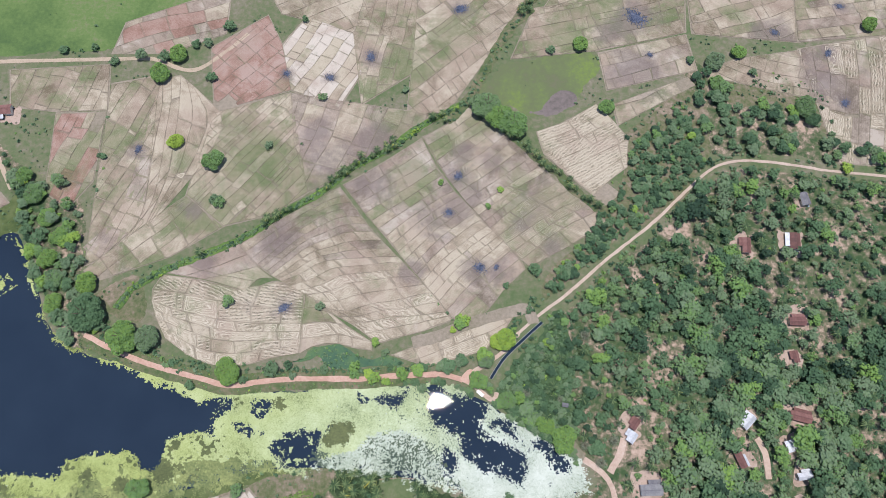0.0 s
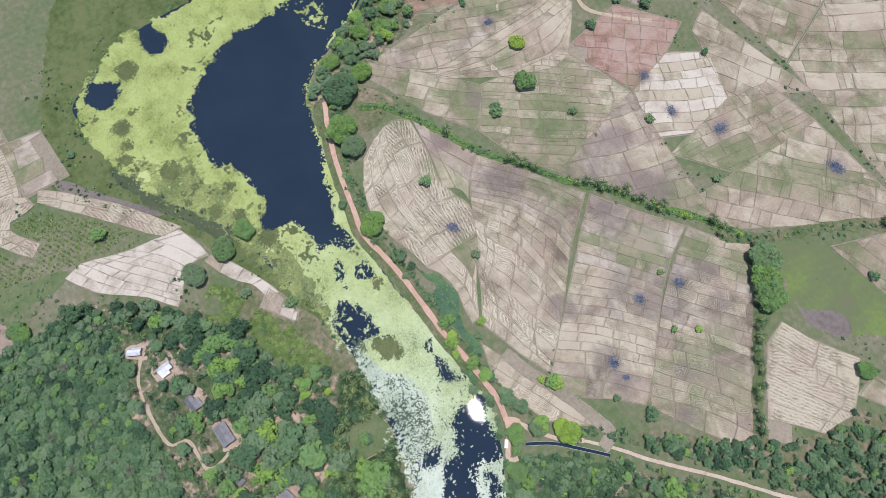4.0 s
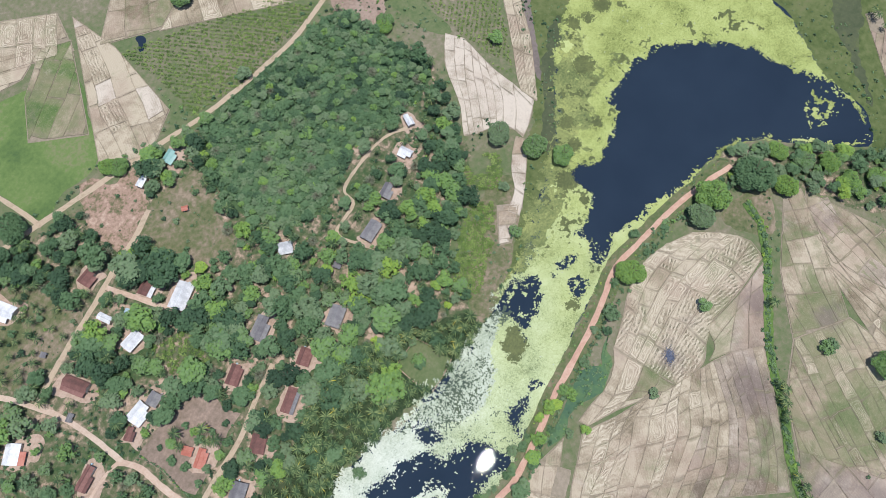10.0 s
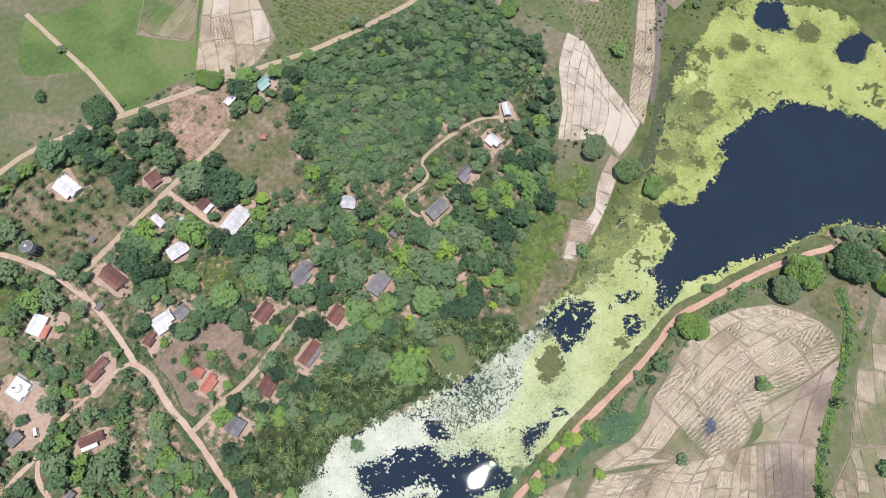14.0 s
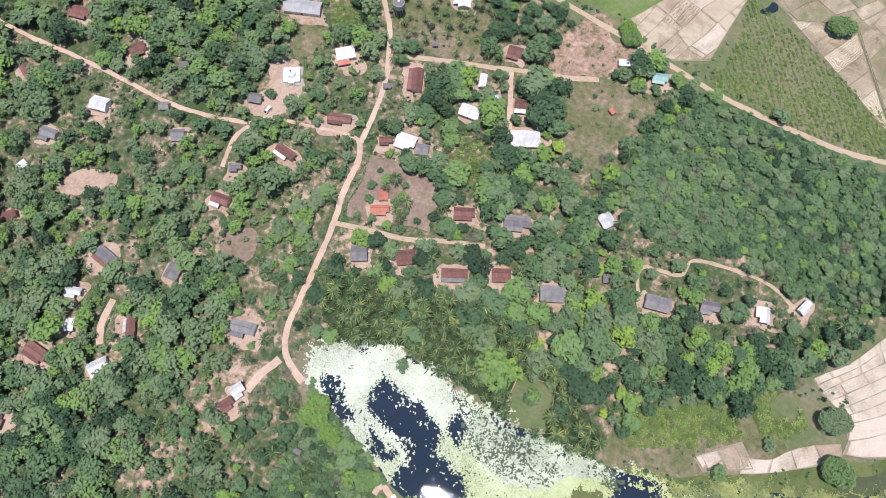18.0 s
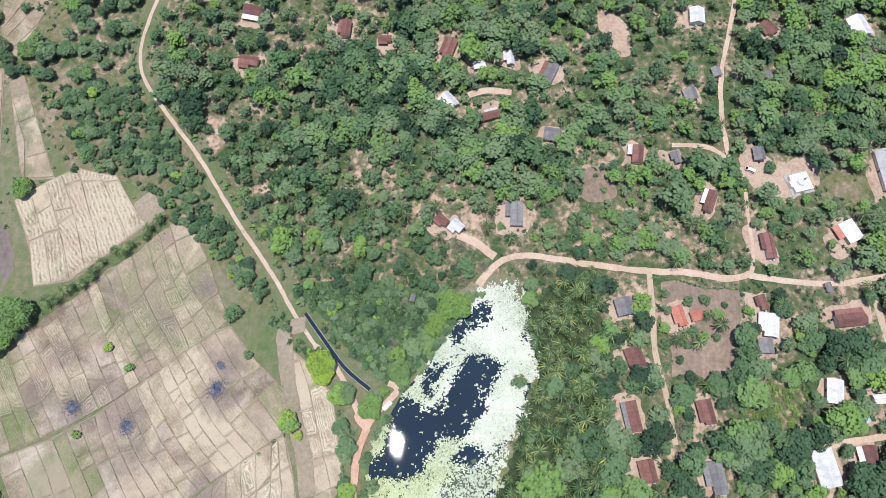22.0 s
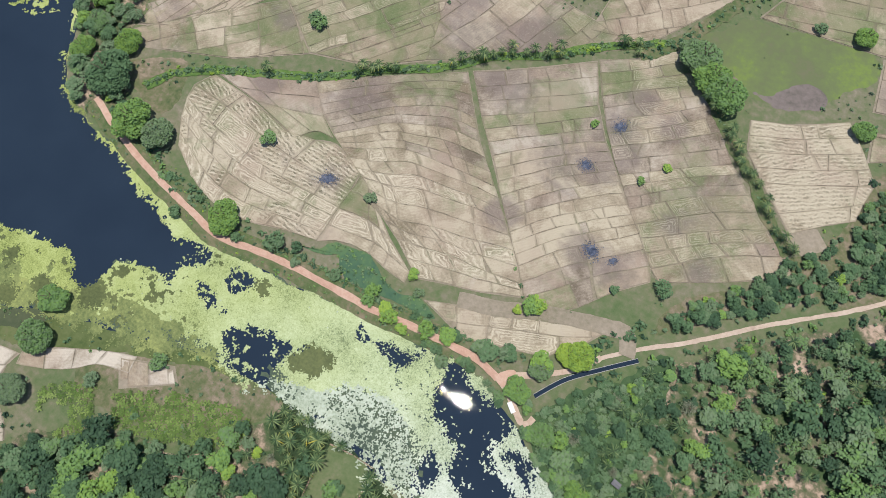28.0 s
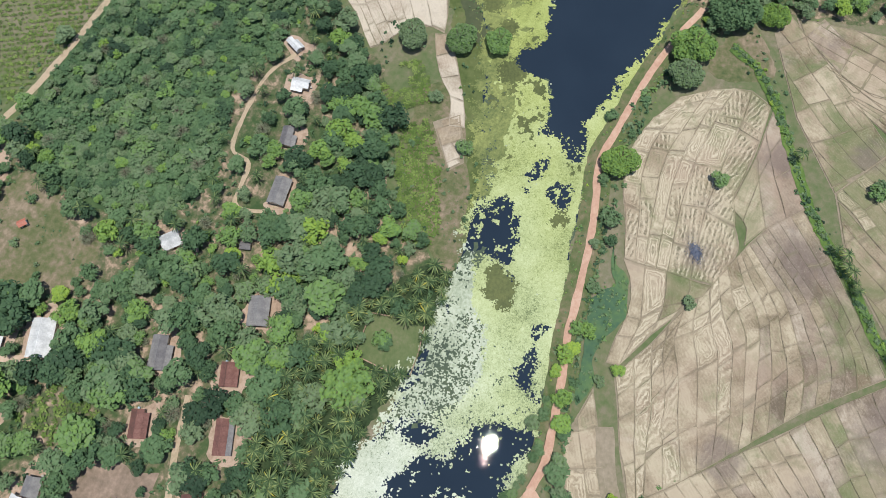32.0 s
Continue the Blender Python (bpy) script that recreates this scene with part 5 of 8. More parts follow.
def floating_plants():
    """Mats of weed and lily pads, ragged cell by cell, over all the water that is not open."""
    cell = 0.5
    gx, gy = np.arange(-326, 84, cell), np.arange(-74, 126, cell)
    X, Y = np.meshgrid(gx, gy, indexing="ij")
    wild = np.random.RandomState(18).uniform(-0.42, 0.42, (2,) + X.shape) * cell
    X, Y = X + wild[0], Y + wild[1]
    near = np.minimum(signed(WATER_RIM, X, Y), -2.5 - signed(GROVE_LAWN, X, Y))
    n = 0.55 * lattice(X, Y, 11, 1) + 0.5 * lattice(X, Y, 4.2, 2) + 0.4 * lattice(X, Y, 1.7, 3)
    fine = lattice(X, Y, 1.2, 4) + 0.6 * lattice(X, Y, 0.7, 5)
    speck = np.random.RandomState(17).uniform(-1, 1, X.shape)
    clear = np.full(X.shape, -99.0)
    for poly, fray in OPEN:
        clear = np.maximum(clear, signed(poly, X, Y) - (1.6 if poly is CREEK_E else 1.0 if poly is CREEK_B else 0.4 if poly is CREEK_A else 0.0) + (1.3 * n + 0.5 * fine) * fray)
    # how closed the cover is: loose along the south bank, the south-west fringe and the rims of open water
    south = np.clip(signed([(-105, -14), (-70, 3), (-35, 3), (-5, 8), (12, -6), (12, -24), (-20, -18), (-60, -14)], X, Y) / 6, 0, 1)
    fringe = np.clip(signed([(-205, -60), (-150, -16), (-105, 0), (-60, 6), (-60, -16), (-130, -30)], X, Y) / 8, 0, 1)
    loose = np.clip((signed(SOUTH_PADS, X, Y) + 4 * n) / 5, 0, 1)
    cover = 1.75 - 0.5 * np.clip((X + 50) / 30, 0, 1) - 1.14 * np.maximum(south, loose) - 1.05 * fringe + 0.8 * n - 1.15 * np.clip(1 + clear / (3.2 + 1.5 * n), 0, 1)
    rim = near + 2.0 * n + np.where(Y < 6, 2.5 + 3.5 * n + 1.5 * speck, 0)
    keep = (rim > 0) & (clear < 0) & (cover + 0.55 * fine + 0.75 * speck > 0.0)
    keep |= (near > 1) & (clear > 0) & (clear < 6) & (fine + 0.5 * n + 0.4 * speck > 0.5 + np.where(X > -130, 0.07, 0.2) * clear)
    keep |= (near > 1.5) & (clear > 1.0) & (X > -128) & (lattice(X, Y, 2.2, 77) > np.where(X > -20, 0.84, 0.58)) & (fine > -0.1)
    keep |= (signed(ISLANDS, X, Y) > 0) & (lattice(X, Y, 3.0, 78) + 0.5 * fine > 0.3)
    V = np.stack([X, Y, 0.13 + 0.03 * fine], -1)
    under = ((near > 0.5) & (clear + 2 * n < -2.5) & (X + 15 * n < 4))[::3, ::3]
    W = np.stack([X + 1.5 * lattice(X, Y, 4, 18), Y + 1.5 * lattice(X, Y, 4, 19), 0.09 + 0 * X], -1)[::3, ::3]
    ids = np.arange(under.size).reshape(under.shape)
    q = np.stack([ids[:-1, :-1], ids[1:, :-1], ids[1:, 1:], ids[:-1, 1:]], -1)[under[:-1, :-1]]
    used, q = np.unique(q, return_inverse=True)
    tagged(new("sunken_weed", sheet("sunken_weed", W.reshape(-1, 3)[used], q.reshape(-1, 4), 'sunken_weed')), "dark olive weed just under the water surface", "water plants", kind="stuff")
    keep = keep[:-1, :-1]
    ids = np.arange(X.size).reshape(X.shape)
    q = np.stack([ids[:-1, :-1], ids[1:, :-1], ids[1:, 1:], ids[:-1, 1:]], -1)[keep]
    far = (clear < -(np.where(X > -150, 7, 11) + 8 * n + 6 * lattice(X, Y, 22, 12)))[:-1, :-1][keep]
    shore = (Y < -4 + 12 * n)[:-1, :-1][keep] & ((X < -66 + 14 * n) & (X > -225 + 45 * n))[:-1, :-1][keep]
    rings = np.max([r - np.hypot(X - x, Y - y) for x, y, r in OLIVE_RINGS], axis=0)
    olive = (np.maximum(signed(OLIVE_A, X, Y), rings) + 2.2 * n + 1.2 * speck + fine > 0.3)[:-1, :-1][keep] | ((X < -105) & (clear < -3) & (n + 0.25 * fine < -0.62))[:-1, :-1][keep]
    pads = ((loose + 0.25 * speck + 0.2 * fine) > 0.45)[:-1, :-1][keep] & ~olive & ~(far & shore)
    padded = q[pads]
    drowned = q[olive]
    bog = q[far & shore & ~olive]
    q = q[~(far & shore) & ~olive & ~pads]
    used, padded = np.unique(padded, return_inverse=True)
    tagged(new("lily_pads", sheet("lily_pads", V.reshape(-1, 3)[used], padded.reshape(-1, 4), 'pads')), "grey-green lily pads thinning out along the south bank", "water plants", kind="stuff")
    used, drowned = np.unique(drowned, return_inverse=True)
    tagged(new("drowned_weed", sheet("drowned_weed", V.reshape(-1, 3)[used], drowned.reshape(-1, 4), 'olive_weed')), "olive mat of half drowned weed", "water plants", kind="stuff")
    used, bog = np.unique(bog, return_inverse=True)
    tagged(new("bog_plants", sheet("bog_plants", V.reshape(-1, 3)[used], bog.reshape(-1, 4), 'marsh_weed')), "mottled olive bog plants along the shore", "water plants", kind="stuff")
    used, q = np.unique(q, return_inverse=True)
    me = sheet("floating_plants", V.reshape(-1, 3)[used], q.reshape(-1, 4), 'weed')
    tagged(new("floating_plants", me), "yellow-green and pale floating weed mats with ragged edges", "water plants", kind="stuff")


floating_plants()


def embankment():
    p = spline(BUND_PATH[:11], 3.0)
    t = np.gradient(p, axis=0)
    nrm = np.stack([t[:, 1], -t[:, 0]], 1) / np.linalg.norm(t, axis=1)[:, None]
    prof = [(-5.5, 0.0), (-2.2, 0.75), (2.2, 0.75), (6.0, 0.0)]
    verts, faces = [], []
    for i, (q, d) in enumerate(zip(p, nrm)):
        for u, h in prof:
            s = q + d * (u + 0.7 * noise.noise(Vector((q[0] * 0.2, u, 2))))
            verts.append((s[0], s[1], h + 0.02))
        if i:
            faces += [((i - 1) * 4 + j, (i - 1) * 4 + j + 1, i * 4 + j + 1, i * 4 + j) for j in range(3)]
    tagged(put_mesh("embankment", verts, faces, 'bank'), "low grassy earth bund along the lake", "embankment", kind="structure")


embankment()
ribbon("hedge_bank", PALM_HEDGE, 3.8, 0.3, 'verge', "grassy ditch bank under palms", fray=0.5, category="bank")
ribbon("hedge_bank_far", PALM_HEDGE_E, 6.0, 0.3, 'bank', "grassy ditch bank", fray=0.5, category="bank")
ribbon("hedge_bank_north", HEDGE_NE, 6.0, 0.3, 'bank', "grassy ditch bank", fray=0.5, category="bank")
ribbon("dyke_bank", PALM_DYKE, 5.0, 0.3, 'bank', "grassy dyke under palms", fray=0.5, category="bank")
ribbon("bund_path", BUND_PATH[:13], 2.7, 0.79, 'bund_road', "reddish earth path on the lake bund", fray=0.3)
ribbon("spit_path", BUND_PATH[11:], 2.2, 0.12, 'village_road', "reddish earth path down to the water", fray=0.4)
patch("spit", SPIT, 0.85, 'bund_road', "bare red earth turning place by the pond", "yard", 0.7)
ribbon("east_road", EAST_ROAD, 1.6, 0.1, 'road', "pale dirt road along the woods", fray=0.4)
ribbon("road_end", [(44.6, 66.6), (36, 56), (25, 48), (14, 41)], 2.2, 0.17, 'village_road', "earth track joining road and bund", fray=0.4)
ribbon("village_path", VILLAGE_ROAD[8:13], 1.6, 0.11, 'village_road', "narrow earth path under village trees", fray=0.6)
ribbon("village_road_east", VILLAGE_ROAD[12:], 2.0, 0.105, 'village_road', "reddish dirt road between eastern houses", fray=0.5)
ribbon("village_road", VILLAGE_ROAD[:9], 2.6, 0.1, 'village_road', "reddish dirt road through the village", fray=0.38)
ribbon("lane_south", LANE_SOUTH, 2.4, 0.12, 'road', "earth lane between gardens")
ribbon("lane_west", LANE_WEST, 2.6, 0.14, 'lane', "sandy lane between gardens")
ribbon("lane_orchard", LANE_ORCHARD, 2.4, 0.13, 'village_road', "short reddish lane to houses")
ribbon("lane_east", LANE_EAST, 2.0, 0.135, 'village_road', "reddish earth lane between houses", fray=0.5)
ribbon("lane_grove", LANE_GROVE, 2.3, 0.15, 'lane', "straight sandy lane beside the palm grove")
ribbon("lane_fork", LANE_FORK, 3.4, 0.16, 'village_road', "earth drive to a house")
ribbon("outer_road", OUTER_ROAD, 2.8, 0.1, 'lane', "sandy outer road along fields")
ribbon("outer_branch", OUTER_BRANCH, 2.4, 0.13, 'lane', "sandy side road between green fields")
ribbon("footpath", FOOTPATH, 1.5, 0.12, 'lane', "winding trodden footpath", fray=0.7)
ribbon("hill_path", HILL_PATH, 3.0, 0.12, 'village_road', "earth drive between hedges", fray=0.3)
ribbon("north_track", NORTH_TRACK, 2.6, 0.1, 'lane', "pale farm track")
ribbon("lake_track", LAKE_TRACK, 2.4, 0.1, 'lane', "pale farm track")
ribbon("field_lane", FIELD_LANE, 6.0, 0.2, 'field_soil', "grassy double field track", fray=0.2)


def ditch():
    p = spline(DITCH, 1.5)
    t = np.gradient(p, axis=0)
    nrm = np.stack([t[:, 1], -t[:, 0]], 1) / np.linalg.norm(t, axis=1)[:, None]
    root = tagged(empty("ditch"), "narrow concrete-lined ditch with dark water", "ditch", kind="structure")
    for nm, u0, u1, z0, z1, mt in (("ditch_water", -0.8, 0.8, 0.14, 0.14, 'water'), ("ditch_wall", -1.0, -0.8, 0.4, 0.4, 'concrete'), ("ditch_wall", 0.8, 1.0, 0.4, 0.4, 'concrete')):
        verts, faces = [], []
        for i, (q, d) in enumerate(zip(p, nrm)):
            a, b = q + d * u0, q + d * u1
            verts += [(a[0], a[1], 0.06), (a[0], a[1], z0), (b[0], b[1], z1), (b[0], b[1], 0.06)]
            if i:
                faces += [((i - 1) * 4 + j, (i - 1) * 4 + j + 1, i * 4 + j + 1, i * 4 + j) for j in range(3)]
        put_mesh(nm, verts, faces, mt, root)


ditch()


# ---------------------------------------------------------------- trees
def lump(c, r, rng, n=6, m=3):
    """A rough closed lump, as the shaded inside of a crown."""
    v = [(c[0], c[1], c[2] - r)]
    for j in range(1, m + 1):
        a = math.pi * (j / (m + 1) - 0.5)
        for i in range(n):
            k = r * rng.uniform(0.8, 1.1)
            v.append((c[0] + k * math.cos(a) * math.cos(6.2832 * i / n + j), c[1] + k * math.cos(a) * math.sin(6.2832 * i / n + j), c[2] + k * math.sin(a)))
    v.append((c[0], c[1], c[2] + r))
    f = []
    for i in range(n):
        i2 = (i + 1) % n
        f.append((0, 1 + i2, 1 + i, 1 + i)) if m > 1 else None
        for j in range(m - 1):
            a, b = 1 + j * n, 1 + (j + 1) * n
            f.append((a + i, a + i2, b + i2, b + i))
        f.append((1 + (m - 1) * n + i, 1 + (m - 1) * n + i2, len(v) - 1, len(v) - 1))
    return v, f


def crown_arrays(seed, sides, leaves, spread=0.55, leaf=0.2, tall=0.75, inner=(5, 2), up=0.7):
    """A crown of radius one from its base up: several lobes, each clad in leaf sprays. Points, quads."""
    rng = np.random.RandomState(seed)
    lobes = [(np.array([rng.uniform(-0.12, 0.12), rng.uniform(-0.12, 0.12), tall]), 0.42)]
    for i in range(sides):
        a = 6.2832 * (i + rng.uniform(-0.35, 0.35)) / sides
        d = spread * rng.uniform(0.7, 1.25)
        lobes.append((np.array([d * math.cos(a), d * math.sin(a), tall * rng.uniform(0.4, 0.95)]), rng.uniform(0.27, 0.42)))
        if i % 2:
            d = spread * rng.uniform(0.35, 0.7)
            lobes.append((np.array([d * math.cos(a + 0.6), d * math.sin(a + 0.6), tall * rng.uniform(0.85, 1.2)]), rng.uniform(0.2, 0.3)))
    verts, quads = [], []
    for c, r in (lobes if inner[0] else []):
        v, f = lump(c, r * 0.84, rng, *inner)
        quads += [tuple(i + len(verts) for i in q) for q in f]
        verts += v
    w = np.array([r * r for _, r in lobes])
    w /= w.sum()
    made = 0
    while made < leaves:
        k = rng.choice(len(lobes), p=w)
        c, r = lobes[k]
        d = rng.normal(size=3)
        d /= np.linalg.norm(d)
        if d[2] < -0.25:
            continue
        p = c + d * r * rng.uniform(0.88, 1.12)
        if any(j != k and np.linalg.norm(p - lobes[j][0]) < 0.85 * lobes[j][1] for j in range(len(lobes))):
            continue
        nrm = d + np.array([0, 0, up]) + rng.normal(size=3) * 0.16
        nrm /= np.linalg.norm(nrm)
        t = np.cross(nrm, rng.normal(size=3))
        t /= np.linalg.norm(t) + 1e-9
        b = np.cross(nrm, t)
        s1, s2 = leaf * rng.uniform(0.6, 1.25), leaf * rng.uniform(0.4, 0.85)
        n0 = len(verts)
        verts += [tuple(p - t * s1), tuple(p - b * s2 + nrm * 0.03), tuple(p + t * s1), tuple(p + b * s2 * rng.uniform(0.5, 1.1) - nrm * 0.03)]
        quads.append((n0, n0 + 1, n0 + 2, n0 + 3))
        made += 1
    v, q = np.array(verts, np.float32), np.array(quads, np.int32)
    v[:, :2] /= np.percentile(np.hypot(v[:, 0], v[:, 1]), 97)
    return v, q


CROWNS = [crown_arrays(11 + i, s, 240, sp, lf * 0.64, tl) for i, (s, sp, lf, tl) in enumerate(
    [(5, 0.55, 0.21, 0.8), (6, 0.6, 0.2, 0.7), (7, 0.62, 0.19, 0.62), (4, 0.45, 0.22, 0.95), (6, 0.55, 0.2, 0.85), (8, 0.64, 0.19, 0.55), (5, 0.5, 0.23, 0.75)])]
FAR_CROWNS = [crown_arrays(31 + i, 4 + i, 125, 0.6, 0.145, 0.65, (4, 2), 0.9) for i in range(4)]
SHRUBS = [crown_arrays(41 + i, 2 + i % 2, 15, 0.5, 0.44, 0.5, (0, 0)) for i in range(4)]
BIG_CROWNS = [crown_arrays(61 + i, 11 + i, 2200, 0.62, 0.07, 0.5) for i in range(3)]


def bare_crown(seed):
    """Leafless limbs and twigs."""
    rng = np.random.RandomState(seed)
    verts, quads = [], []
    for i in range(460):
        a, e = rng.uniform(0, 6.283), math.asin(rng.uniform(0.05, 1.0))
        r0 = rng.uniform(0.15, 0.8)
        d = np.array([math.cos(a) * math.cos(e), math.sin(a) * math.cos(e), math.sin(e)])
        p = d * r0 + (0, 0, 0.15)
        way = d + rng.normal(size=3) * 0.55
        q = p + way / np.linalg.norm(way) * rng.uniform(0.15, 0.3)
        s = np.array([-way[1], way[0], 0]) / (np.hypot(way[0], way[1]) + 0.1) * 0.016
        n0 = len(verts)
        verts += [tuple(p - s), tuple(p + s), tuple(q + s * 0.6), tuple(q - s * 0.6)]
        quads.append((n0, n0 + 1, n0 + 2, n0 + 3))
    return np.array(verts, np.float32), np.array(quads, np.int32)


BARE = [bare_crown(5), bare_crown(6)]


def trunk_mesh(seed):
    """A tapered, leaning trunk of height one with limbs that reach into the crown."""
    rng = np.random.RandomState(seed)
    parts = [tube(0, 0, 0, 0.7, 0.075, 0.045, 8, dx=0.03, dy=-0.02)]
    for i in range(4):
        a = 1.57 * i + rng.uniform(-0.5, 0.5)
        parts.append(tube(0.03, -0.02, 0.55, 1.05, 0.035, 0.012, 6, dx=0.34 * math.cos(a), dy=0.34 * math.sin(a)))
    v, f = joined(*parts)
    me = bpy.data.meshes.new("trunk")
    me.from_pydata(v, [], f)
    me.materials.append(M['trunk'])
    return me


TRUNKS = [trunk_mesh(s) for s in (1, 2, 3)]
LEAF_MESHES = {}


def crown_mesh(kind, i, tint):
    """Crown meshes are shared; the shade goes in five steps."""
    step = min(4, max(0, int(tint * 5)))
    key = (kind, i, step)
    if key not in LEAF_MESHES:
        v, q = {'crown': CROWNS, 'shrub': SHRUBS, 'big': BIG_CROWNS, 'bare': BARE}[kind][i]
        LEAF_MESHES[key] = sheet("crown", v, q, 'dead' if kind == 'bare' else 'leaf', np.full(len(v), step / 5 + 0.1))
    return LEAF_MESHES[key]


def tree(x, y, r, tint, rng, kind='crown', base=0.0):
    """A broadleaved tree with its trunk and its crown."""
    words = ("deep green" if tint < 0.33 else "mid green" if tint < 0.6 else "pale green" if tint < 0.8 else "bright yellow-green")
    size = "large spreading" if r > 6 else "small round" if r < 3 else "rounded"
    name = "bush" if r < 2.6 else "broadleaf_tree"
    if kind == 'bare':
        name = "bare_tree"
    root = empty(name, pose(x, y, base, 0, 0, rng.uniform(0, 360)))
    tagged(root, f"{size} {words} {'bush' if r < 2.6 else 'broadleaved tree'} with leafy uneven crown", "bush" if r < 2.6 else "tree",
           "bushes" if r < 2.6 else "trees")
    if kind == 'bare':
        tagged(root, "leafless grey tree with a haze of thin twigs", "tree", "bare trees")
    tall = r * (0.55 if r > 6 else 0.5)
    t = new("trunk", TRUNKS[rng.randint(3)])
    t.parent, t.scale = root, (r * 0.9, r * 0.9, tall + 0.75 * r)
    pool = {'crown': CROWNS, 'shrub': SHRUBS, 'big': BIG_CROWNS, 'bare': BARE}[kind]
    c = new("crown", crown_mesh(kind, rng.randint(len(pool)), tint))
    c.parent, c.location, c.scale = root, (0, 0, tall * 0.55), (r, r, r * rng.uniform(0.72, 0.98))
    return root


def wood(name, spots, label, pool, lift, low=1.0):
    """Many trees as one stand. spots: x, y, radius, shade."""
    rng = np.random.RandomState(len(name) + len(spots))
    vs, qs, ts, n0 = [], [], [], 0
    for x, y, r, tint in spots:
        v, q = pool[rng.randint(len(pool))]
        a = rng.uniform(0, 6.283)
        c, s = math.cos(a), math.sin(a)
        k = r * rng.uniform(0.88, 1.12)
        vs.append(np.stack([x + r * (v[:, 0] * c - v[:, 1] * s), y + k * (v[:, 0] * s + v[:, 1] * c), lift * r + v[:, 2] * r * low * rng.uniform(0.72, 1.0)], 1))
        qs.append(q + n0)
        ts.append(np.full(len(v), tint))
        n0 += len(v)
        if lift > 0.2:
            tv, tf = tube(x, y, 0, lift * r + 0.5 * r, 0.05 * r + 0.06, 0.03 * r, 5, False)
            vs.append(np.array(tv, np.float32))
            qs.append(np.array(tf, np.int32) + n0)
            ts.append(np.full(len(tv), 0.0))
            n0 += len(tv)
    if vs:
        me = sheet(name, np.concatenate(vs), np.concatenate(qs), 'leaf', np.concatenate(ts))
        return tagged(new(name, me), label, "trees", kind="stuff")


HOUSES = [h for part_list in HOUSE_LISTS for h in part_list]
LANES = [(BUND_PATH, 2.5), (EAST_ROAD, 2.4), (VILLAGE_ROAD[:9], 2.4), (VILLAGE_ROAD[8:13], 0.2), (VILLAGE_ROAD[12:], 1.7), (LANE_SOUTH, 2.0), (LANE_WEST, 1.9), (LANE_ORCHARD, 1.8), (LANE_GROVE, 2.0), (LANE_FORK, 2.4), (LANE_EAST, 1.6),
         (OUTER_ROAD, 2.6), (OUTER_BRANCH, 2.0), (FOOTPATH, 1.4), (HILL_PATH, 2.0), (NORTH_TRACK, 1.6), (LAKE_TRACK, 1.6), (DITCH, 1.8)]
CLEARINGS = [YARD_RED, YARD_TEMPLE, YARD_EAST, YARD_MID, PASTURE, PASTURE_B, LAWN, SOIL_B, GARDEN_A, GARDEN_B, GROVE_LAWN, GRASS_WEST, SPIT, CROP_HOUSE, YARD_KILN]


def free(x, y, r, clear=True):
    """Where a crown of radius r may stand: off water, roads, roofs and clearings."""
    ok = signed(WATER_RIM, x, y) < -0.3 * r
    for line, w in LANES:
        ok &= reach(line, x, y) > w + 0.42 * r
    for h in HOUSES:
        ok &= np.hypot(x - h[0], y - h[1]) > 0.5 * max(h[2], h[3]) + 0.4 * r + 0.9
    if clear:
        for poly in CLEARINGS:
            ok &= signed(poly, x, y) < -0.1 * r
    return ok


def scatter(poly, gap, seed, jitter=0.42):
    rng = np.random.RandomState(seed)
    p = np.array(poly, float)
    gx, gy = np.arange(p[:, 0].min(), p[:, 0].max(), gap), np.arange(p[:, 1].min(), p[:, 1].max(), gap)
    X, Y = np.meshgrid(gx, gy, indexing="ij")
    X = X + rng.uniform(-jitter, jitter, X.shape) * gap
    Y = Y + rng.uniform(-jitter, jitter, Y.shape) * gap
    k = inside(poly, X, Y)
    return X[k], Y[k], rng


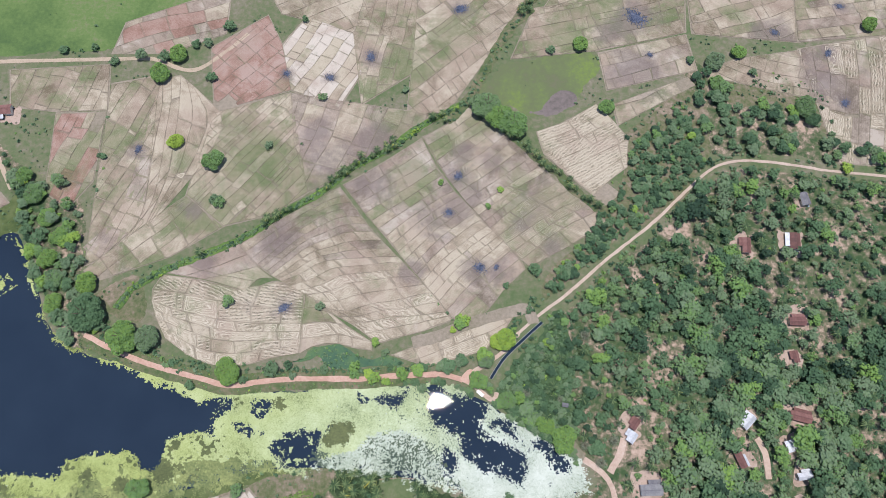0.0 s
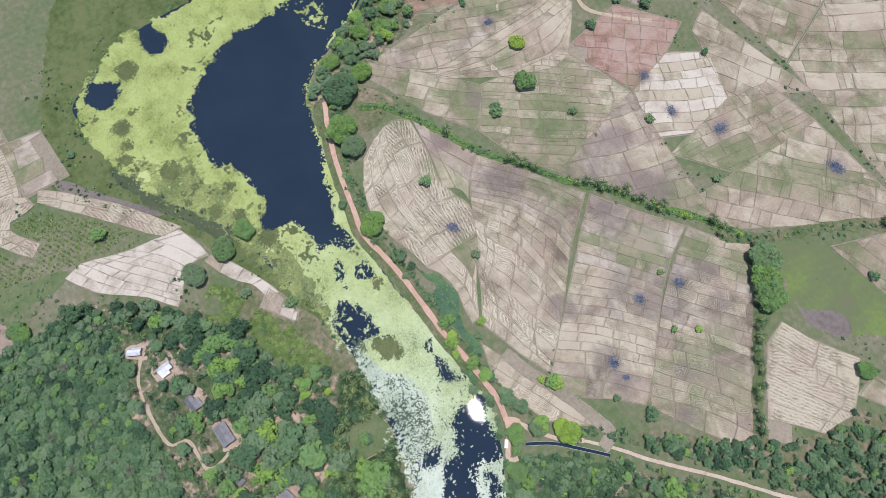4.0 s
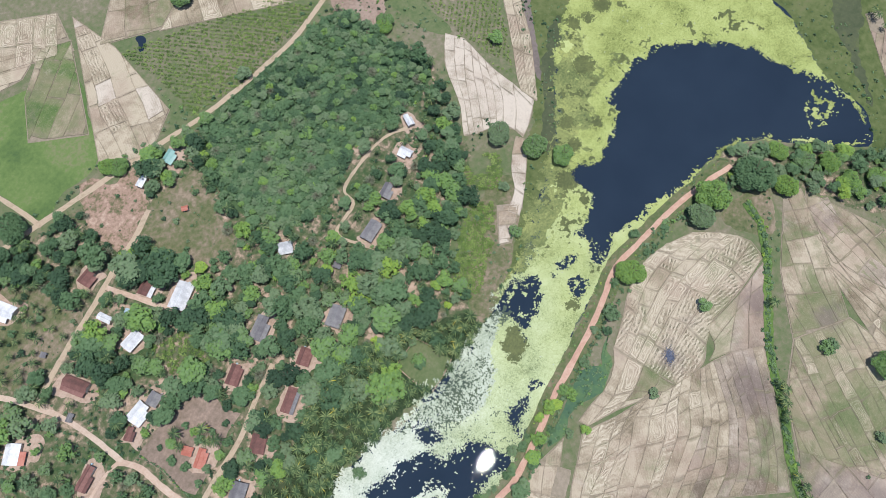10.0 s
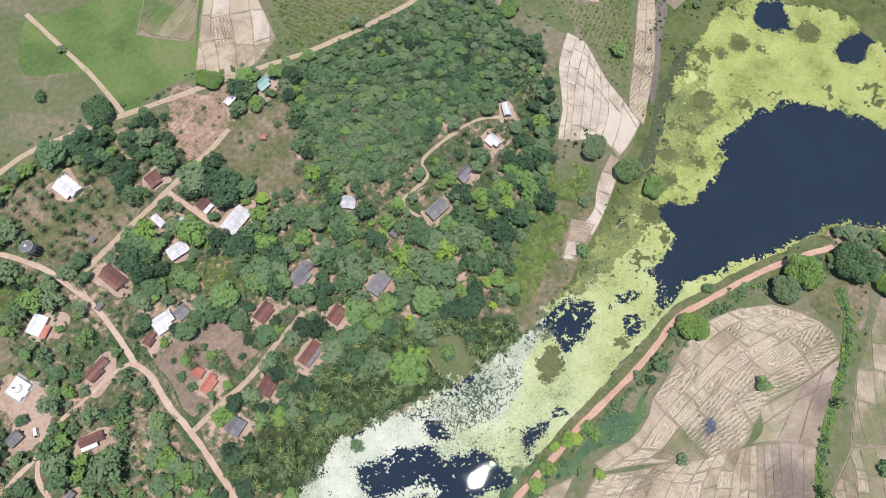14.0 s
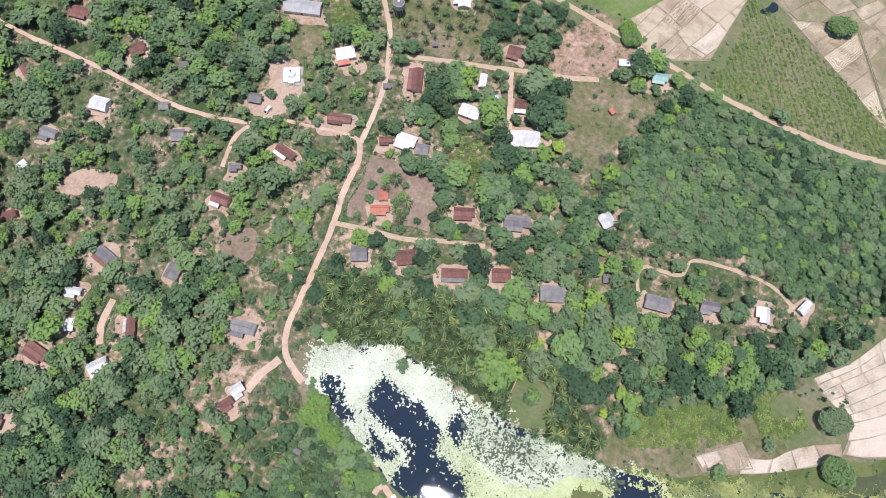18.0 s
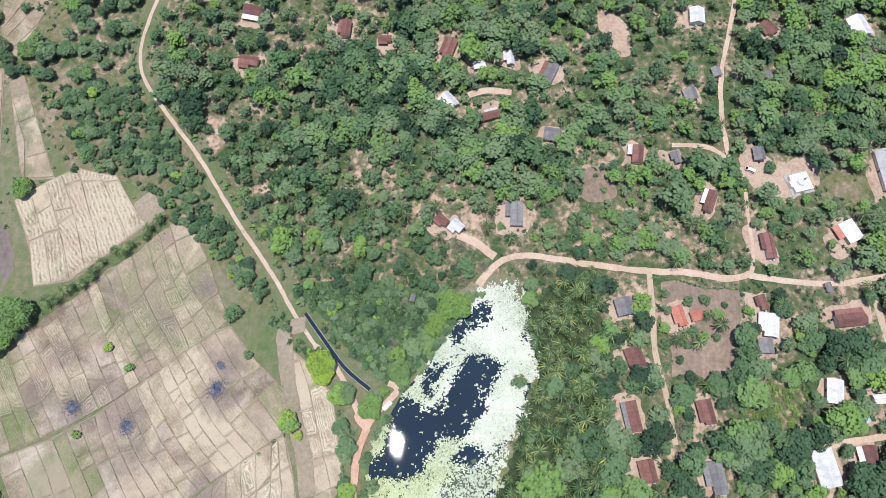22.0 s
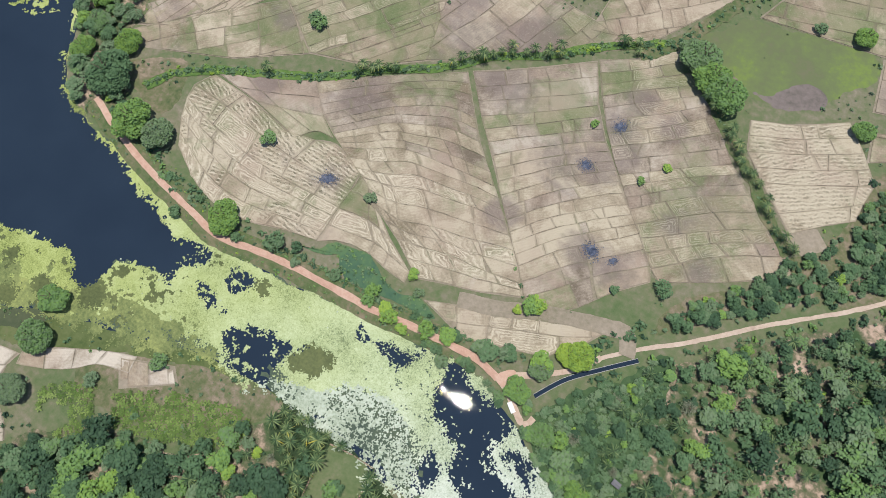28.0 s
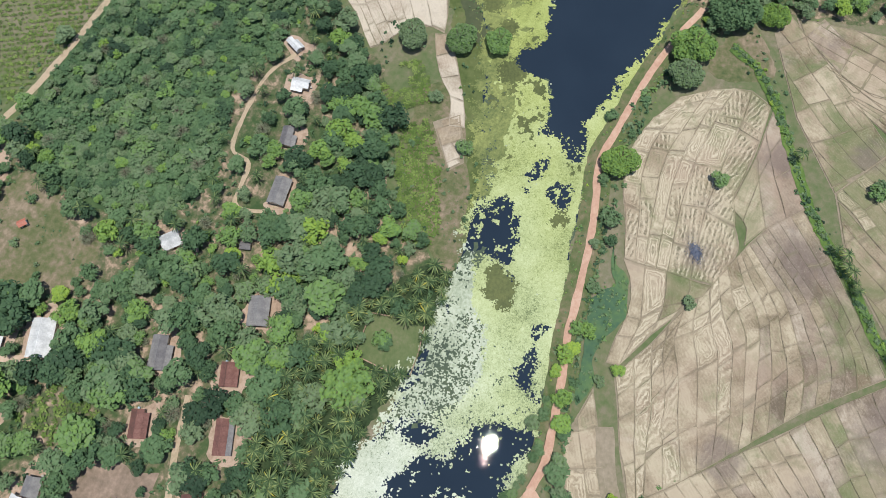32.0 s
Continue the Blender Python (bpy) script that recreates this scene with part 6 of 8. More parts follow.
def plant_woods():
    X, Y, rng = scatter(WOODS, 5.9, 3)
    grove = signed(GROVE, X, Y) > 0
    lot = inside(WOODLOT, X, Y)
    thick = lattice(X, Y, 38, 21) + 0.5 * lattice(X, Y, 14, 22)
    R = (2.25 + 4.3 * rng.rand(*X.shape) ** 1.4) * (1 + 0.25 * thick)
    R = np.where(rng.rand(*X.shape) < 0.10, R * 1.35, R)
    small = lot | inside(SCRUB_LOT, X, Y)
    young = (X > 60) & (X < 135) & (Y > -5 + 0.25 * (X - 60))
    R = np.where(young, 0.76 * R, R)
    R = np.where(small, rng.uniform(1.5, 3.0, X.shape), R)
    tint = np.clip(np.where(X < 95, 0.29, 0.55 - 0.18 * np.clip((Y - 10) / 50, 0, 1)) + 0.21 * rng.normal(size=X.shape) + 0.14 * lattice(X, Y, 30, 23), 0.0, 0.78)
    tint = np.where(rng.rand(*X.shape) < 0.03, rng.uniform(0.74, 0.86, X.shape), tint)
    tint = np.where(rng.rand(*X.shape) < 0.13, rng.uniform(0.58, 0.7, X.shape), tint)
    tint = np.where(young, np.clip(tint + 0.06, 0, 0.7), tint)
    tint = np.where(lot, np.clip(0.44 + 0.12 * rng.normal(size=X.shape), 0.05, 0.8), tint)
    tint = np.where(grove, np.clip(tint + 0.12, 0.1, 0.74), tint)
    keep = free(X, Y, R) & ((thick > np.where(X > 95, -0.1, -0.3)) | small | (rng.rand(*X.shape) < 0.5)) & ~(grove & (rng.rand(*X.shape) < 0.68))
    spots = list(zip(X[keep], Y[keep], R[keep], tint[keep]))
    near = [s for s in spots if (s[0] - 60) ** 2 + (s[1] + 40) ** 2 < 66 ** 2][:230]
    taken = set(near)
    for s in near:
        tree(*s, rng)
    rest = [s for s in spots if s not in taken]
    X, Y, lot_rng = scatter(PASTURE_B, 7.0, 34)
    R = lot_rng.uniform(0.9, 2.6, X.shape)
    ok = free(X, Y, R, False) & (lot_rng.rand(*X.shape) < 0.6)
    wood("orchard_trees", list(zip(X[ok], Y[ok], R[ok], np.clip(0.42 + 0.2 * lot_rng.normal(size=X.shape), 0.02, 0.9)[ok])), "young orchard trees in dry grass", FAR_CROWNS, 0.3)
    X, Y, lot_rng = scatter(WOODLOT, 4.2, 31, 0.7)
    R = lot_rng.uniform(2.6, 4.6, X.shape)
    ok = free(X, Y, 0.6 * R) & (lattice(X, Y, 16, 36) + 0.5 * lattice(X, Y, 6, 37) > -0.8)
    wood("thicket_scrub", list(zip(X[ok], Y[ok], R[ok], np.clip(0.27 + 0.08 * lot_rng.normal(size=X.shape) + 0.2 * lattice(X, Y, 26, 35), 0.1, 0.72)[ok])), "low tangled green scrub filling the thicket", FAR_CROWNS, 0.05, 0.32)
    X, Y, lot_rng = scatter(WOODLOT, 4.6, 33, 0.9)
    R = 1.0 + 4.4 * lot_rng.rand(*X.shape) ** 2.0
    ok = free(X, Y, R) & (lattice(X, Y, 16, 36) + 0.5 * lattice(X, Y, 6, 37) + np.where(X > -95, -0.35, 0.0) > -0.75)
    wood("thicket_trees", list(zip(X[ok], Y[ok], R[ok], np.clip(0.31 + 0.15 * lot_rng.normal(size=X.shape) + 0.2 * lattice(X, Y, 26, 35) + np.where(X > -95, 0.06, 0.0), 0.02, 0.76)[ok])), "dense low mid green thicket trees", FAR_CROWNS, 0.25, 0.5)
    X, Y, lot_rng = scatter(SCRUB_LOT, 3.4, 38)
    R = lot_rng.uniform(1.2, 2.8, X.shape)
    ok = free(X, Y, 0.7 * R) & (lattice(X, Y, 12, 39) > -0.7)
    wood("scrub_thicket", list(zip(X[ok], Y[ok], R[ok], np.clip(0.45 + 0.13 * lot_rng.normal(size=X.shape), 0.02, 0.75)[ok])), "dense mid green scrub beside the ditch", FAR_CROWNS, 0.25, 0.7)
    east = [s for s in rest if s[0] > 95]
    wood("village_trees", [s for s in rest if s[0] <= 95], "dense mixed green village trees", CROWNS, 0.5)
    wood("hillside_trees", east, "dense mixed green trees around eastern houses", FAR_CROWNS, 0.5)
    X, Y, rng = scatter(WOODS, 3.2, 4)
    R = rng.uniform(0.8, 1.9, X.shape)
    palms = signed(GROVE, X, Y) > 0
    lot = inside(WOODLOT, X, Y) | inside(SCRUB_LOT, X, Y)
    R = np.where(lot, R * 1.15, R)
    t = np.clip(np.where(lot, 0.42, 0.31) + 0.18 * rng.normal(size=X.shape), 0.05, 0.95)
    keep = free(X, Y, R) & ((lattice(X, Y, 9, 31) + 0.5 * lattice(X, Y, 4, 32) > -0.08) | lot) & ~(palms & (rng.rand(*X.shape) < 0.8))
    wood("undergrowth", list(zip(X[keep], Y[keep], R[keep], t[keep])), "low green bushes under the village trees", SHRUBS, 0.05)
    for k, (poly, gap, lo, hi, nm) in enumerate([(NE_WOODS, 6.5, 2.6, 5.0, "roadside_trees"), (ROAD_WOODS, 3.0, 1.1, 3.3, "roadside_bushes"), (NW_WOODS, 5.0, 1.6, 4.9, "lakeside_trees"),
                                                 (SCRUB_EAST, 8.5, 1.0, 2.6, "scrub_bushes"), (SCRUB_NE, 7.5, 1.0, 2.4, "scrub_bushes"), (CORNER_WOODS, 6.0, 3.0, 5.2, "corner_trees")]):
        X, Y, rng = scatter(poly, gap, 50 + k)
        R = rng.uniform(lo, hi, X.shape)
        t = np.clip((0.5 if poly is NW_WOODS else 0.42) + 0.18 * rng.normal(size=X.shape), 0.05, 0.9)
        keep = free(X, Y, R, False) & (rng.rand(*X.shape) < (0.86 if poly is ROAD_WOODS else 0.85)) & (lattice(X, Y, 9, 58) > -0.6)
        wood(nm, list(zip(X[keep], Y[keep], R[keep], t[keep])), "mixed green trees and bushes", CROWNS if hi > 3 else SHRUBS, 0.4 if hi > 3 else 0.05)


plant_woods()


def plant_margins():
    """Low bushes in loose clusters on all ground that is neither field nor wood, water nor road."""
    area = [(-330, -250), (330, -250), (330, 330), (-330, 330)]
    X, Y, rng = scatter(area, 3.0, 91)
    side = reach(EAST_ROAD, X, Y) < 11
    k = ((lattice(X, Y, 20, 92) + 0.7 * lattice(X, Y, 7, 93) > 0.1) & (rng.rand(*X.shape) < 0.5)) | (side & (rng.rand(*X.shape) < 0.8))
    X, Y, side = X[k], Y[k], side[k]
    R = 0.4 + 1.3 * rng.rand(*X.shape) ** 2 + side * rng.uniform(0.4, 1.7, X.shape)
    ok = free(X, Y, R) & (reach(BUND_PATH, X, Y) > 3)
    for poly in list(FIELD.values()) + [WOODS, NE_WOODS, ROAD_WOODS, NW_WOODS, CROP_BANK, CROP_LAKE, CROP_FAR]:
        ok &= signed(poly, X, Y) < -1.0
    for poly in (MEADOW_EAST, MEADOW_SOUTH, MEADOW_NORTH):
        ok &= (signed(poly, X, Y) < 0) | (rng.rand(*X.shape) < 0.05)
    t = np.clip(0.48 + 0.2 * rng.normal(size=X.shape), 0.05, 0.95)
    wood("margin_bushes", list(zip(X[ok], Y[ok], R[ok], t[ok])), "low green bushes scattered on rough field margins", SHRUBS, 0.05)
    for k, poly in enumerate((MARSH_FAR, MARSH, LAKE_MARGIN, MARSH_WEST, GRASS_WEST, PASTURE, PASTURE_B, LAWN, YARD_KILN, MARSH_NORTH)):
        X, Y, rng = scatter(poly, 2.2, 97 + k)
        R = 0.3 + 0.7 * rng.rand(*X.shape) ** 3
        ok = free(X, Y, R, False) & (lattice(X, Y, 11, 98) + 0.6 * lattice(X, Y, 4, 99) + 0.4 * rng.normal(size=X.shape) > (0.95 if poly in (MARSH_FAR, MARSH, LAKE_MARGIN, MARSH_WEST, MARSH_NORTH) else 0.5))
        for f_ in FIELD.values():
            ok &= signed(f_, X, Y) < -0.5
        wood("marsh_tussocks", list(zip(X[ok], Y[ok], R[ok], np.clip(rng.normal(0.5, 0.12, X.shape), 0.2, 0.8)[ok])), "tufts of rank grass and low bushes in the marsh", SHRUBS, 0.05)
    X, Y, rng = scatter(REED_BED, 1.5, 95)
    R = rng.uniform(0.4, 1.2, X.shape)
    k = (lattice(X, Y, 9, 96) > 0.25) & (rng.rand(*X.shape) < 0.6)
    wood("reed_tussocks", list(zip(X[k], Y[k], R[k], np.clip(rng.normal(0.58, 0.12, X.shape), 0.1, 0.8)[k])), "green reeds and bushes in a wet hollow", SHRUBS, 0.1)


GARDEN_HEDGE = [(89.7, -80.5), (89.5, -91.4), (87.2, -104.6), (88.4, -118.2)]
GARDEN_TREES = [(-21.4, -26.5), (82.5, -85.8), (75, -86.4), (80.2, -96), (81.4, -103.1), (80, -112.1), (75.1, -108.6), (66.8, -97.7), (53.7, -92), (66.9, -85.3), (64.8, -108), (60, -94.9), (64.5, -102), (56, -117.8), (64.3, -120.2)]

plant_margins()


def clearing_bushes():
    """Loose bushes and young trees in the open clearings of the village."""
    for k, (poly, gap, share) in enumerate(((PASTURE, 4.2, 0.4), (YARD_KILN, 4.4, 0.3), (PASTURE_B, 4.6, 0.4), (YARD_EAST, 4.0, 0.15), (YARD_MID, 4.0, 0.2), (GRASS_WEST, 4.6, 0.3), (SCRUB_EAST, 4.0, 0.4), (LAWN, 4.5, 0.15))):
        X, Y, rng = scatter(poly, gap, 170 + k, 0.6)
        R = 0.6 + 1.9 * rng.rand(*X.shape) ** 2
        ok = free(X, Y, R, False) & (rng.rand(*X.shape) < share) & (lattice(X, Y, 10, 171) > -0.3)
        wood("clearing_bushes", list(zip(X[ok], Y[ok], R[ok], np.clip(rng.normal(0.45, 0.16, X.shape), 0.05, 0.8)[ok])), "loose green bushes in a worn clearing", FAR_CROWNS, 0.15)


clearing_bushes()
bare_x, bare_y, bare_rng = scatter(WOODS, 21, 140)
bare_ok = free(bare_x, bare_y, np.full(bare_x.shape, 2.5))
for x, y in list(zip(bare_x[bare_ok], bare_y[bare_ok]))[:90]:
    tree(x, y, bare_rng.uniform(2.2, 4.2), 0.5, bare_rng, 'bare')
spot_rng = np.random.RandomState(77)
for x, y in GARDEN_TREES:
    tree(x, y, spot_rng.uniform(1.6, 3.2), spot_rng.choice([0.25, 0.4, 0.5, 0.62]), spot_rng)
for x, y, r, tint in [s for part_list in TREE_LISTS for s in part_list]:
    tree(x, y, r, (0.72 if tint > 0.28 else 0.35) if 5 < r and tint < 0.72 else min(max(tint, 0.78), tint + (0.17 if r > 3.5 else 0.05)), spot_rng, 'big' if r > 5 else 'crown' if r > 1.6 else 'shrub')


# ---- palms
def palm_arrays(seed, fronds=21, length=3.8, m=9):
    """The head of a coconut palm: separate drooping fronds, folded along the rib, with toothed edges."""
    rng = np.random.RandomState(seed)
    verts, quads, tint = [], [], []
    for i in range(fronds):
        a = 6.2832 * i / fronds + rng.uniform(-0.14, 0.14)
        lift, long_ = rng.uniform(0.05, 0.75), length * rng.uniform(0.8, 1.1)
        d, s = np.array([math.cos(a), math.sin(a)]), np.array([-math.sin(a), math.cos(a)])
        shade = rng.uniform(0.25, 0.86) if rng.rand() > 0.04 else 0.95
        rib = [np.array([d[0] * long_ * u, d[1] * long_ * u, long_ * (lift * u - 0.95 * u * u * (0.6 + 0.45 * lift))]) for u in np.linspace(0.03, 1, m)]
        for side in (-1, 1):
            n0 = len(verts)
            for k, p in enumerate(rib):
                w = (0.05 + 0.2 * math.sin(math.pi * (0.12 + 0.83 * k / (m - 1)))) * (1.15 if k % 2 else 0.8)
                verts += [tuple(p), (p[0] + s[0] * side * w + d[0] * 0.35, p[1] + s[1] * side * w + d[1] * 0.35, p[2] - 0.3 * w)]
                # tint rises from heart to tip and is lower along the outer edge
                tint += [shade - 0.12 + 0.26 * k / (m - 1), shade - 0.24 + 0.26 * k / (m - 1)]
            quads += [(n0 + 2 * k, n0 + 2 * k + 2, n0 + 2 * k + 3, n0 + 2 * k + 1) for k in range(m - 1)]
    return np.array(verts, np.float32), np.array(quads, np.int32), np.array(tint)


PALM_ARRAYS = [palm_arrays(s) for s in (1, 2, 3, 4)]
PALM_FAR = [palm_arrays(s, 16, 3.8, 5) for s in (5, 6, 7, 8)]
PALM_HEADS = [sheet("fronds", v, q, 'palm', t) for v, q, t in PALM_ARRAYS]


def palm_trunk(seed):
    rng = np.random.RandomState(seed)
    parts, x = [], 0.0
    lean = rng.uniform(0.05, 0.22)
    for k in range(5):
        r0, r1 = 0.2 - 0.02 * k, 0.18 - 0.02 * k
        parts.append(tube(lean * k, 0, 1.4 * k, 1.4 * (k + 1), r0, r1, 7, k in (0, 4), dx=lean))
    v, f = joined(*parts)
    me = bpy.data.meshes.new("trunk")
    me.from_pydata(v, [], f)
    me.materials.append(M['trunk'])
    return me, 5 * lean


PALM_TRUNKS = [palm_trunk(s) for s in (1, 2, 3)]


def palm(x, y, size, rng):
    root = empty("coconut_palm", pose(x, y, 0, 0, 0, rng.uniform(0, 360)))
    tagged(root, "coconut palm with arching green fronds and grey trunk", "palm", "coconut palms")
    me, dx = PALM_TRUNKS[rng.randint(3)]
    t = new("trunk", me)
    t.parent, t.scale = root, (1, 1, size)
    h = new("fronds", PALM_HEADS[rng.randint(4)])
    h.parent, h.location, h.scale = root, (dx, 0, 7.0 * size), (size, size, size)
    h.rotation_euler = (0, 0, rng.uniform(0, 6.28))


def palm_stand(spots, rng):
    """Palms that stand far off, in one piece."""
    vs, qs, ts, n0 = [], [], [], 0
    for x, y, size in spots:
        v, q, t = PALM_FAR[rng.randint(4)]
        a = rng.uniform(0, 6.283)
        c, s = math.cos(a), math.sin(a)
        vs.append(np.stack([x + size * (v[:, 0] * c - v[:, 1] * s), y + size * (v[:, 0] * s + v[:, 1] * c), 7.0 * size + size * v[:, 2]], 1))
        qs.append(q + n0)
        ts.append(t)
        n0 += len(v)
        tv, tf = tube(x, y, 0, 7.0 * size, 0.2, 0.12, 5, False)
        vs.append(np.array(tv, np.float32))
        qs.append(np.array(tf, np.int32) + n0)
        ts.append(np.full(len(tv), 0.2))
        n0 += len(tv)
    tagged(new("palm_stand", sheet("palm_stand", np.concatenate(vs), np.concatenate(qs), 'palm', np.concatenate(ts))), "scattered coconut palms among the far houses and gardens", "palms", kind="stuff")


def plant_palms():
    far = []
    X, Y, rng = scatter(GROVE, 4.5, 9, 0.4)
    ok = free(X, Y, np.full(X.shape, 2.5))
    for i, (x, y) in enumerate(sorted(zip(X[ok], Y[ok]), key=lambda q: math.hypot(q[0] + 10, q[1] + 25))):
        size = rng.uniform(0.55, 1.02)
        if i < 215:
            palm(x, y, size, rng)
        else:
            far.append((x, y, size))
    X, Y, rng = scatter(WOODS, 15.5, 10, 0.48)
    ok = free(X, Y, np.full(X.shape, 2.0)) & (signed(GROVE, X, Y) < 0) & ~inside(WOODLOT, X, Y)
    for x, y in list(zip(X[ok], Y[ok])):
        far.append((x, y, rng.uniform(0.6, 0.95)))
    X, Y, rng = scatter(PASTURE_B, 7.5, 11)
    ok = free(X, Y, np.full(X.shape, 2.0), False)
    for x, y in list(zip(X[ok], Y[ok])):
        far.append((x, y, rng.uniform(0.5, 0.8)))
    palm_stand(far, rng)
    for x, y, size in ((61.8, -90.7, 0.95), (61.5, -99.3, 0.9), (69.7, -109.5, 0.95), (65.4, -93.2, 0.8), (74.2, -104, 0.7)):
        palm(x, y, size, rng)
    for line, gap, least in ((PALM_HEDGE[4:], 3.4, -0.15), (PALM_HEDGE[:5], 9.0, 0.2), (PALM_DYKE, 3.8, -0.7), (PALM_HEDGE_E, 12.0, -0.25), (HEDGE_NE, 5.0, -0.25), (PALM_ROW, 5.5, -0.25)):
        for x, y in spline(line, gap):
            if lattice(np.array(x), np.array(y), 16, 61) > least:
                palm(x + rng.normal() * 1.2, y + rng.normal() * 1.2, rng.uniform(0.55, 0.85), rng)


plant_palms()


def hedges():
    rng = np.random.RandomState(4)
    spots = []
    for line, gap, r, wide in ((PALM_HEDGE, 0.6, 1.15, 1.8), (PALM_HEDGE_E, 1.6, 1.5, 2.4), (PALM_DYKE, 1.6, 1.1, 1.8), (HEDGE_NE, 0.5, 1.7, 2.6), (BUND_TREES, 3.0, 2.6, 4), (EAST_HEDGE, 2.4, 1.7, 2.5), (OUTER_HEDGE, 6.0, 1.9, 1.0),
                               (BUND_HEDGE, 1.5, 1.6, 3.6), (GARDEN_HEDGE, 0.5, 0.8, 0.4)):
        for x, y in spline(line, gap):
            if rng.rand() < 0.8:
                spots.append((x + rng.normal() * wide * 0.5, y + rng.normal() * wide * 0.5, r * rng.uniform(0.6, 1.3), np.clip(rng.normal(0.6 if line is PALM_HEDGE else 0.48, 0.2), 0.1, 0.95)))
    p = spline(HILL_PATH, 1.0)
    t = np.gradient(p, axis=0)
    nrm = np.stack([t[:, 1], -t[:, 0]], 1) / np.linalg.norm(t, axis=1)[:, None]
    for q, d in zip(p, nrm):
        for side in (-2.6, 2.6):
            spots.append((q[0] + d[0] * side, q[1] + d[1] * side, rng.uniform(0.7, 1.0), 0.36))
    wood("hedgerow", spots, "bright green bushy hedgerows along bunds and ditches", SHRUBS, 0.05)
    rng = np.random.RandomState(47)
    spots = []
    for line, gap in ((PALM_HEDGE, 1.7), (HEDGE_NE, 3.0)):
        for x, y in spline(line, gap):
            if lattice(np.array(x), np.array(y), 7, 63) > -0.35:
                spots.append((x + 0.8 * rng.normal(), y + 0.8 * rng.normal(), rng.uniform(0.7, 1.9), np.clip(0.52 + 0.2 * rng.normal(), 0.1, 0.9)))
    wood("hedge_bushes", spots, "uneven green bushes along the ditch bank", FAR_CROWNS, 0.15)


hedges()


def bank_bushes():
    """Round bushes shoulder to shoulder along the pond's bank, and rank grass on the bund."""
    rng = np.random.RandomState(8)
    spots, tufts = [], []
    for x, y in spline(POND_BANK, 1.7):
        for _ in range(2):
            spots.append((x + rng.normal() * 2.6, y + rng.normal() * 2.6, rng.uniform(1.7, 3.1), rng.choice([0.3, 0.42, 0.5, 0.6, 0.62, 0.72])))
    S = np.array(spots)
    ok = free(S[:, 0], S[:, 1], 0.5 * S[:, 2])
    wood("bank_bushes", [s for s, k in zip(spots, ok) if k], "round green and olive bushes crowding the pond bank", CROWNS, 0.15)
    for x, y in spline(BUND_PATH[:12], 0.6):
        for _ in range(3):
            tufts.append((x + rng.normal() * 3.6, y + rng.normal() * 3.6, rng.uniform(0.3, 0.85), np.clip(rng.normal(0.5, 0.18), 0.05, 0.9)))
    S = np.array(tufts)
    ok = free(S[:, 0], S[:, 1], S[:, 2])
    wood("bund_tufts", [s for s, k in zip(tufts, ok) if k], "rank grass and small bushes on the bund slopes", SHRUBS, 0.4)


bank_bushes()


def grove_lawn_wall():
    """Low red-earth wall round three sides of the lawn in the palm grove, and the one tree on it."""
    wall = empty("garden_wall", pose(0, 0, 0))
    tagged(wall, "low reddish earth wall around a small lawn", "wall", kind="structure")
    ring = GROVE_LAWN[2:] + GROVE_LAWN[:3]
    for (x0, y0), (x1, y1) in list(zip(ring, ring[1:]))[:6]:
        long_, turn = math.hypot(x1 - x0, y1 - y0), math.degrees(math.atan2(y1 - y0, x1 - x0))
        v, f = joined(box(0, long_ * 0.93, -0.16, 0.16, 0, 0.8), box(-0.05, long_ * 0.93 + 0.05, -0.22, 0.22, 0.8, 0.9))
        put_mesh("wall_run", v, f, 'clay', wall).matrix_local = pose(x0, y0, 0.05, 0, 0, turn)
    tree(-22.6, -28.3, 3.9, 0.72, np.random.RandomState(8))


grove_lawn_wall()


def crops(name, poly, row, gap, turn, size, label, seed):
    """Planted rows of leafy plants."""
    rng = np.random.RandomState(seed)
    p = np.array(poly, float)
    c, s = math.cos(radians(turn)), math.sin(radians(turn))
    m = p.mean(0)
    R = np.abs(p - m).max() * 1.5
    U, V = np.meshgrid(np.arange(-R, R, row), np.arange(-R, R, gap), indexing="ij")
    U, V = U + rng.normal(size=U.shape) * 0.12 * row, V + rng.normal(size=V.shape) * 0.3 * gap
    X, Y = m[0] + U * c - V * s, m[1] + U * s + V * c
    k = inside(poly, X, Y) & (lattice(X, Y, 12, seed) > -0.75)
    X, Y = X[k], Y[k]
    verts, tris, tint = [], [], []
    for x, y in zip(X, Y):
        t, sc = rng.uniform(0, 1), size * rng.uniform(0.6, 1.25)
        for i in range(5):
            a = 1.2566 * i + rng.uniform(-0.4, 0.4)
            n0 = len(verts)
            ca, sa = math.cos(a), math.sin(a)
            verts += [(x, y, 0.25 * sc), (x + sc * (0.6 * ca - 0.25 * sa), y + sc * (0.6 * sa + 0.25 * ca), 0.7 * sc), (x + sc * ca, y + sc * sa, 0.35 * sc), (x + sc * (0.6 * ca + 0.25 * sa), y + sc * (0.6 * sa - 0.25 * ca), 0.7 * sc)]
            tris.append((n0, n0 + 1, n0 + 2, n0 + 3))
            tint += [t] * 4
    me = sheet(name, verts, tris, 'crop', tint)
    tagged(new(name, me), label, "crops", kind="stuff")


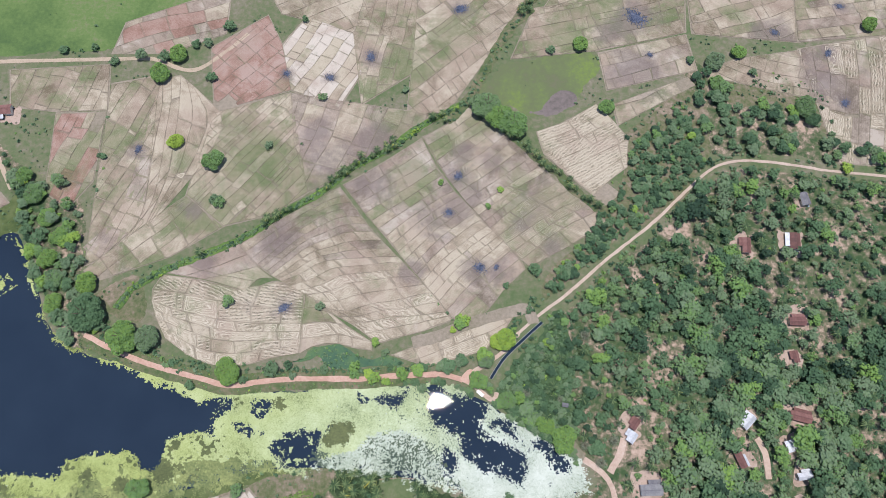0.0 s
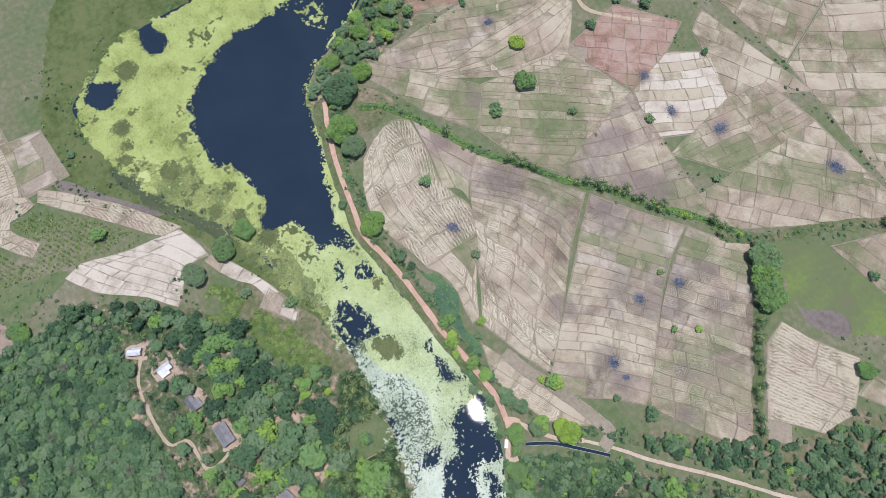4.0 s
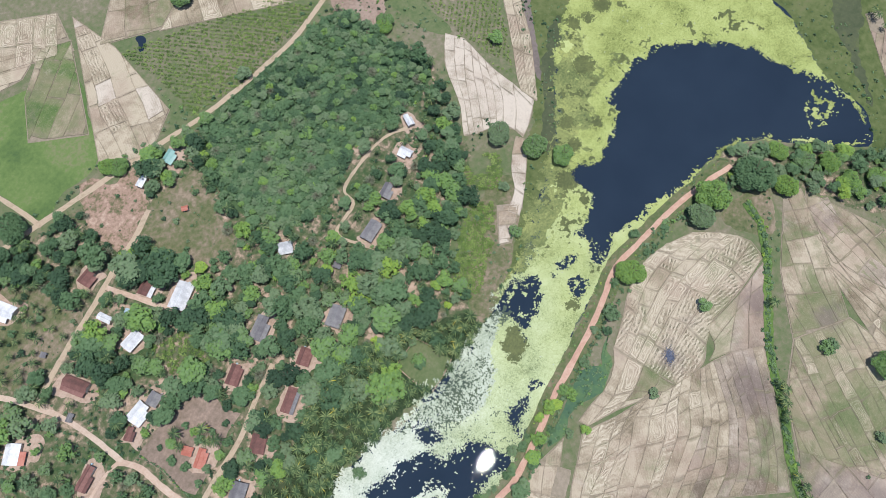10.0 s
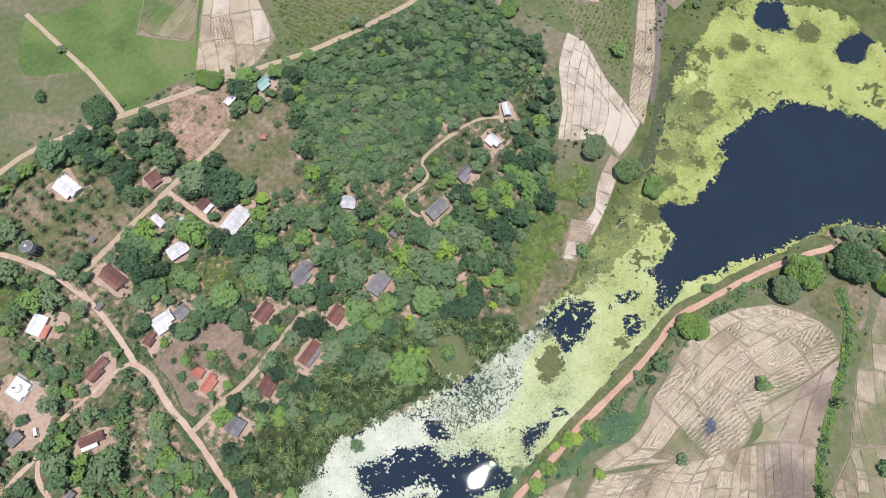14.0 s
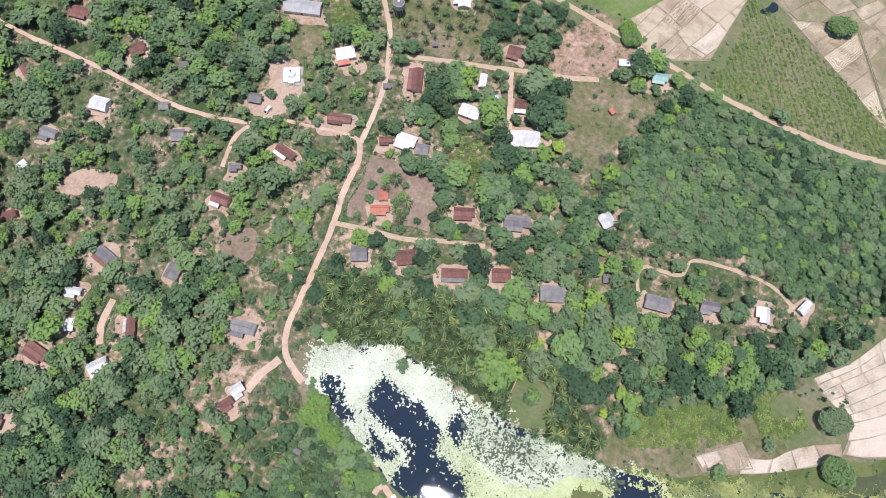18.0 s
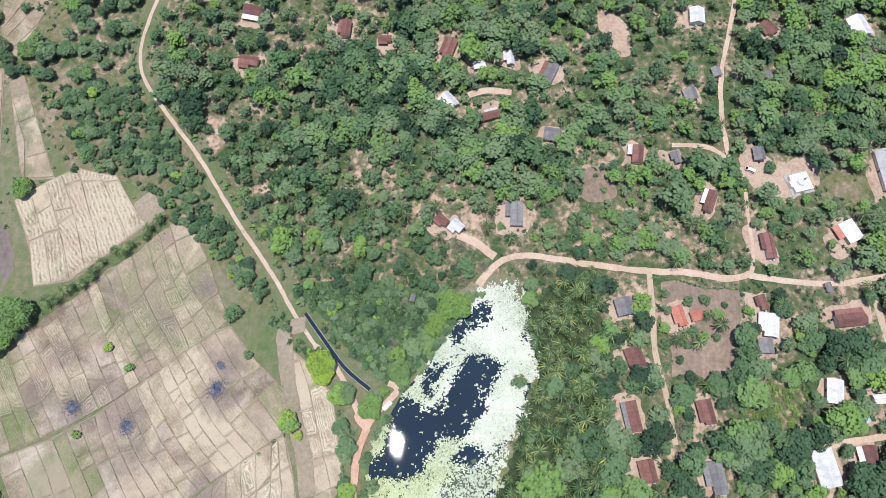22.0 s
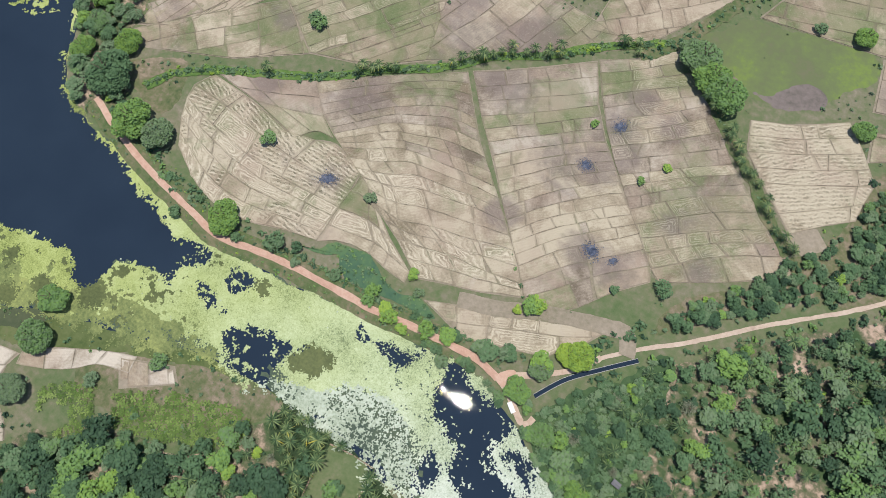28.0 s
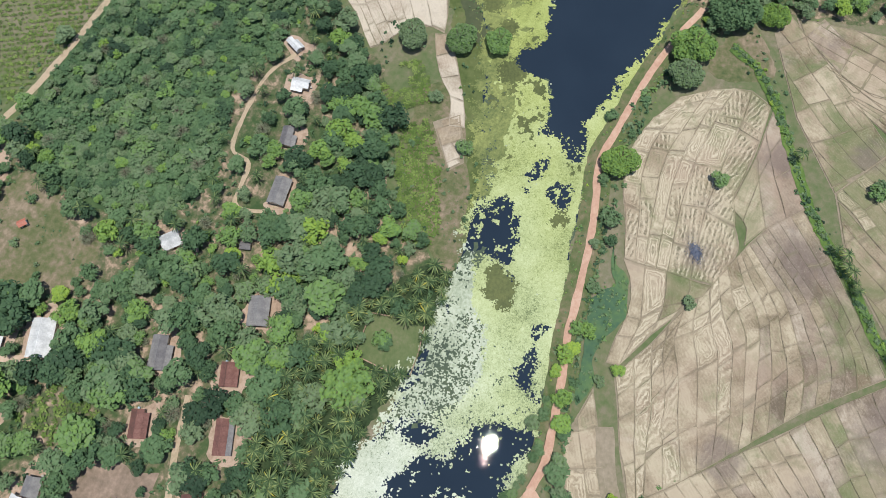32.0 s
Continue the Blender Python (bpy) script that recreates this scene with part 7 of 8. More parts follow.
crops("bank_crop", CROP_BANK, 2.6, 1.5, 25, 1.0, "rows of leafy young plantation crop", 5)
crops("lake_crop", CROP_LAKE, 2.6, 1.5, 115, 0.95, "rows of leafy green crop beside fields", 6)
crops("far_crop", CROP_FAR, 3.6, 1.8, 20, 1.0, "widely spaced rows of young trees", 7)
crops("banana_garden", GARDEN_A, 2.4, 2.0, 10, 1.5, "patch of broad-leaved banana plants", 12)
crops("school_garden", GARDEN_B, 2.2, 1.8, 30, 1.3, "garden of leafy pale green plants", 13)
crops("house_crop_east", CROP_HOUSE_EAST, 2.1, 1.3, 40, 1.5, "vegetable rows in a grassy clearing", 9)
crops("house_crop", CROP_HOUSE, 2.0, 1.3, 40, 1.3, "vegetable rows beside the footpath houses", 8)


# ---------------------------------------------------------------- houses
def slab(a, b, c, d, thick):
    """A thick sheet over four corners."""
    n = (Vector(b) - Vector(a)).cross(Vector(d) - Vector(a)).normalized() * thick
    v = [tuple(Vector(p)) for p in (a, b, c, d)] + [tuple(Vector(p) - n) for p in (a, b, c, d)]
    return v, [(0, 1, 2, 3), (7, 6, 5, 4), (0, 4, 5, 1), (1, 5, 6, 2), (2, 6, 7, 3), (3, 7, 4, 0)]


def roof_slope(name, x0, x1, y0, z0, y1, z1, mat, root, label=""):
    """One roof slope from eave (y0, z0) to ridge (y1, z1), laid in overlapping sheets."""
    n = 2 * max(2, int(round((x1 - x0) / 0.9)))
    v, f = [], []
    for i in range(n + 1):
        x, e = x0 + (x1 - x0) * i / n, 0.05 * (i % 2)
        v += [(x, y0, z0 + e), (x, y1, z1 + e), (x, y1, z1 + e - 0.07), (x, y0, z0 + e - 0.07)]
        if i:
            a = 4 * (i - 1)
            f += [(a + j, a + (j + 1) % 4, a + 4 + (j + 1) % 4, a + 4 + j) for j in range(4)]
    f += [(3, 2, 1, 0), (4 * n, 4 * n + 1, 4 * n + 2, 4 * n + 3)]
    return put_mesh(name, v, f, mat, root, label)


WORDS = {'red': "brown-red tiled", 'scarlet': "bright red tiled", 'grey': "grey fibre-sheet", 'white': "white metal-sheet", 'green': "green metal-sheet", 'blue': "pale blue sheet",
         'redwhite': "brown-red tiled and white sheet", 'whitered': "white sheet and red-edged", 'greyred': "grey and brown patched", 'redgrey': "brown tiled and grey sheet", 'hall': "long pale sheet"}


def house(x, y, length, width, turn, kind):
    """A small single-storey house: plastered walls with openings, a pitched roof in two slopes, an eave roof on posts."""
    first, second = {'redwhite': ('red', 'white'), 'whitered': ('white', 'scarlet'), 'greyred': ('grey', 'red'), 'redgrey': ('red', 'grey'), 'hall': ('dull', 'grey')}.get(kind, (kind, kind))
    small = max(length, width) < 5.5
    root = empty("shed" if small else "hall" if kind == 'hall' else "house", pose(x, y, 0, 0, 0, turn))
    tagged(root, f"{'small shed' if small else 'long hall' if kind == 'hall' else 'village house'} with {WORDS[kind]} roof among trees", "shed" if small else "house", "village houses")
    rng = random.Random(int(x * 7 + y * 13))
    hx, hy = length / 2, width / 2
    wx, wy, wall = hx - 0.5, hy - 0.6, 2.0 if small else 2.7
    lean = 0.0 if small or kind in ('hall',) else width * 0.28
    if kind in ('white', 'grey') and rng.random() < 0.45:
        lean = 0.0
    y0 = -hy + lean
    ridge_y = (y0 + hy) / 2
    rise = (hy - y0) * 0.5 * 0.42
    # walls, each a part of its own
    ya, yb = y0 + 0.5, wy
    put_mesh("wall", *box(-wx, wx, yb - 0.2, yb, 0, wall), 'plaster', root)
    put_mesh("wall", *box(-wx, wx, ya, ya + 0.2, 0, wall), 'plaster', root)
    for sx in (-1, 1):
        v, f = box(min(sx * wx, sx * (wx - 0.2)), max(sx * wx, sx * (wx - 0.2)), ya + 0.2, yb - 0.2, 0, wall)
        put_mesh("wall", v, f, 'plaster', root)
        xs = sx * wx
        tri = [(xs, ya, wall), (xs, yb, wall), (xs, ridge_y, wall + rise * 0.92), (xs - sx * 0.2, ya, wall), (xs - sx * 0.2, yb, wall), (xs - sx * 0.2, ridge_y, wall + rise * 0.92)]
        put_mesh("gable", tri, [(0, 1, 2), (5, 4, 3), (0, 3, 4, 1), (1, 4, 5, 2), (2, 5, 3, 0)], 'plaster', root)
    slope = roof_slope("roof_slope", -hx, hx, hy, wall - 0.1, ridge_y, wall + rise, first, root)
    roof_slope("roof_slope", -hx, hx, y0, wall - 0.1, ridge_y, wall + rise, first if kind != 'redgrey' else 'red', root)
    put_mesh("ridge_cap", *joined(slab((-hx, ridge_y - 0.22, wall + rise - 0.02), (hx, ridge_y - 0.22, wall + rise - 0.02), (hx, ridge_y, wall + rise + 0.09), (-hx, ridge_y, wall + rise + 0.09), 0.04),
                                  slab((-hx, ridge_y, wall + rise + 0.09), (hx, ridge_y, wall + rise + 0.09), (hx, ridge_y + 0.22, wall + rise - 0.02), (-hx, ridge_y + 0.22, wall + rise - 0.02), 0.04)), first, slope)
    if lean:
        cut = rng.uniform(0.55, 1.0)
        veranda = roof_slope("veranda_roof", -hx, -hx + length * cut, -hy, wall - 0.75, y0 + 0.1, wall - 0.16, second, root, f"{WORDS.get(second, 'sheet')} lean-to")
        for i in range(3):
            px = -hx + 0.2 + (length * cut - 0.4) * i / 2
            put_mesh("post", *tube(px, -hy + 0.2, 0, wall - 0.78, 0.09, 0.08, 6), 'concrete', veranda)
    put_mesh("door", *box(-0.5, 0.5, ya - 0.05, ya - 0.003, 0, min(2.0, wall - 0.2)), 'timber', root)
    if not small:
        n = 8 if kind == 'hall' else 2
        for i in range(n):
            cx = -wx + (2 * wx) * (i + 0.5) / n + (0.0 if kind == 'hall' else 0.3)
            pane = put_mesh("window", *box(cx - 0.5, cx + 0.5, yb + 0.003, yb + 0.06, 1.0, 2.1), 'glass', root)
            bars = [box(cx + s * 0.55 - 0.05, cx + s * 0.55 + 0.05, yb + 0.003, yb + 0.09, 1.0, 2.1) for s in (-1, 1)]
            put_mesh("window_frame", *joined(*bars, box(cx - 0.6, cx + 0.6, yb + 0.003, yb + 0.09, 2.1, 2.2)), 'timber', pane)
            put_mesh("window_sill", *box(cx - 0.65, cx + 0.65, yb + 0.003, yb + 0.14, 0.92, 1.0), 'concrete', pane)
        # a few sheets of another age, or a water butt by the wall
        if rng.random() < 0.6:
            v, f = tube(wx + 0.9, rng.uniform(ya, yb), 0, 1.2, 0.45, 0.45, 10)
            butt = put_mesh("water_butt", v, f, rng.choice(['dark', 'concrete', 'blue']))
            butt.matrix_basis = pose(x, y, 0, 0, 0, turn)
            tagged(butt, "round water butt standing beside a house wall", "water butt")
        if kind in ('grey', 'red', 'white', 'greyred') and rng.random() < 0.7:
            px = rng.uniform(-hx + 1, hx - 2.2)
            m = (hy + ridge_y) / 2
            zz = lambda yy: wall - 0.1 + (hy - yy) / (hy - ridge_y) * (rise + 0.1) + 0.05
            q = ((px, m, zz(m)), (px, m - 0.28 * width, zz(m - 0.28 * width)), (px + 1.4, m - 0.28 * width, zz(m - 0.28 * width)), (px + 1.4, m, zz(m)))
            if m - 0.28 * width > ridge_y:
                put_mesh("roof_sheet", *slab(*q[::-1], 0.03), rng.choice(['white', 'grey', 'red']), slope)
    if not small:
        ring = [(x + (hx + 2.0) * c * k * math.cos(radians(turn)) - (hy + 2.2) * s * k * math.sin(radians(turn)), y + (hx + 2.0) * c * k * math.sin(radians(turn)) + (hy + 2.2) * s * k * math.cos(radians(turn)))
                for (c, s), k in zip(((-1, -1.15), (0, -1.3), (1, -1.1), (1.1, 0), (0.9, 0.9), (0, 1.0), (-0.9, 0.9), (-1.1, 0)), [rng.uniform(0.62, 1.3) for _ in range(8)])]
        patch("swept_yard", ring, 0.075 + 0.0004 * HOUSES.index((x, y, length, width, turn, kind)), 'soil', "swept reddish earth yard around a house", "yard", 2.2)


for h in HOUSES:
    house(*h)


def shrine(x, y, turn):
    """A white square terrace with a small bell-shaped dome."""
    root = tagged(empty("shrine", pose(x, y, 0, 0, 0, turn)), "white square shrine terrace with a small dome", "shrine")
    put_mesh("terrace", *box(-5.6, 5.6, -5.6, 5.6, 0, 0.35), 'concrete', root)
    put_mesh("platform", *box(-4.4, 4.4, -4.4, 4.4, 0.35, 1.6), 'limewash', root)
    for sx, sy in ((-1, 0), (1, 0), (0, -1), (0, 1)):
        v, f = box(4.25 * sx - (0.15 if sx else 4.4), 4.25 * sx + (0.15 if sx else 4.4), 4.25 * sy - (0.15 if sy else 4.1), 4.25 * sy + (0.15 if sy else 4.1), 1.6, 2.2)
        put_mesh("parapet", v, f, 'limewash', root)
    prof = [(2.6, 1.6), (2.6, 2.0), (2.3, 2.1), (2.2, 2.8), (2.0, 3.5), (1.5, 4.1), (0.8, 4.5), (0.6, 4.6)]
    put_mesh("dome", *joined(*[tube(0, 0, a[1], b[1], a[0], b[0], 20, False) for a, b in zip(prof, prof[1:])]), 'limewash', root, smooth=True)
    put_mesh("dome_box", *box(-0.6, 0.6, -0.6, 0.6, 4.6, 5.3), 'limewash', root)
    put_mesh("spire", *tube(0, 0, 5.3, 7.4, 0.45, 0.06, 12), 'grey', root)
    put_mesh("porch", *box(-1.5, 1.5, 4.4, 5.5, 0.35, 2.4), 'limewash', root)


def water_tower(x, y):
    root = tagged(empty("water_tower", pose(x, y, 0)), "round grey concrete water tower on legs", "water tower")
    for i in range(6):
        a = 1.0472 * i
        put_mesh("leg", *tube(2.0 * math.cos(a), 2.0 * math.sin(a), 0, 7.0, 0.22, 0.2, 8), 'concrete', root)
    put_mesh("tank", *tube(0, 0, 7.0, 10.2, 3.0, 3.0, 24), 'concrete', root)
    put_mesh("tank_rim", *tube(0, 0, 10.2, 10.45, 3.15, 3.1, 24), 'concrete', root)
    put_mesh("tank_roof", *tube(0, 0, 10.45, 11.2, 2.9, 0.8, 24), 'grey', root)
    put_mesh("hatch", *tube(0.0, 0, 11.2, 11.6, 0.6, 0.55, 12), 'limewash', root)
    put_mesh("ladder", *box(3.02, 3.1, -0.25, 0.25, 0.0, 10.2), 'timber', root)


def van(x, y, turn):
    root = tagged(empty("van", pose(x, y, 0, 0, 0, turn)), "small white van parked on bare earth", "van")
    v = [(-2.3, -0.85, 0.35), (-2.3, 0.85, 0.35), (2.3, 0.85, 0.35), (2.3, -0.85, 0.35), (-2.3, -0.85, 1.1), (-2.3, 0.85, 1.1), (2.3, 0.85, 1.0), (2.3, -0.85, 1.0),
         (-2.2, -0.75, 1.95), (-2.2, 0.75, 1.95), (1.3, 0.75, 1.95), (1.3, -0.75, 1.95)]
    put_mesh("body", v, [(3, 2, 1, 0), (0, 1, 5, 4), (1, 2, 6, 5), (2, 3, 7, 6), (3, 0, 4, 7), (4, 5, 9, 8), (5, 6, 10, 9), (7, 4, 8, 11), (8, 9, 10, 11), (6, 7, 11, 10)], 'van_paint', root)
    put_mesh("windscreen", *slab((2.2, -0.72, 1.12), (2.2, 0.72, 1.12), (1.38, 0.68, 1.9), (1.38, -0.68, 1.9), -0.02), 'glass', root)
    for sy in (-1, 1):
        put_mesh("side_window", *box(-1.9, 1.1, min(sy * 0.83, sy * 0.78), max(sy * 0.83, sy * 0.78), 1.2, 1.75), 'glass', root)
        for wx_ in (-1.45, 1.5):
            vv, ff = tube(0, 0, -0.1, 0.1, 0.34, 0.34, 12)
            put_mesh("wheel", [(wx_ + a, sy * 0.8 + c, 0.34 + b) for a, b, c in vv], ff, 'rubber', root)


def sluice(x, y, turn):
    """A small concrete outlet at the pond's edge: two walls, a slab across and a gate."""
    root = tagged(empty("sluice", pose(x, y, 0, 0, 0, turn)), "small pale concrete sluice at the pond edge", "sluice")
    for sy in (-1, 1):
        put_mesh("wall", *box(-2.0, 2.0, sy * 0.7 - 0.15, sy * 0.7 + 0.15, 0, 1.0), 'limewash', root)
    put_mesh("slab", *box(-2.2, 2.2, -0.95, 0.95, 1.003, 1.15), 'limewash', root)
    put_mesh("gate", *box(-0.1, 0.1, -0.54, 0.54, 0.1, 1.0), 'timber', root)


sluice(22.1, 31.8, -40)
shrine(142.6, -149.5, 20)
for x, y, r, tint in ((149.2, -135.4, 3.4, 0.34), (124.5, -142, 4.6, 0.3), (118, -136.5, 4.2, 0.5), (132.5, -131, 3.6, 0.28), (127, -150.5, 3.8, 0.4)):
    tree(x, y, r, tint, np.random.RandomState(int(10 * x)))
water_tower(101.0, -203.8)
van(147.0, -126.5, 70)


# ---------------------------------------------------------------- paddy plots
def hull(points):
    p = sorted(points)
    out = []
    for some in (p, p[::-1]):
        side = []
        for q in some:
            while len(side) > 1 and (side[-1][0] - side[-2][0]) * (q[1] - side[-2][1]) - (side[-1][1] - side[-2][1]) * (q[0] - side[-2][0]) <= 0:
                side.pop()
            side.append(q)
        out += side[:-1]
    return out


def clip(cell, ring):
    """The part of a cell that lies within a convex ring."""
    for (ax, ay), (bx, by) in zip(ring, ring[1:] + ring[:1]):
        out = []
        for p, q in zip(cell, cell[1:] + cell[:1]):
            s = (bx - ax) * (p[1] - ay) - (by - ay) * (p[0] - ax)
            t = (bx - ax) * (q[1] - ay) - (by - ay) * (q[0] - ax)
            if s >= 0:
                out.append(p)
            if s * t < 0:
                k = s / (s - t)
                out.append((p[0] + (q[0] - p[0]) * k, p[1] + (q[1] - p[1]) * k))
        cell = out
        if len(cell) < 3:
            return []
    return cell


def zone_at(spots, x, y):
    """How much of a scorched, weedy or straw-strewn patch lies at each place, from 0 to 1."""
    p, x, y = np.array(spots), np.array(x)[:, None], np.array(y)[:, None]
    return np.clip(1.25 * (1 - np.hypot(x - p[:, 0], y - p[:, 1]) / (1.15 * p[:, 2])), 0, 1).max(1)


def plot(field, cell, mat, rng, z, way, bund=0.34):
    """One plot: a bund that slopes to a level floor. The floor carries its distance from the edge."""
    p = [np.array(c) for c in cell]
    area = 0.5 * abs(sum(a[0] * b[1] - a[1] * b[0] for a, b in zip(p, p[1:] + p[:1])))
    long_ = sum(np.linalg.norm(b - a) for a, b in zip(p, p[1:] + p[:1]))
    if area < 9 or long_ < 1:
        return
    mid = sum(p) / len(p)
    half = 2.0 * area / long_
    ring = []
    for a, b in zip(p, p[1:] + p[:1]):
        d = np.linalg.norm(b - a)
        if d < 0.8:
            continue
        n = 4 if d > 5 else 2
        for k in range(n):
            u = (0.5 + k) / n - (0.2 - 0.4 * k) * (n == 2) if n == 2 else (0.03, 0.35, 0.65, 0.97)[k]
            q = a + (b - a) * u
            w = 0.25 * noise.noise(Vector((q[0] * 0.2, q[1] * 0.2, 4))) + 0.15 * noise.noise(Vector((q[0] * 0.7, q[1] * 0.7, 8)))
            ring.append(q + (mid - q) * (w / half * 0.5 + 0.006))
    k = 1 - min(0.5, bund * rng.uniform(0.6, 1.3) / half)
    n = len(ring)
    o = (float(mid[0]), float(mid[1]))
    inner = [mid + (q - mid) * (k - 0.02 * rng.random()) for q in ring]
    verts = [(q[0] - o[0], q[1] - o[1], 0.28) for q in ring]
    verts += [(q[0] - o[0], q[1] - o[1], 0.12) for q in inner]
    along = np.array([way[1], -way[0]])
    if abs(sum(abs((q - mid) @ along) for q in ring)) < sum(abs((q - mid) @ way) for q in ring):
        along = np.array(way)
    side = np.array([-along[1], along[0]])
    core = [along * ((q - mid) @ along) * 0.66 + side * ((q - mid) @ side) * 0.3 for q in inner]
    verts += [(q[0], q[1], 0.13) for q in core]
    verts.append((0, 0, 0.14))
    w = half * (1 - k)
    flat = [q - mid for q in ring] + [q - mid for q in inner] + core + [mid * 0]
    uv = [(d, float(q @ way)) for d, q in zip([0.0] * n + [w] * n + [w + half * 0.66 * k] * n + [half], flat)]
    faces = [(i, (i + 1) % n, n + (i + 1) % n, n + i) for i in range(n)]
    faces += [(n + i, n + (i + 1) % n, 2 * n + (i + 1) % n, 2 * n + i) for i in range(n)]
    faces += [(2 * n + i, 2 * n + (i + 1) % n, 3 * n) for i in range(n)]
    ob = put_mesh("plot", verts, faces, mat, field, uvs=uv)
    zone = np.stack([zone_at(spots, [o[0] + q[0] for q in verts], [o[1] + q[1] for q in verts]) for spots in (STAINED + [(a, b, 2.4 * r) for a, b, r in ASH], GREENED, PALED)], 1)
    ob.data.attributes.new("zone", 'FLOAT_VECTOR', 'POINT').data.foreach_set("vector", zone.astype(np.float32).ravel())
    ob.location = (o[0], o[1], z)


def paddy(poly, strip, cell, turn, mats, seed, bow):
    """A field in uneven strips of plots. turn: the way the strips run; bow: how they bend, in metres over the field."""
    rng = random.Random(seed)
    ring = hull([tuple(q) for q in poly])
    mid = np.mean(ring, axis=0)
    size = max(np.hypot(*(np.array(q) - mid)) for q in ring)
    c, s = math.cos(radians(turn)), math.sin(radians(turn))

    def at(u, v):
        v2 = v + bow * (u / size) ** 2
        q = np.array([mid[0] + u * c - v2 * s, mid[1] + u * s + v2 * c])
        for scale, size_ in ((0.018, 4.0), (0.06, 1.6)):
            q = q + size_ * np.array([noise.noise(Vector((q[0] * scale, q[1] * scale, seed))), noise.noise(Vector((q[0] * scale, q[1] * scale, seed + 9)))])
        return q

    field = tagged(new("paddy_field"), "harvested dry paddy plots with raised earth bunds", "paddy field", kind="structure")
    base = hull([tuple(mid + (np.array(q) - mid) * (1 + 1.2 / size)) for q in ring])
    put_mesh("field_margin", [(x, y, 0.055 + 0.004 * (seed % 14)) for x, y in base], [tuple(range(len(base)))], 'field_soil', field)
    cuts, u = [], -size * 1.1
    while u < size * 1.2:
        cuts.append(u)
        u += cell * rng.uniform(0.7, 1.3)
    v = -size * 1.1 - abs(bow)
    while v < size * 1.1 + abs(bow):
        w = strip * rng.uniform(0.75, 1.25)
        tone = rng.choice(mats)
        lean0 = 0.0
        own = [q + rng.gauss(0, 0.1) * cell for q in cuts if rng.random() > 0.12]
        cuts = [q if rng.random() < 0.8 else q + rng.uniform(-0.4, 0.4) * cell for q in cuts]
        for u, u1 in zip(own, own[1:]):
            l = u1 - u
            if l < 2:
                continue
            lean1 = rng.uniform(-1.2, 1.2)
            cut = rng.random()
            pieces = [(0.0, 1.0, 0.0, 1.0)]
            if cut < 0.1:
                pieces = [(0.0, 1.0, 0.0, 0.5), (0.0, 1.0, 0.5, 1.0)]
            elif cut < 0.18:
                pieces = [(0.0, 0.42, 0.0, 1.0), (0.42, 1.0, 0.0, 1.0)]
            for a0, a1, b0, b1 in pieces:
                def corner(a, b_):
                    return tuple(at(u + a * l + b_ * (lean0 * (1 - a) + lean1 * a), v + b_ * w))
                am = (a0 + a1) / 2
                q = [corner(a0, b0), corner(am, b0), corner(a1, b0), corner(a1, b1), corner(am, b1), corner(a0, b1)]
                part_ = clip(q, ring)
                if part_:
                    plot(field, part_, rng.choice(mats) if rng.random() < 0.55 else tone, rng, 0.004 * (seed % 14), np.array([-s, c]))
            lean0 = lean1
        v += w


def along(line, t):
    """The point at the share t of a smooth line's length."""
    d = np.concatenate([[0], np.cumsum(np.hypot(*np.diff(line, axis=0).T))])
    return np.array([np.interp(t * d[-1], d, line[:, 0]), np.interp(t * d[-1], d, line[:, 1])])


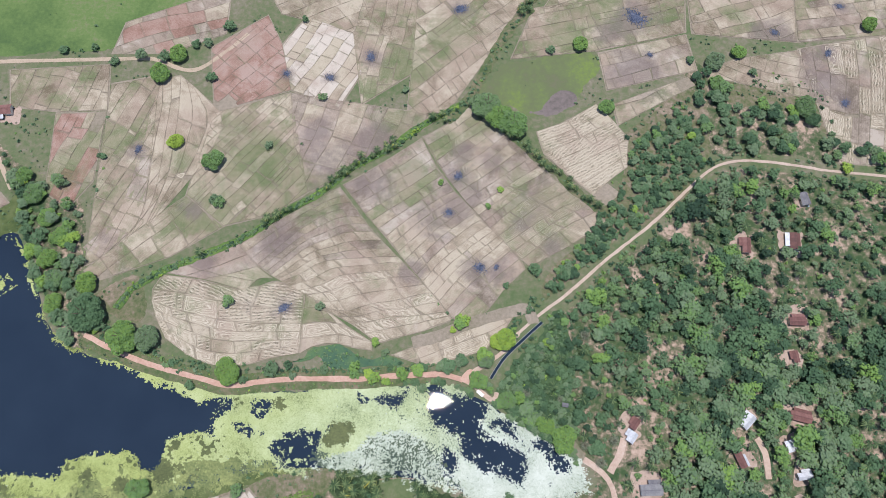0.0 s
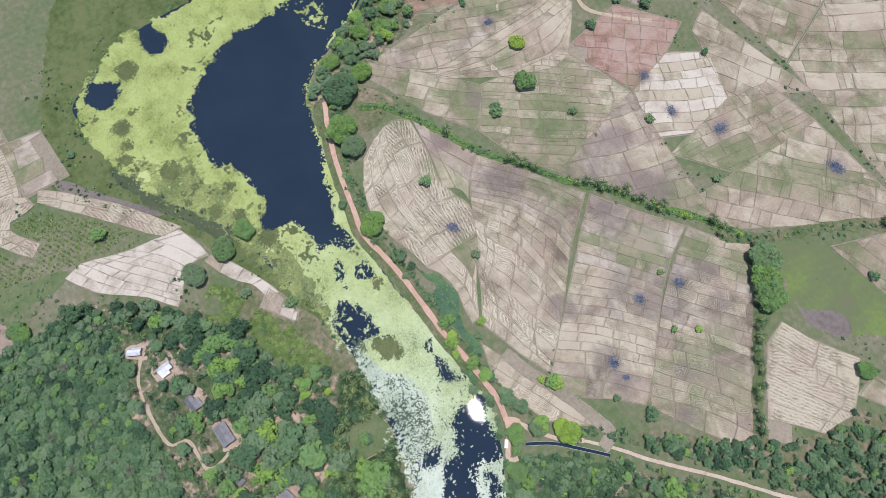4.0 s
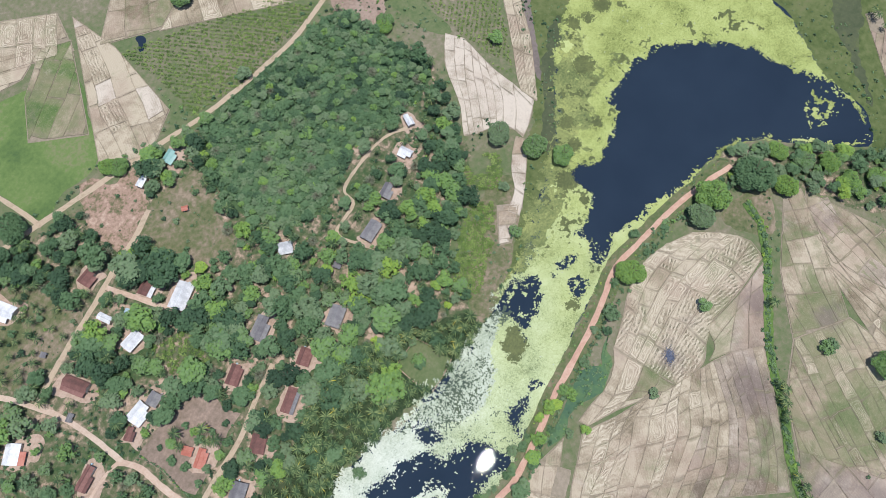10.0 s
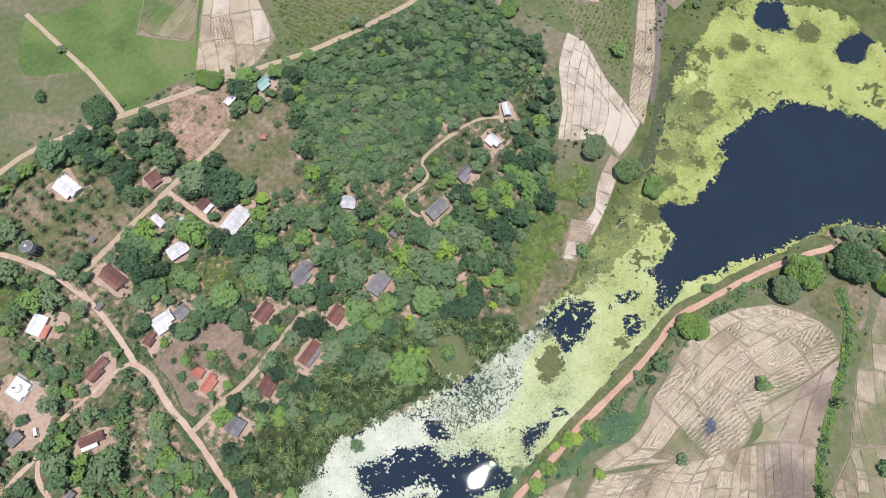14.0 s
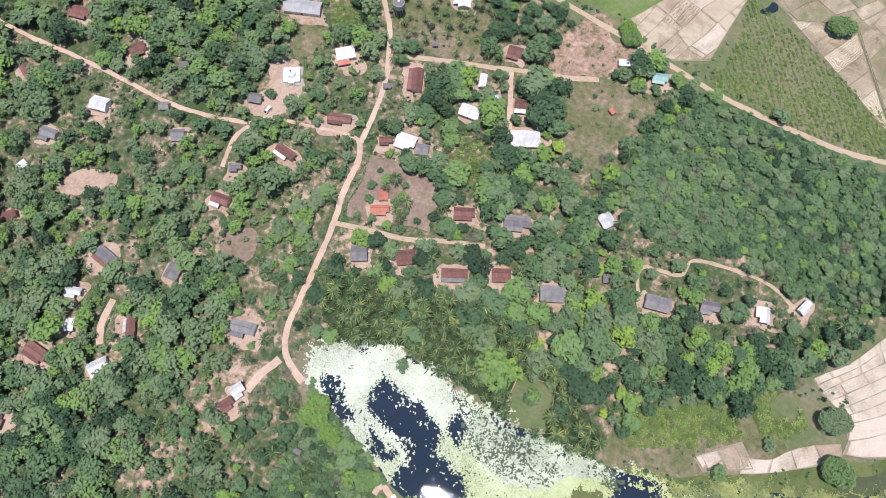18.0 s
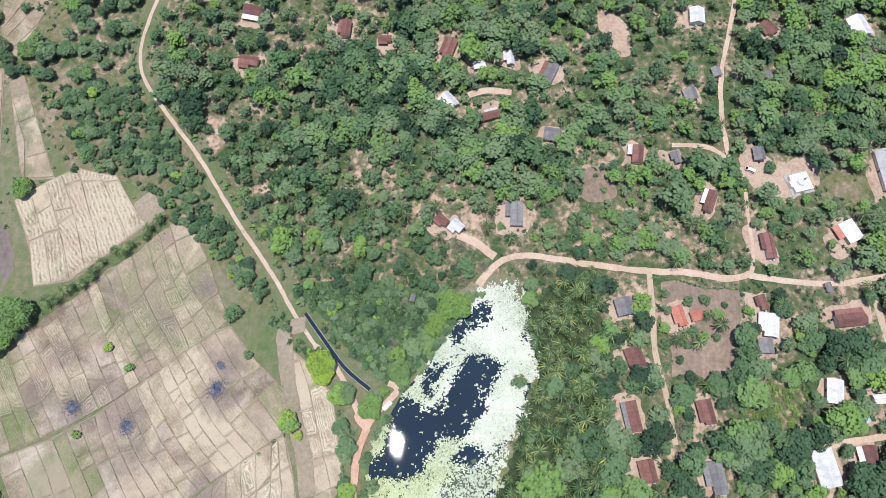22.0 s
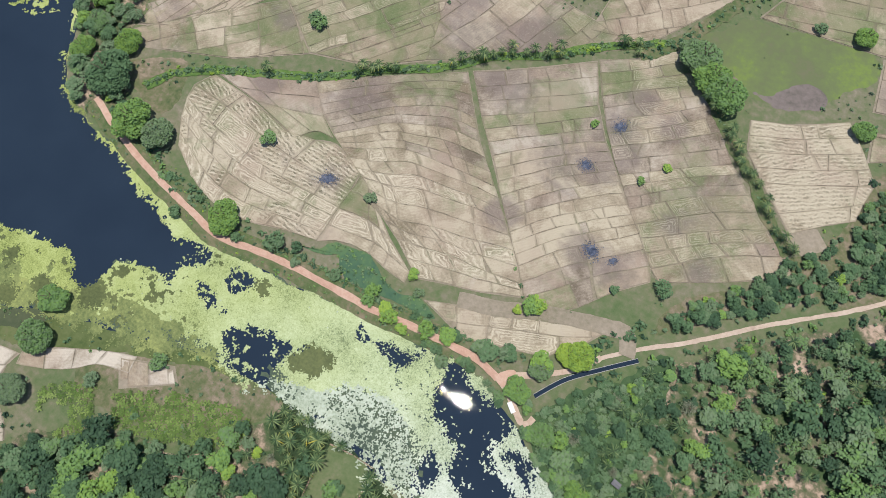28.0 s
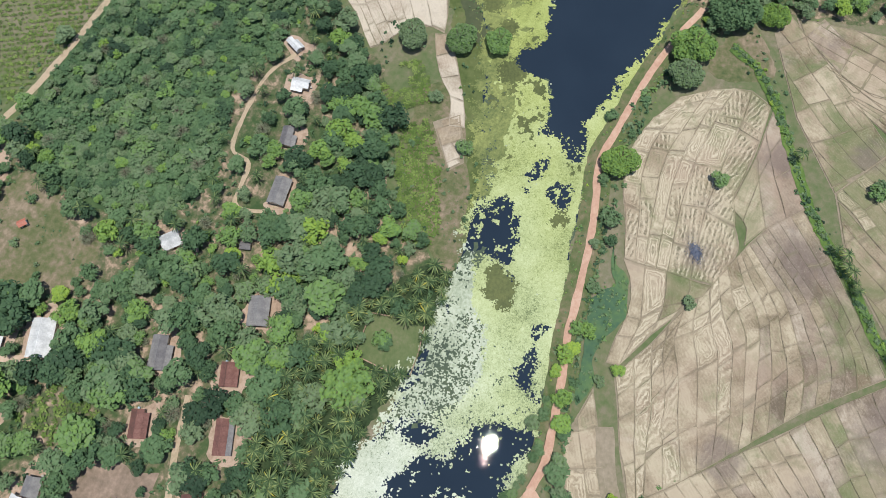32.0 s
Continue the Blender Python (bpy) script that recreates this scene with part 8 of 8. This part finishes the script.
def terraces(lines, bands, seed):
    """A field in curved bands of plots between bund lines. bands: for each gap, how many strips it holds, the length of a plot and the kinds of plot."""
    rng = random.Random(seed)
    smooth = [spline(q, 1.5) for q in lines]
    field = tagged(new("paddy_field"), "harvested dry paddy plots in curved terraces between earth bunds", "paddy field", kind="structure")
    edge = hull([tuple(q) for line in smooth for q in line])
    mid = np.mean(edge, axis=0)
    lift = 0.004 * (seed % 14)
    rim = [tuple(smooth[0][i]) for i in range(len(smooth[0]))] + [tuple(q[-1]) for q in smooth[1:-1]] + [tuple(q) for q in smooth[-1][::-1]] + [tuple(q[0]) for q in smooth[-2:0:-1]]
    rim = [tuple(mid + (np.array(q) - mid) * 1.008) for q in rim]
    put_mesh("field_margin", [(x, y, 0.055 + lift) for x, y in rim], [tuple(range(len(rim)))], 'field_soil', field)
    cuts = None
    for (a, b), (strips, cell, mats) in zip(zip(smooth, smooth[1:]), bands):
        for k in range(strips):
            f0, f1 = k / strips, (k + 1) / strips
            lo = lambda t: along(a, t) * (1 - f0) + along(b, t) * f0
            hi = lambda t: along(a, t) * (1 - f1) + along(b, t) * f1
            long_ = np.linalg.norm(lo(1) - lo(0.5)) + np.linalg.norm(lo(0.5) - lo(0))
            n = max(1, int(round(long_ / cell)))
            if cuts is None or abs(len(cuts) - 1 - n) > 1:
                cuts = [i / n for i in range(n + 1)]
            own = [0.0] + [min(0.97, max(0.03, t + rng.gauss(0, 0.19) / n)) for t in cuts[1:-1] if rng.random() > 0.12] + [1.0]
            own = sorted(own)
            lean = [0.0] + [rng.gauss(0, 0.1) / n for _ in own[1:-1]] + [0.0]
            tone = rng.choice(mats)
            for i in range(len(own) - 1):
                t0, t1, u0, u1 = own[i], own[i + 1], min(1, max(0, own[i] + lean[i])), min(1, max(0, own[i + 1] + lean[i + 1]))
                if t1 - t0 < 0.02 or u1 <= u0:
                    continue
                ring = [lo(t0), lo((2 * t0 + t1) / 3), lo((t0 + 2 * t1) / 3), lo(t1), hi(u1), hi((u0 + 2 * u1) / 3), hi((2 * u0 + u1) / 3), hi(u0)]
                for q in ring:
                    w = Vector((q[0] * 0.05, q[1] * 0.05, seed))
                    q += 0.9 * np.array([noise.noise(w), noise.noise(w + Vector((7, 3, 1)))]) + 0.35 * np.array([noise.noise(w * 5), noise.noise(w * 5 + Vector((7, 3, 1)))])
                way = hi((u0 + u1) / 2) - lo((t0 + t1) / 2)
                plot(field, [tuple(q) for q in ring], rng.choice(mats) if rng.random() < 0.5 else tone, rng, lift, way / (np.linalg.norm(way) + 1e-6))
            cuts = own


W_, T_, S_, C_, G_, B_, R_, K_, L_, H_, M_ = 'plot_swath', 'plot_tan', 'plot_straw', 'plot_cream', 'plot_green', 'plot_brown', 'plot_red', 'plot_mixed', 'plot_ribbed', 'plot_white', 'plot_meadow'
TERRACES = [
    ([[(-159.6, 59.9), (-143.2, 49.6), (-128.7, 45), (-111.9, 45.5), (-97.2, 49.6), (-82, 52.7)], [(-167.3, 72.8), (-150, 65.3), (-127.4, 59.2), (-103.9, 59.6), (-81.5, 60.8)],
      [(-170.8, 81.8), (-147.1, 74.3), (-123, 70.3), (-99, 69.9), (-81.4, 69.8)], [(-171.7, 88.7), (-145.4, 85.1), (-117.7, 80.3), (-99, 79.1), (-81.3, 78.9)],
      [(-166.9, 97.6), (-142.8, 94.8), (-117, 89.6), (-99, 94.8), (-81.5, 87.6)]],
     [(2, 12, [S_, S_, W_]), (2, 12, [S_, W_, S_]), (1, 15, [W_, W_, S_]), (1, 14, [W_, W_])]),
    ([[(-82, 52.7), (-72.7, 57.5), (-62.3, 58.8), (-49.8, 56), (-40.1, 54.9)], [(-81.5, 60.8), (-70.8, 62.5), (-60.4, 64), (-50.9, 61.8), (-40.3, 59.8)],
      [(-81.4, 69.8), (-73.4, 70.7), (-65, 71), (-55.4, 69.1)], [(-81.3, 78.9), (-76.1, 79.7), (-70.8, 78.2), (-63.2, 75)], [(-80.5, 87), (-75.7, 84.6), (-71.2, 81)]],
     [(1, 11, [S_, C_]), (1, 10, [S_, S_, C_]), (1, 9, [C_, G_]), (1, 9, [T_, G_])]),
    ([[(-166.5, 99.2), (-148.1, 107.1), (-124, 117.9)], [(-153.8, 97.1), (-136.3, 103.5), (-117.5, 110.7)], [(-141.7, 95.4), (-125.8, 99.4), (-111.2, 103.7)], [(-116, 89.2), (-110, 96.1), (-101.4, 96.8)]],
     [(1, 15, [T_, B_]), (1, 19, [B_, T_]), (1, 17, [B_, T_])]),
    ([[(-123.1, 117.4), (-104.5, 131), (-84.7, 143.8), (-65.2, 156.2)], [(-111.8, 104.6), (-98.9, 116.9), (-83.3, 131), (-67.8, 140.4), (-54.4, 141.8)],
      [(-102.6, 98.7), (-90.9, 108.8), (-76.7, 119.7), (-59.7, 126), (-43.1, 127.3)], [(-95.6, 95.2), (-83.2, 100.9), (-70, 108.3), (-50.9, 110.2), (-27.6, 111)],
      [(-80.3, 87.5), (-67.4, 89.2), (-53.7, 95.1), (-35.3, 97.5), (-16, 99.5)], [(-69, 78.6), (-55.1, 78), (-40.9, 82.5), (-25.8, 85.1), (-6.9, 90)],
      [(-52.6, 70), (-40.3, 71.8), (-28.4, 75), (-12.5, 75.5), (2.3, 78.2)], [(-36.6, 59.1), (-24.5, 63.1), (-10.6, 67.1), (6, 73.7)]],
     [(3, 12, [B_, B_, T_]), (3, 10, [B_, T_, B_]), (3, 10, [B_, T_, C_]), (3, 11, [C_, C_, S_, T_]), (2, 10, [S_, S_, C_]), (2, 11, [S_, S_, C_]), (2, 10, [C_, S_])]),
    ([[(-62.9, 157.5), (-40.4, 172.2), (-14.9, 190.7)], [(-48.9, 139.3), (-27.7, 152.9), (-4.8, 170.4)], [(-35.7, 124.1), (-19.8, 137.2), (5.6, 155.3)],
      [(-23.4, 109.4), (-9.9, 123), (-2.8, 131), (15.6, 144.5)], [(-11.9, 95.9), (-0.6, 109.9), (12.7, 121.5), (26.9, 132.5)], [(-2, 84.2), (10, 99.4), (23, 111.1), (36.5, 123)],
      [(6.3, 74.1), (19.1, 86.2), (32.9, 101), (46.3, 111.3)], [(12.2, 71.2), (25.4, 78.6), (36.8, 92.6), (49.1, 105)]],
     [(3, 11, [B_, T_, B_]), (3, 11, [T_, B_, G_]), (3, 10, [C_, T_, T_]), (3, 10, [T_, C_, B_]), (3, 9, [C_, C_, B_]), (2, 10, [T_, B_, C_]), (1, 13, [B_, G_])]),
    ([[(-14.2, 191.8), (1, 201.4), (16, 216.5)], [(-5.5, 175.4), (12.3, 188.8), (32.3, 203.4)], [(4.8, 159.4), (24.4, 174), (44.2, 191)], [(17.8, 143.2), (37, 157.2), (58.8, 172.5)],
      [(27.8, 130.6), (46.8, 146.7), (70.8, 162)], [(37.5, 120.7), (59, 136.3), (84.3, 151.7)], [(47.1, 110.7), (67.7, 127.6), (94.2, 143.9)], [(52.2, 106.8), (75.8, 120), (100.3, 135.5)]],
     [(3, 13, [B_, G_, K_]), (3, 12, [K_, B_, B_]), (3, 11, [B_, K_, B_]), (3, 12, [K_, K_, B_]), (2, 11, [K_, T_, K_]), (2, 11, [K_, B_, K_]), (1, 9, [C_, T_, C_])]),
    ([[(58.2, 196.9), (75.9, 204.2), (97.9, 217.7)], [(62.6, 181.5), (83.6, 191), (108.3, 205.8)], [(73.8, 170.3), (94.6, 180.4), (117.4, 193.2)], [(84.7, 160.1), (98.4, 169.2), (115.7, 182.8)],
      [(92.1, 153.3), (101.8, 162.5), (115.1, 173.1)]],
     [(2, 12, [C_, L_, L_]), (2, 14, [L_, L_, C_]), (1, 15, [L_]), (1, 17, [L_, L_])]),
    ([[(-217.5, 114.4), (-201.7, 135.1), (-193.9, 175.4), (-191, 209.2), (-189.5, 222.3)], [(-206.8, 107.5), (-186.9, 132.9), (-186, 176.3), (-184.7, 209.9), (-187.8, 231.2)],
      [(-182.5, 129.6), (-175.1, 155.6), (-173, 184), (-174.4, 211), (-176, 234.8)], [(-180.2, 127.6), (-157.3, 163.5), (-145.3, 189.2), (-144.8, 205.1), (-164.1, 224.3)]],
     [(1, 24, [T_, B_, T_]), (2, 17, [T_, C_, S_]), (3, 15, [C_, T_, S_, C_])]),
    ([[(-195, -120), (-178.7, -110.6), (-169.2, -99.7), (-160, -89), (-152.1, -81.6), (-143.2, -75)], [(-198, -109.2), (-180.4, -97.4), (-163.8, -84.2), (-147.8, -69.7)],
      [(-193.8, -97.3), (-177.8, -82.6), (-155.6, -64.6)], [(-189.1, -82.7), (-176.2, -69.5), (-160, -59.4)], [(-187.1, -69), (-175.6, -59.7), (-161.5, -52.3)], [(-183.7, -52.8), (-171.2, -48.2), (-160, -46.4)]],
     [(2, 11, [H_]), (2, 10, [H_]), (2, 10, [H_]), (1, 10, [H_]), (1, 16, [H_, C_])]),
    ([[(-216.2, -130), (-230.9, -141), (-246.2, -149.5), (-259, -152.2), (-261.4, -140), (-259.6, -126.8), (-254.4, -117.8)],
      [(-222.7, -122.7), (-234.4, -131.2), (-240.8, -133.9), (-244.6, -133), (-245.1, -128.1), (-245.3, -122.2), (-247, -115.9)]],
     [(2, 10, [L_, C_, L_])]),
    ([[(-247.5, -113.8), (-232.9, -102.2), (-221.3, -91.7), (-206, -79.4), (-193.6, -70.1), (-185, -62)], [(-255.4, -110), (-244.4, -98), (-231.8, -86.2), (-218.6, -74.9), (-198, -60), (-184.5, -51)]],
     [(2, 15, [L_, L_, C_])]),
    ([[(-158.5, -50.1), (-147.9, -46.2), (-138, -40.9), (-129.4, -34.1), (-117, -31.5)], [(-159.7, -45.2), (-152.1, -39), (-141.5, -33.5), (-125.8, -26.8), (-118, -24.5)]],
     [(1, 12, [H_, C_])]),
]
for k, (lines, bands) in enumerate(TERRACES):
    terraces(lines, bands, 200 + k)
# strip width, plot length, direction, kinds of plot, bend
FIELDS_NEAR = [
    ('D', 8, 10, 25, [S_, S_, C_], 0), ('N1', 7, 10, 60, [H_, H_, C_], 0), ('N2', 8, 14, 80, [T_, G_, G_, G_], 0), ('N3', 10, 13, 40, [T_, C_, T_, G_], 0), ('N4', 12, 16, 70, [B_, B_, T_], 0),
]
FIELDS_NORTH = [
    ('N5', 9, 10, 48, [R_], 0), ('N6', 6, 15, 50, [G_, G_, T_, K_], 0), ('N8', 8, 17, 68, [T_, G_, G_], 0), ('N9', 8, 16, 80, [G_, G_, T_], 0),
    ('N10', 9, 14, 75, [G_, T_, R_], 0), ('N11', 10, 14, 20, [B_, T_, R_], 0), ('N12', 9, 15, 45, [G_, T_, G_], 4), ('N13', 9, 15, 30, [G_, T_, C_], 0), ('N14', 11, 16, 55, [T_, G_, C_], 0), ('N15', 12, 17, 30, [G_, G_, T_], 0),
    ('N16', 11, 40, 10, [R_, B_, R_], 0), ('N17', 9, 60, 12, [G_], 0), ('N18', 7, 30, 12, [B_, G_, T_], 0), ('E10', 9, 16, 25, [G_, G_, T_], 0), ('E11', 8, 14, 25, [T_, C_, G_], 0),
]
FIELDS_EAST = [
    ('E2', 14, 16, 40, [C_], 0), ('E3', 12, 19, 25, [G_, T_], 0), ('E4', 10, 13, 15, [B_, B_, T_], 0), ('E5', 10, 18, 15, [G_, G_, T_], 0),
    ('E6', 9, 13, 20, [T_, C_, G_], 5), ('E7', 10, 13, 10, [T_, B_, G_], 0), ('E8', 8, 12, -20, [C_, T_], 8), ('E9', 9, 16, 80, [S_, B_, W_], 8),
]
FIELDS_SOUTH = [
    ('W4', 8, 8, 130, [C_, H_], 0), ('W8', 19, 10, 82, [L_, L_, C_], 0), ('W11', 9, 24, 20, [M_, M_, G_], 0), ('W12', 9, 16, 140, [C_, W_], 0), ('W10', 14, 20, 90, [G_, B_], 0), ('S1', 9, 16, 60, [C_, L_, H_], 0), ('S2', 13, 18, 60, [T_, G_, S_], 0), ('S3', 9, 20, 55, [S_, T_], 0),
    ('S4', 10, 16, 40, [T_, S_], 0), ('S5', 10, 14, 20, [G_, T_], 0), ('S6', 12, 16, 45, [T_, G_], 6)]
for k, (key, strip, cell, turn, mats, bow) in enumerate(FIELDS_NEAR + FIELDS_NORTH + FIELDS_EAST + FIELDS_SOUTH):
    paddy(FIELD[key], strip, cell, turn, mats, 100 + k, bow)
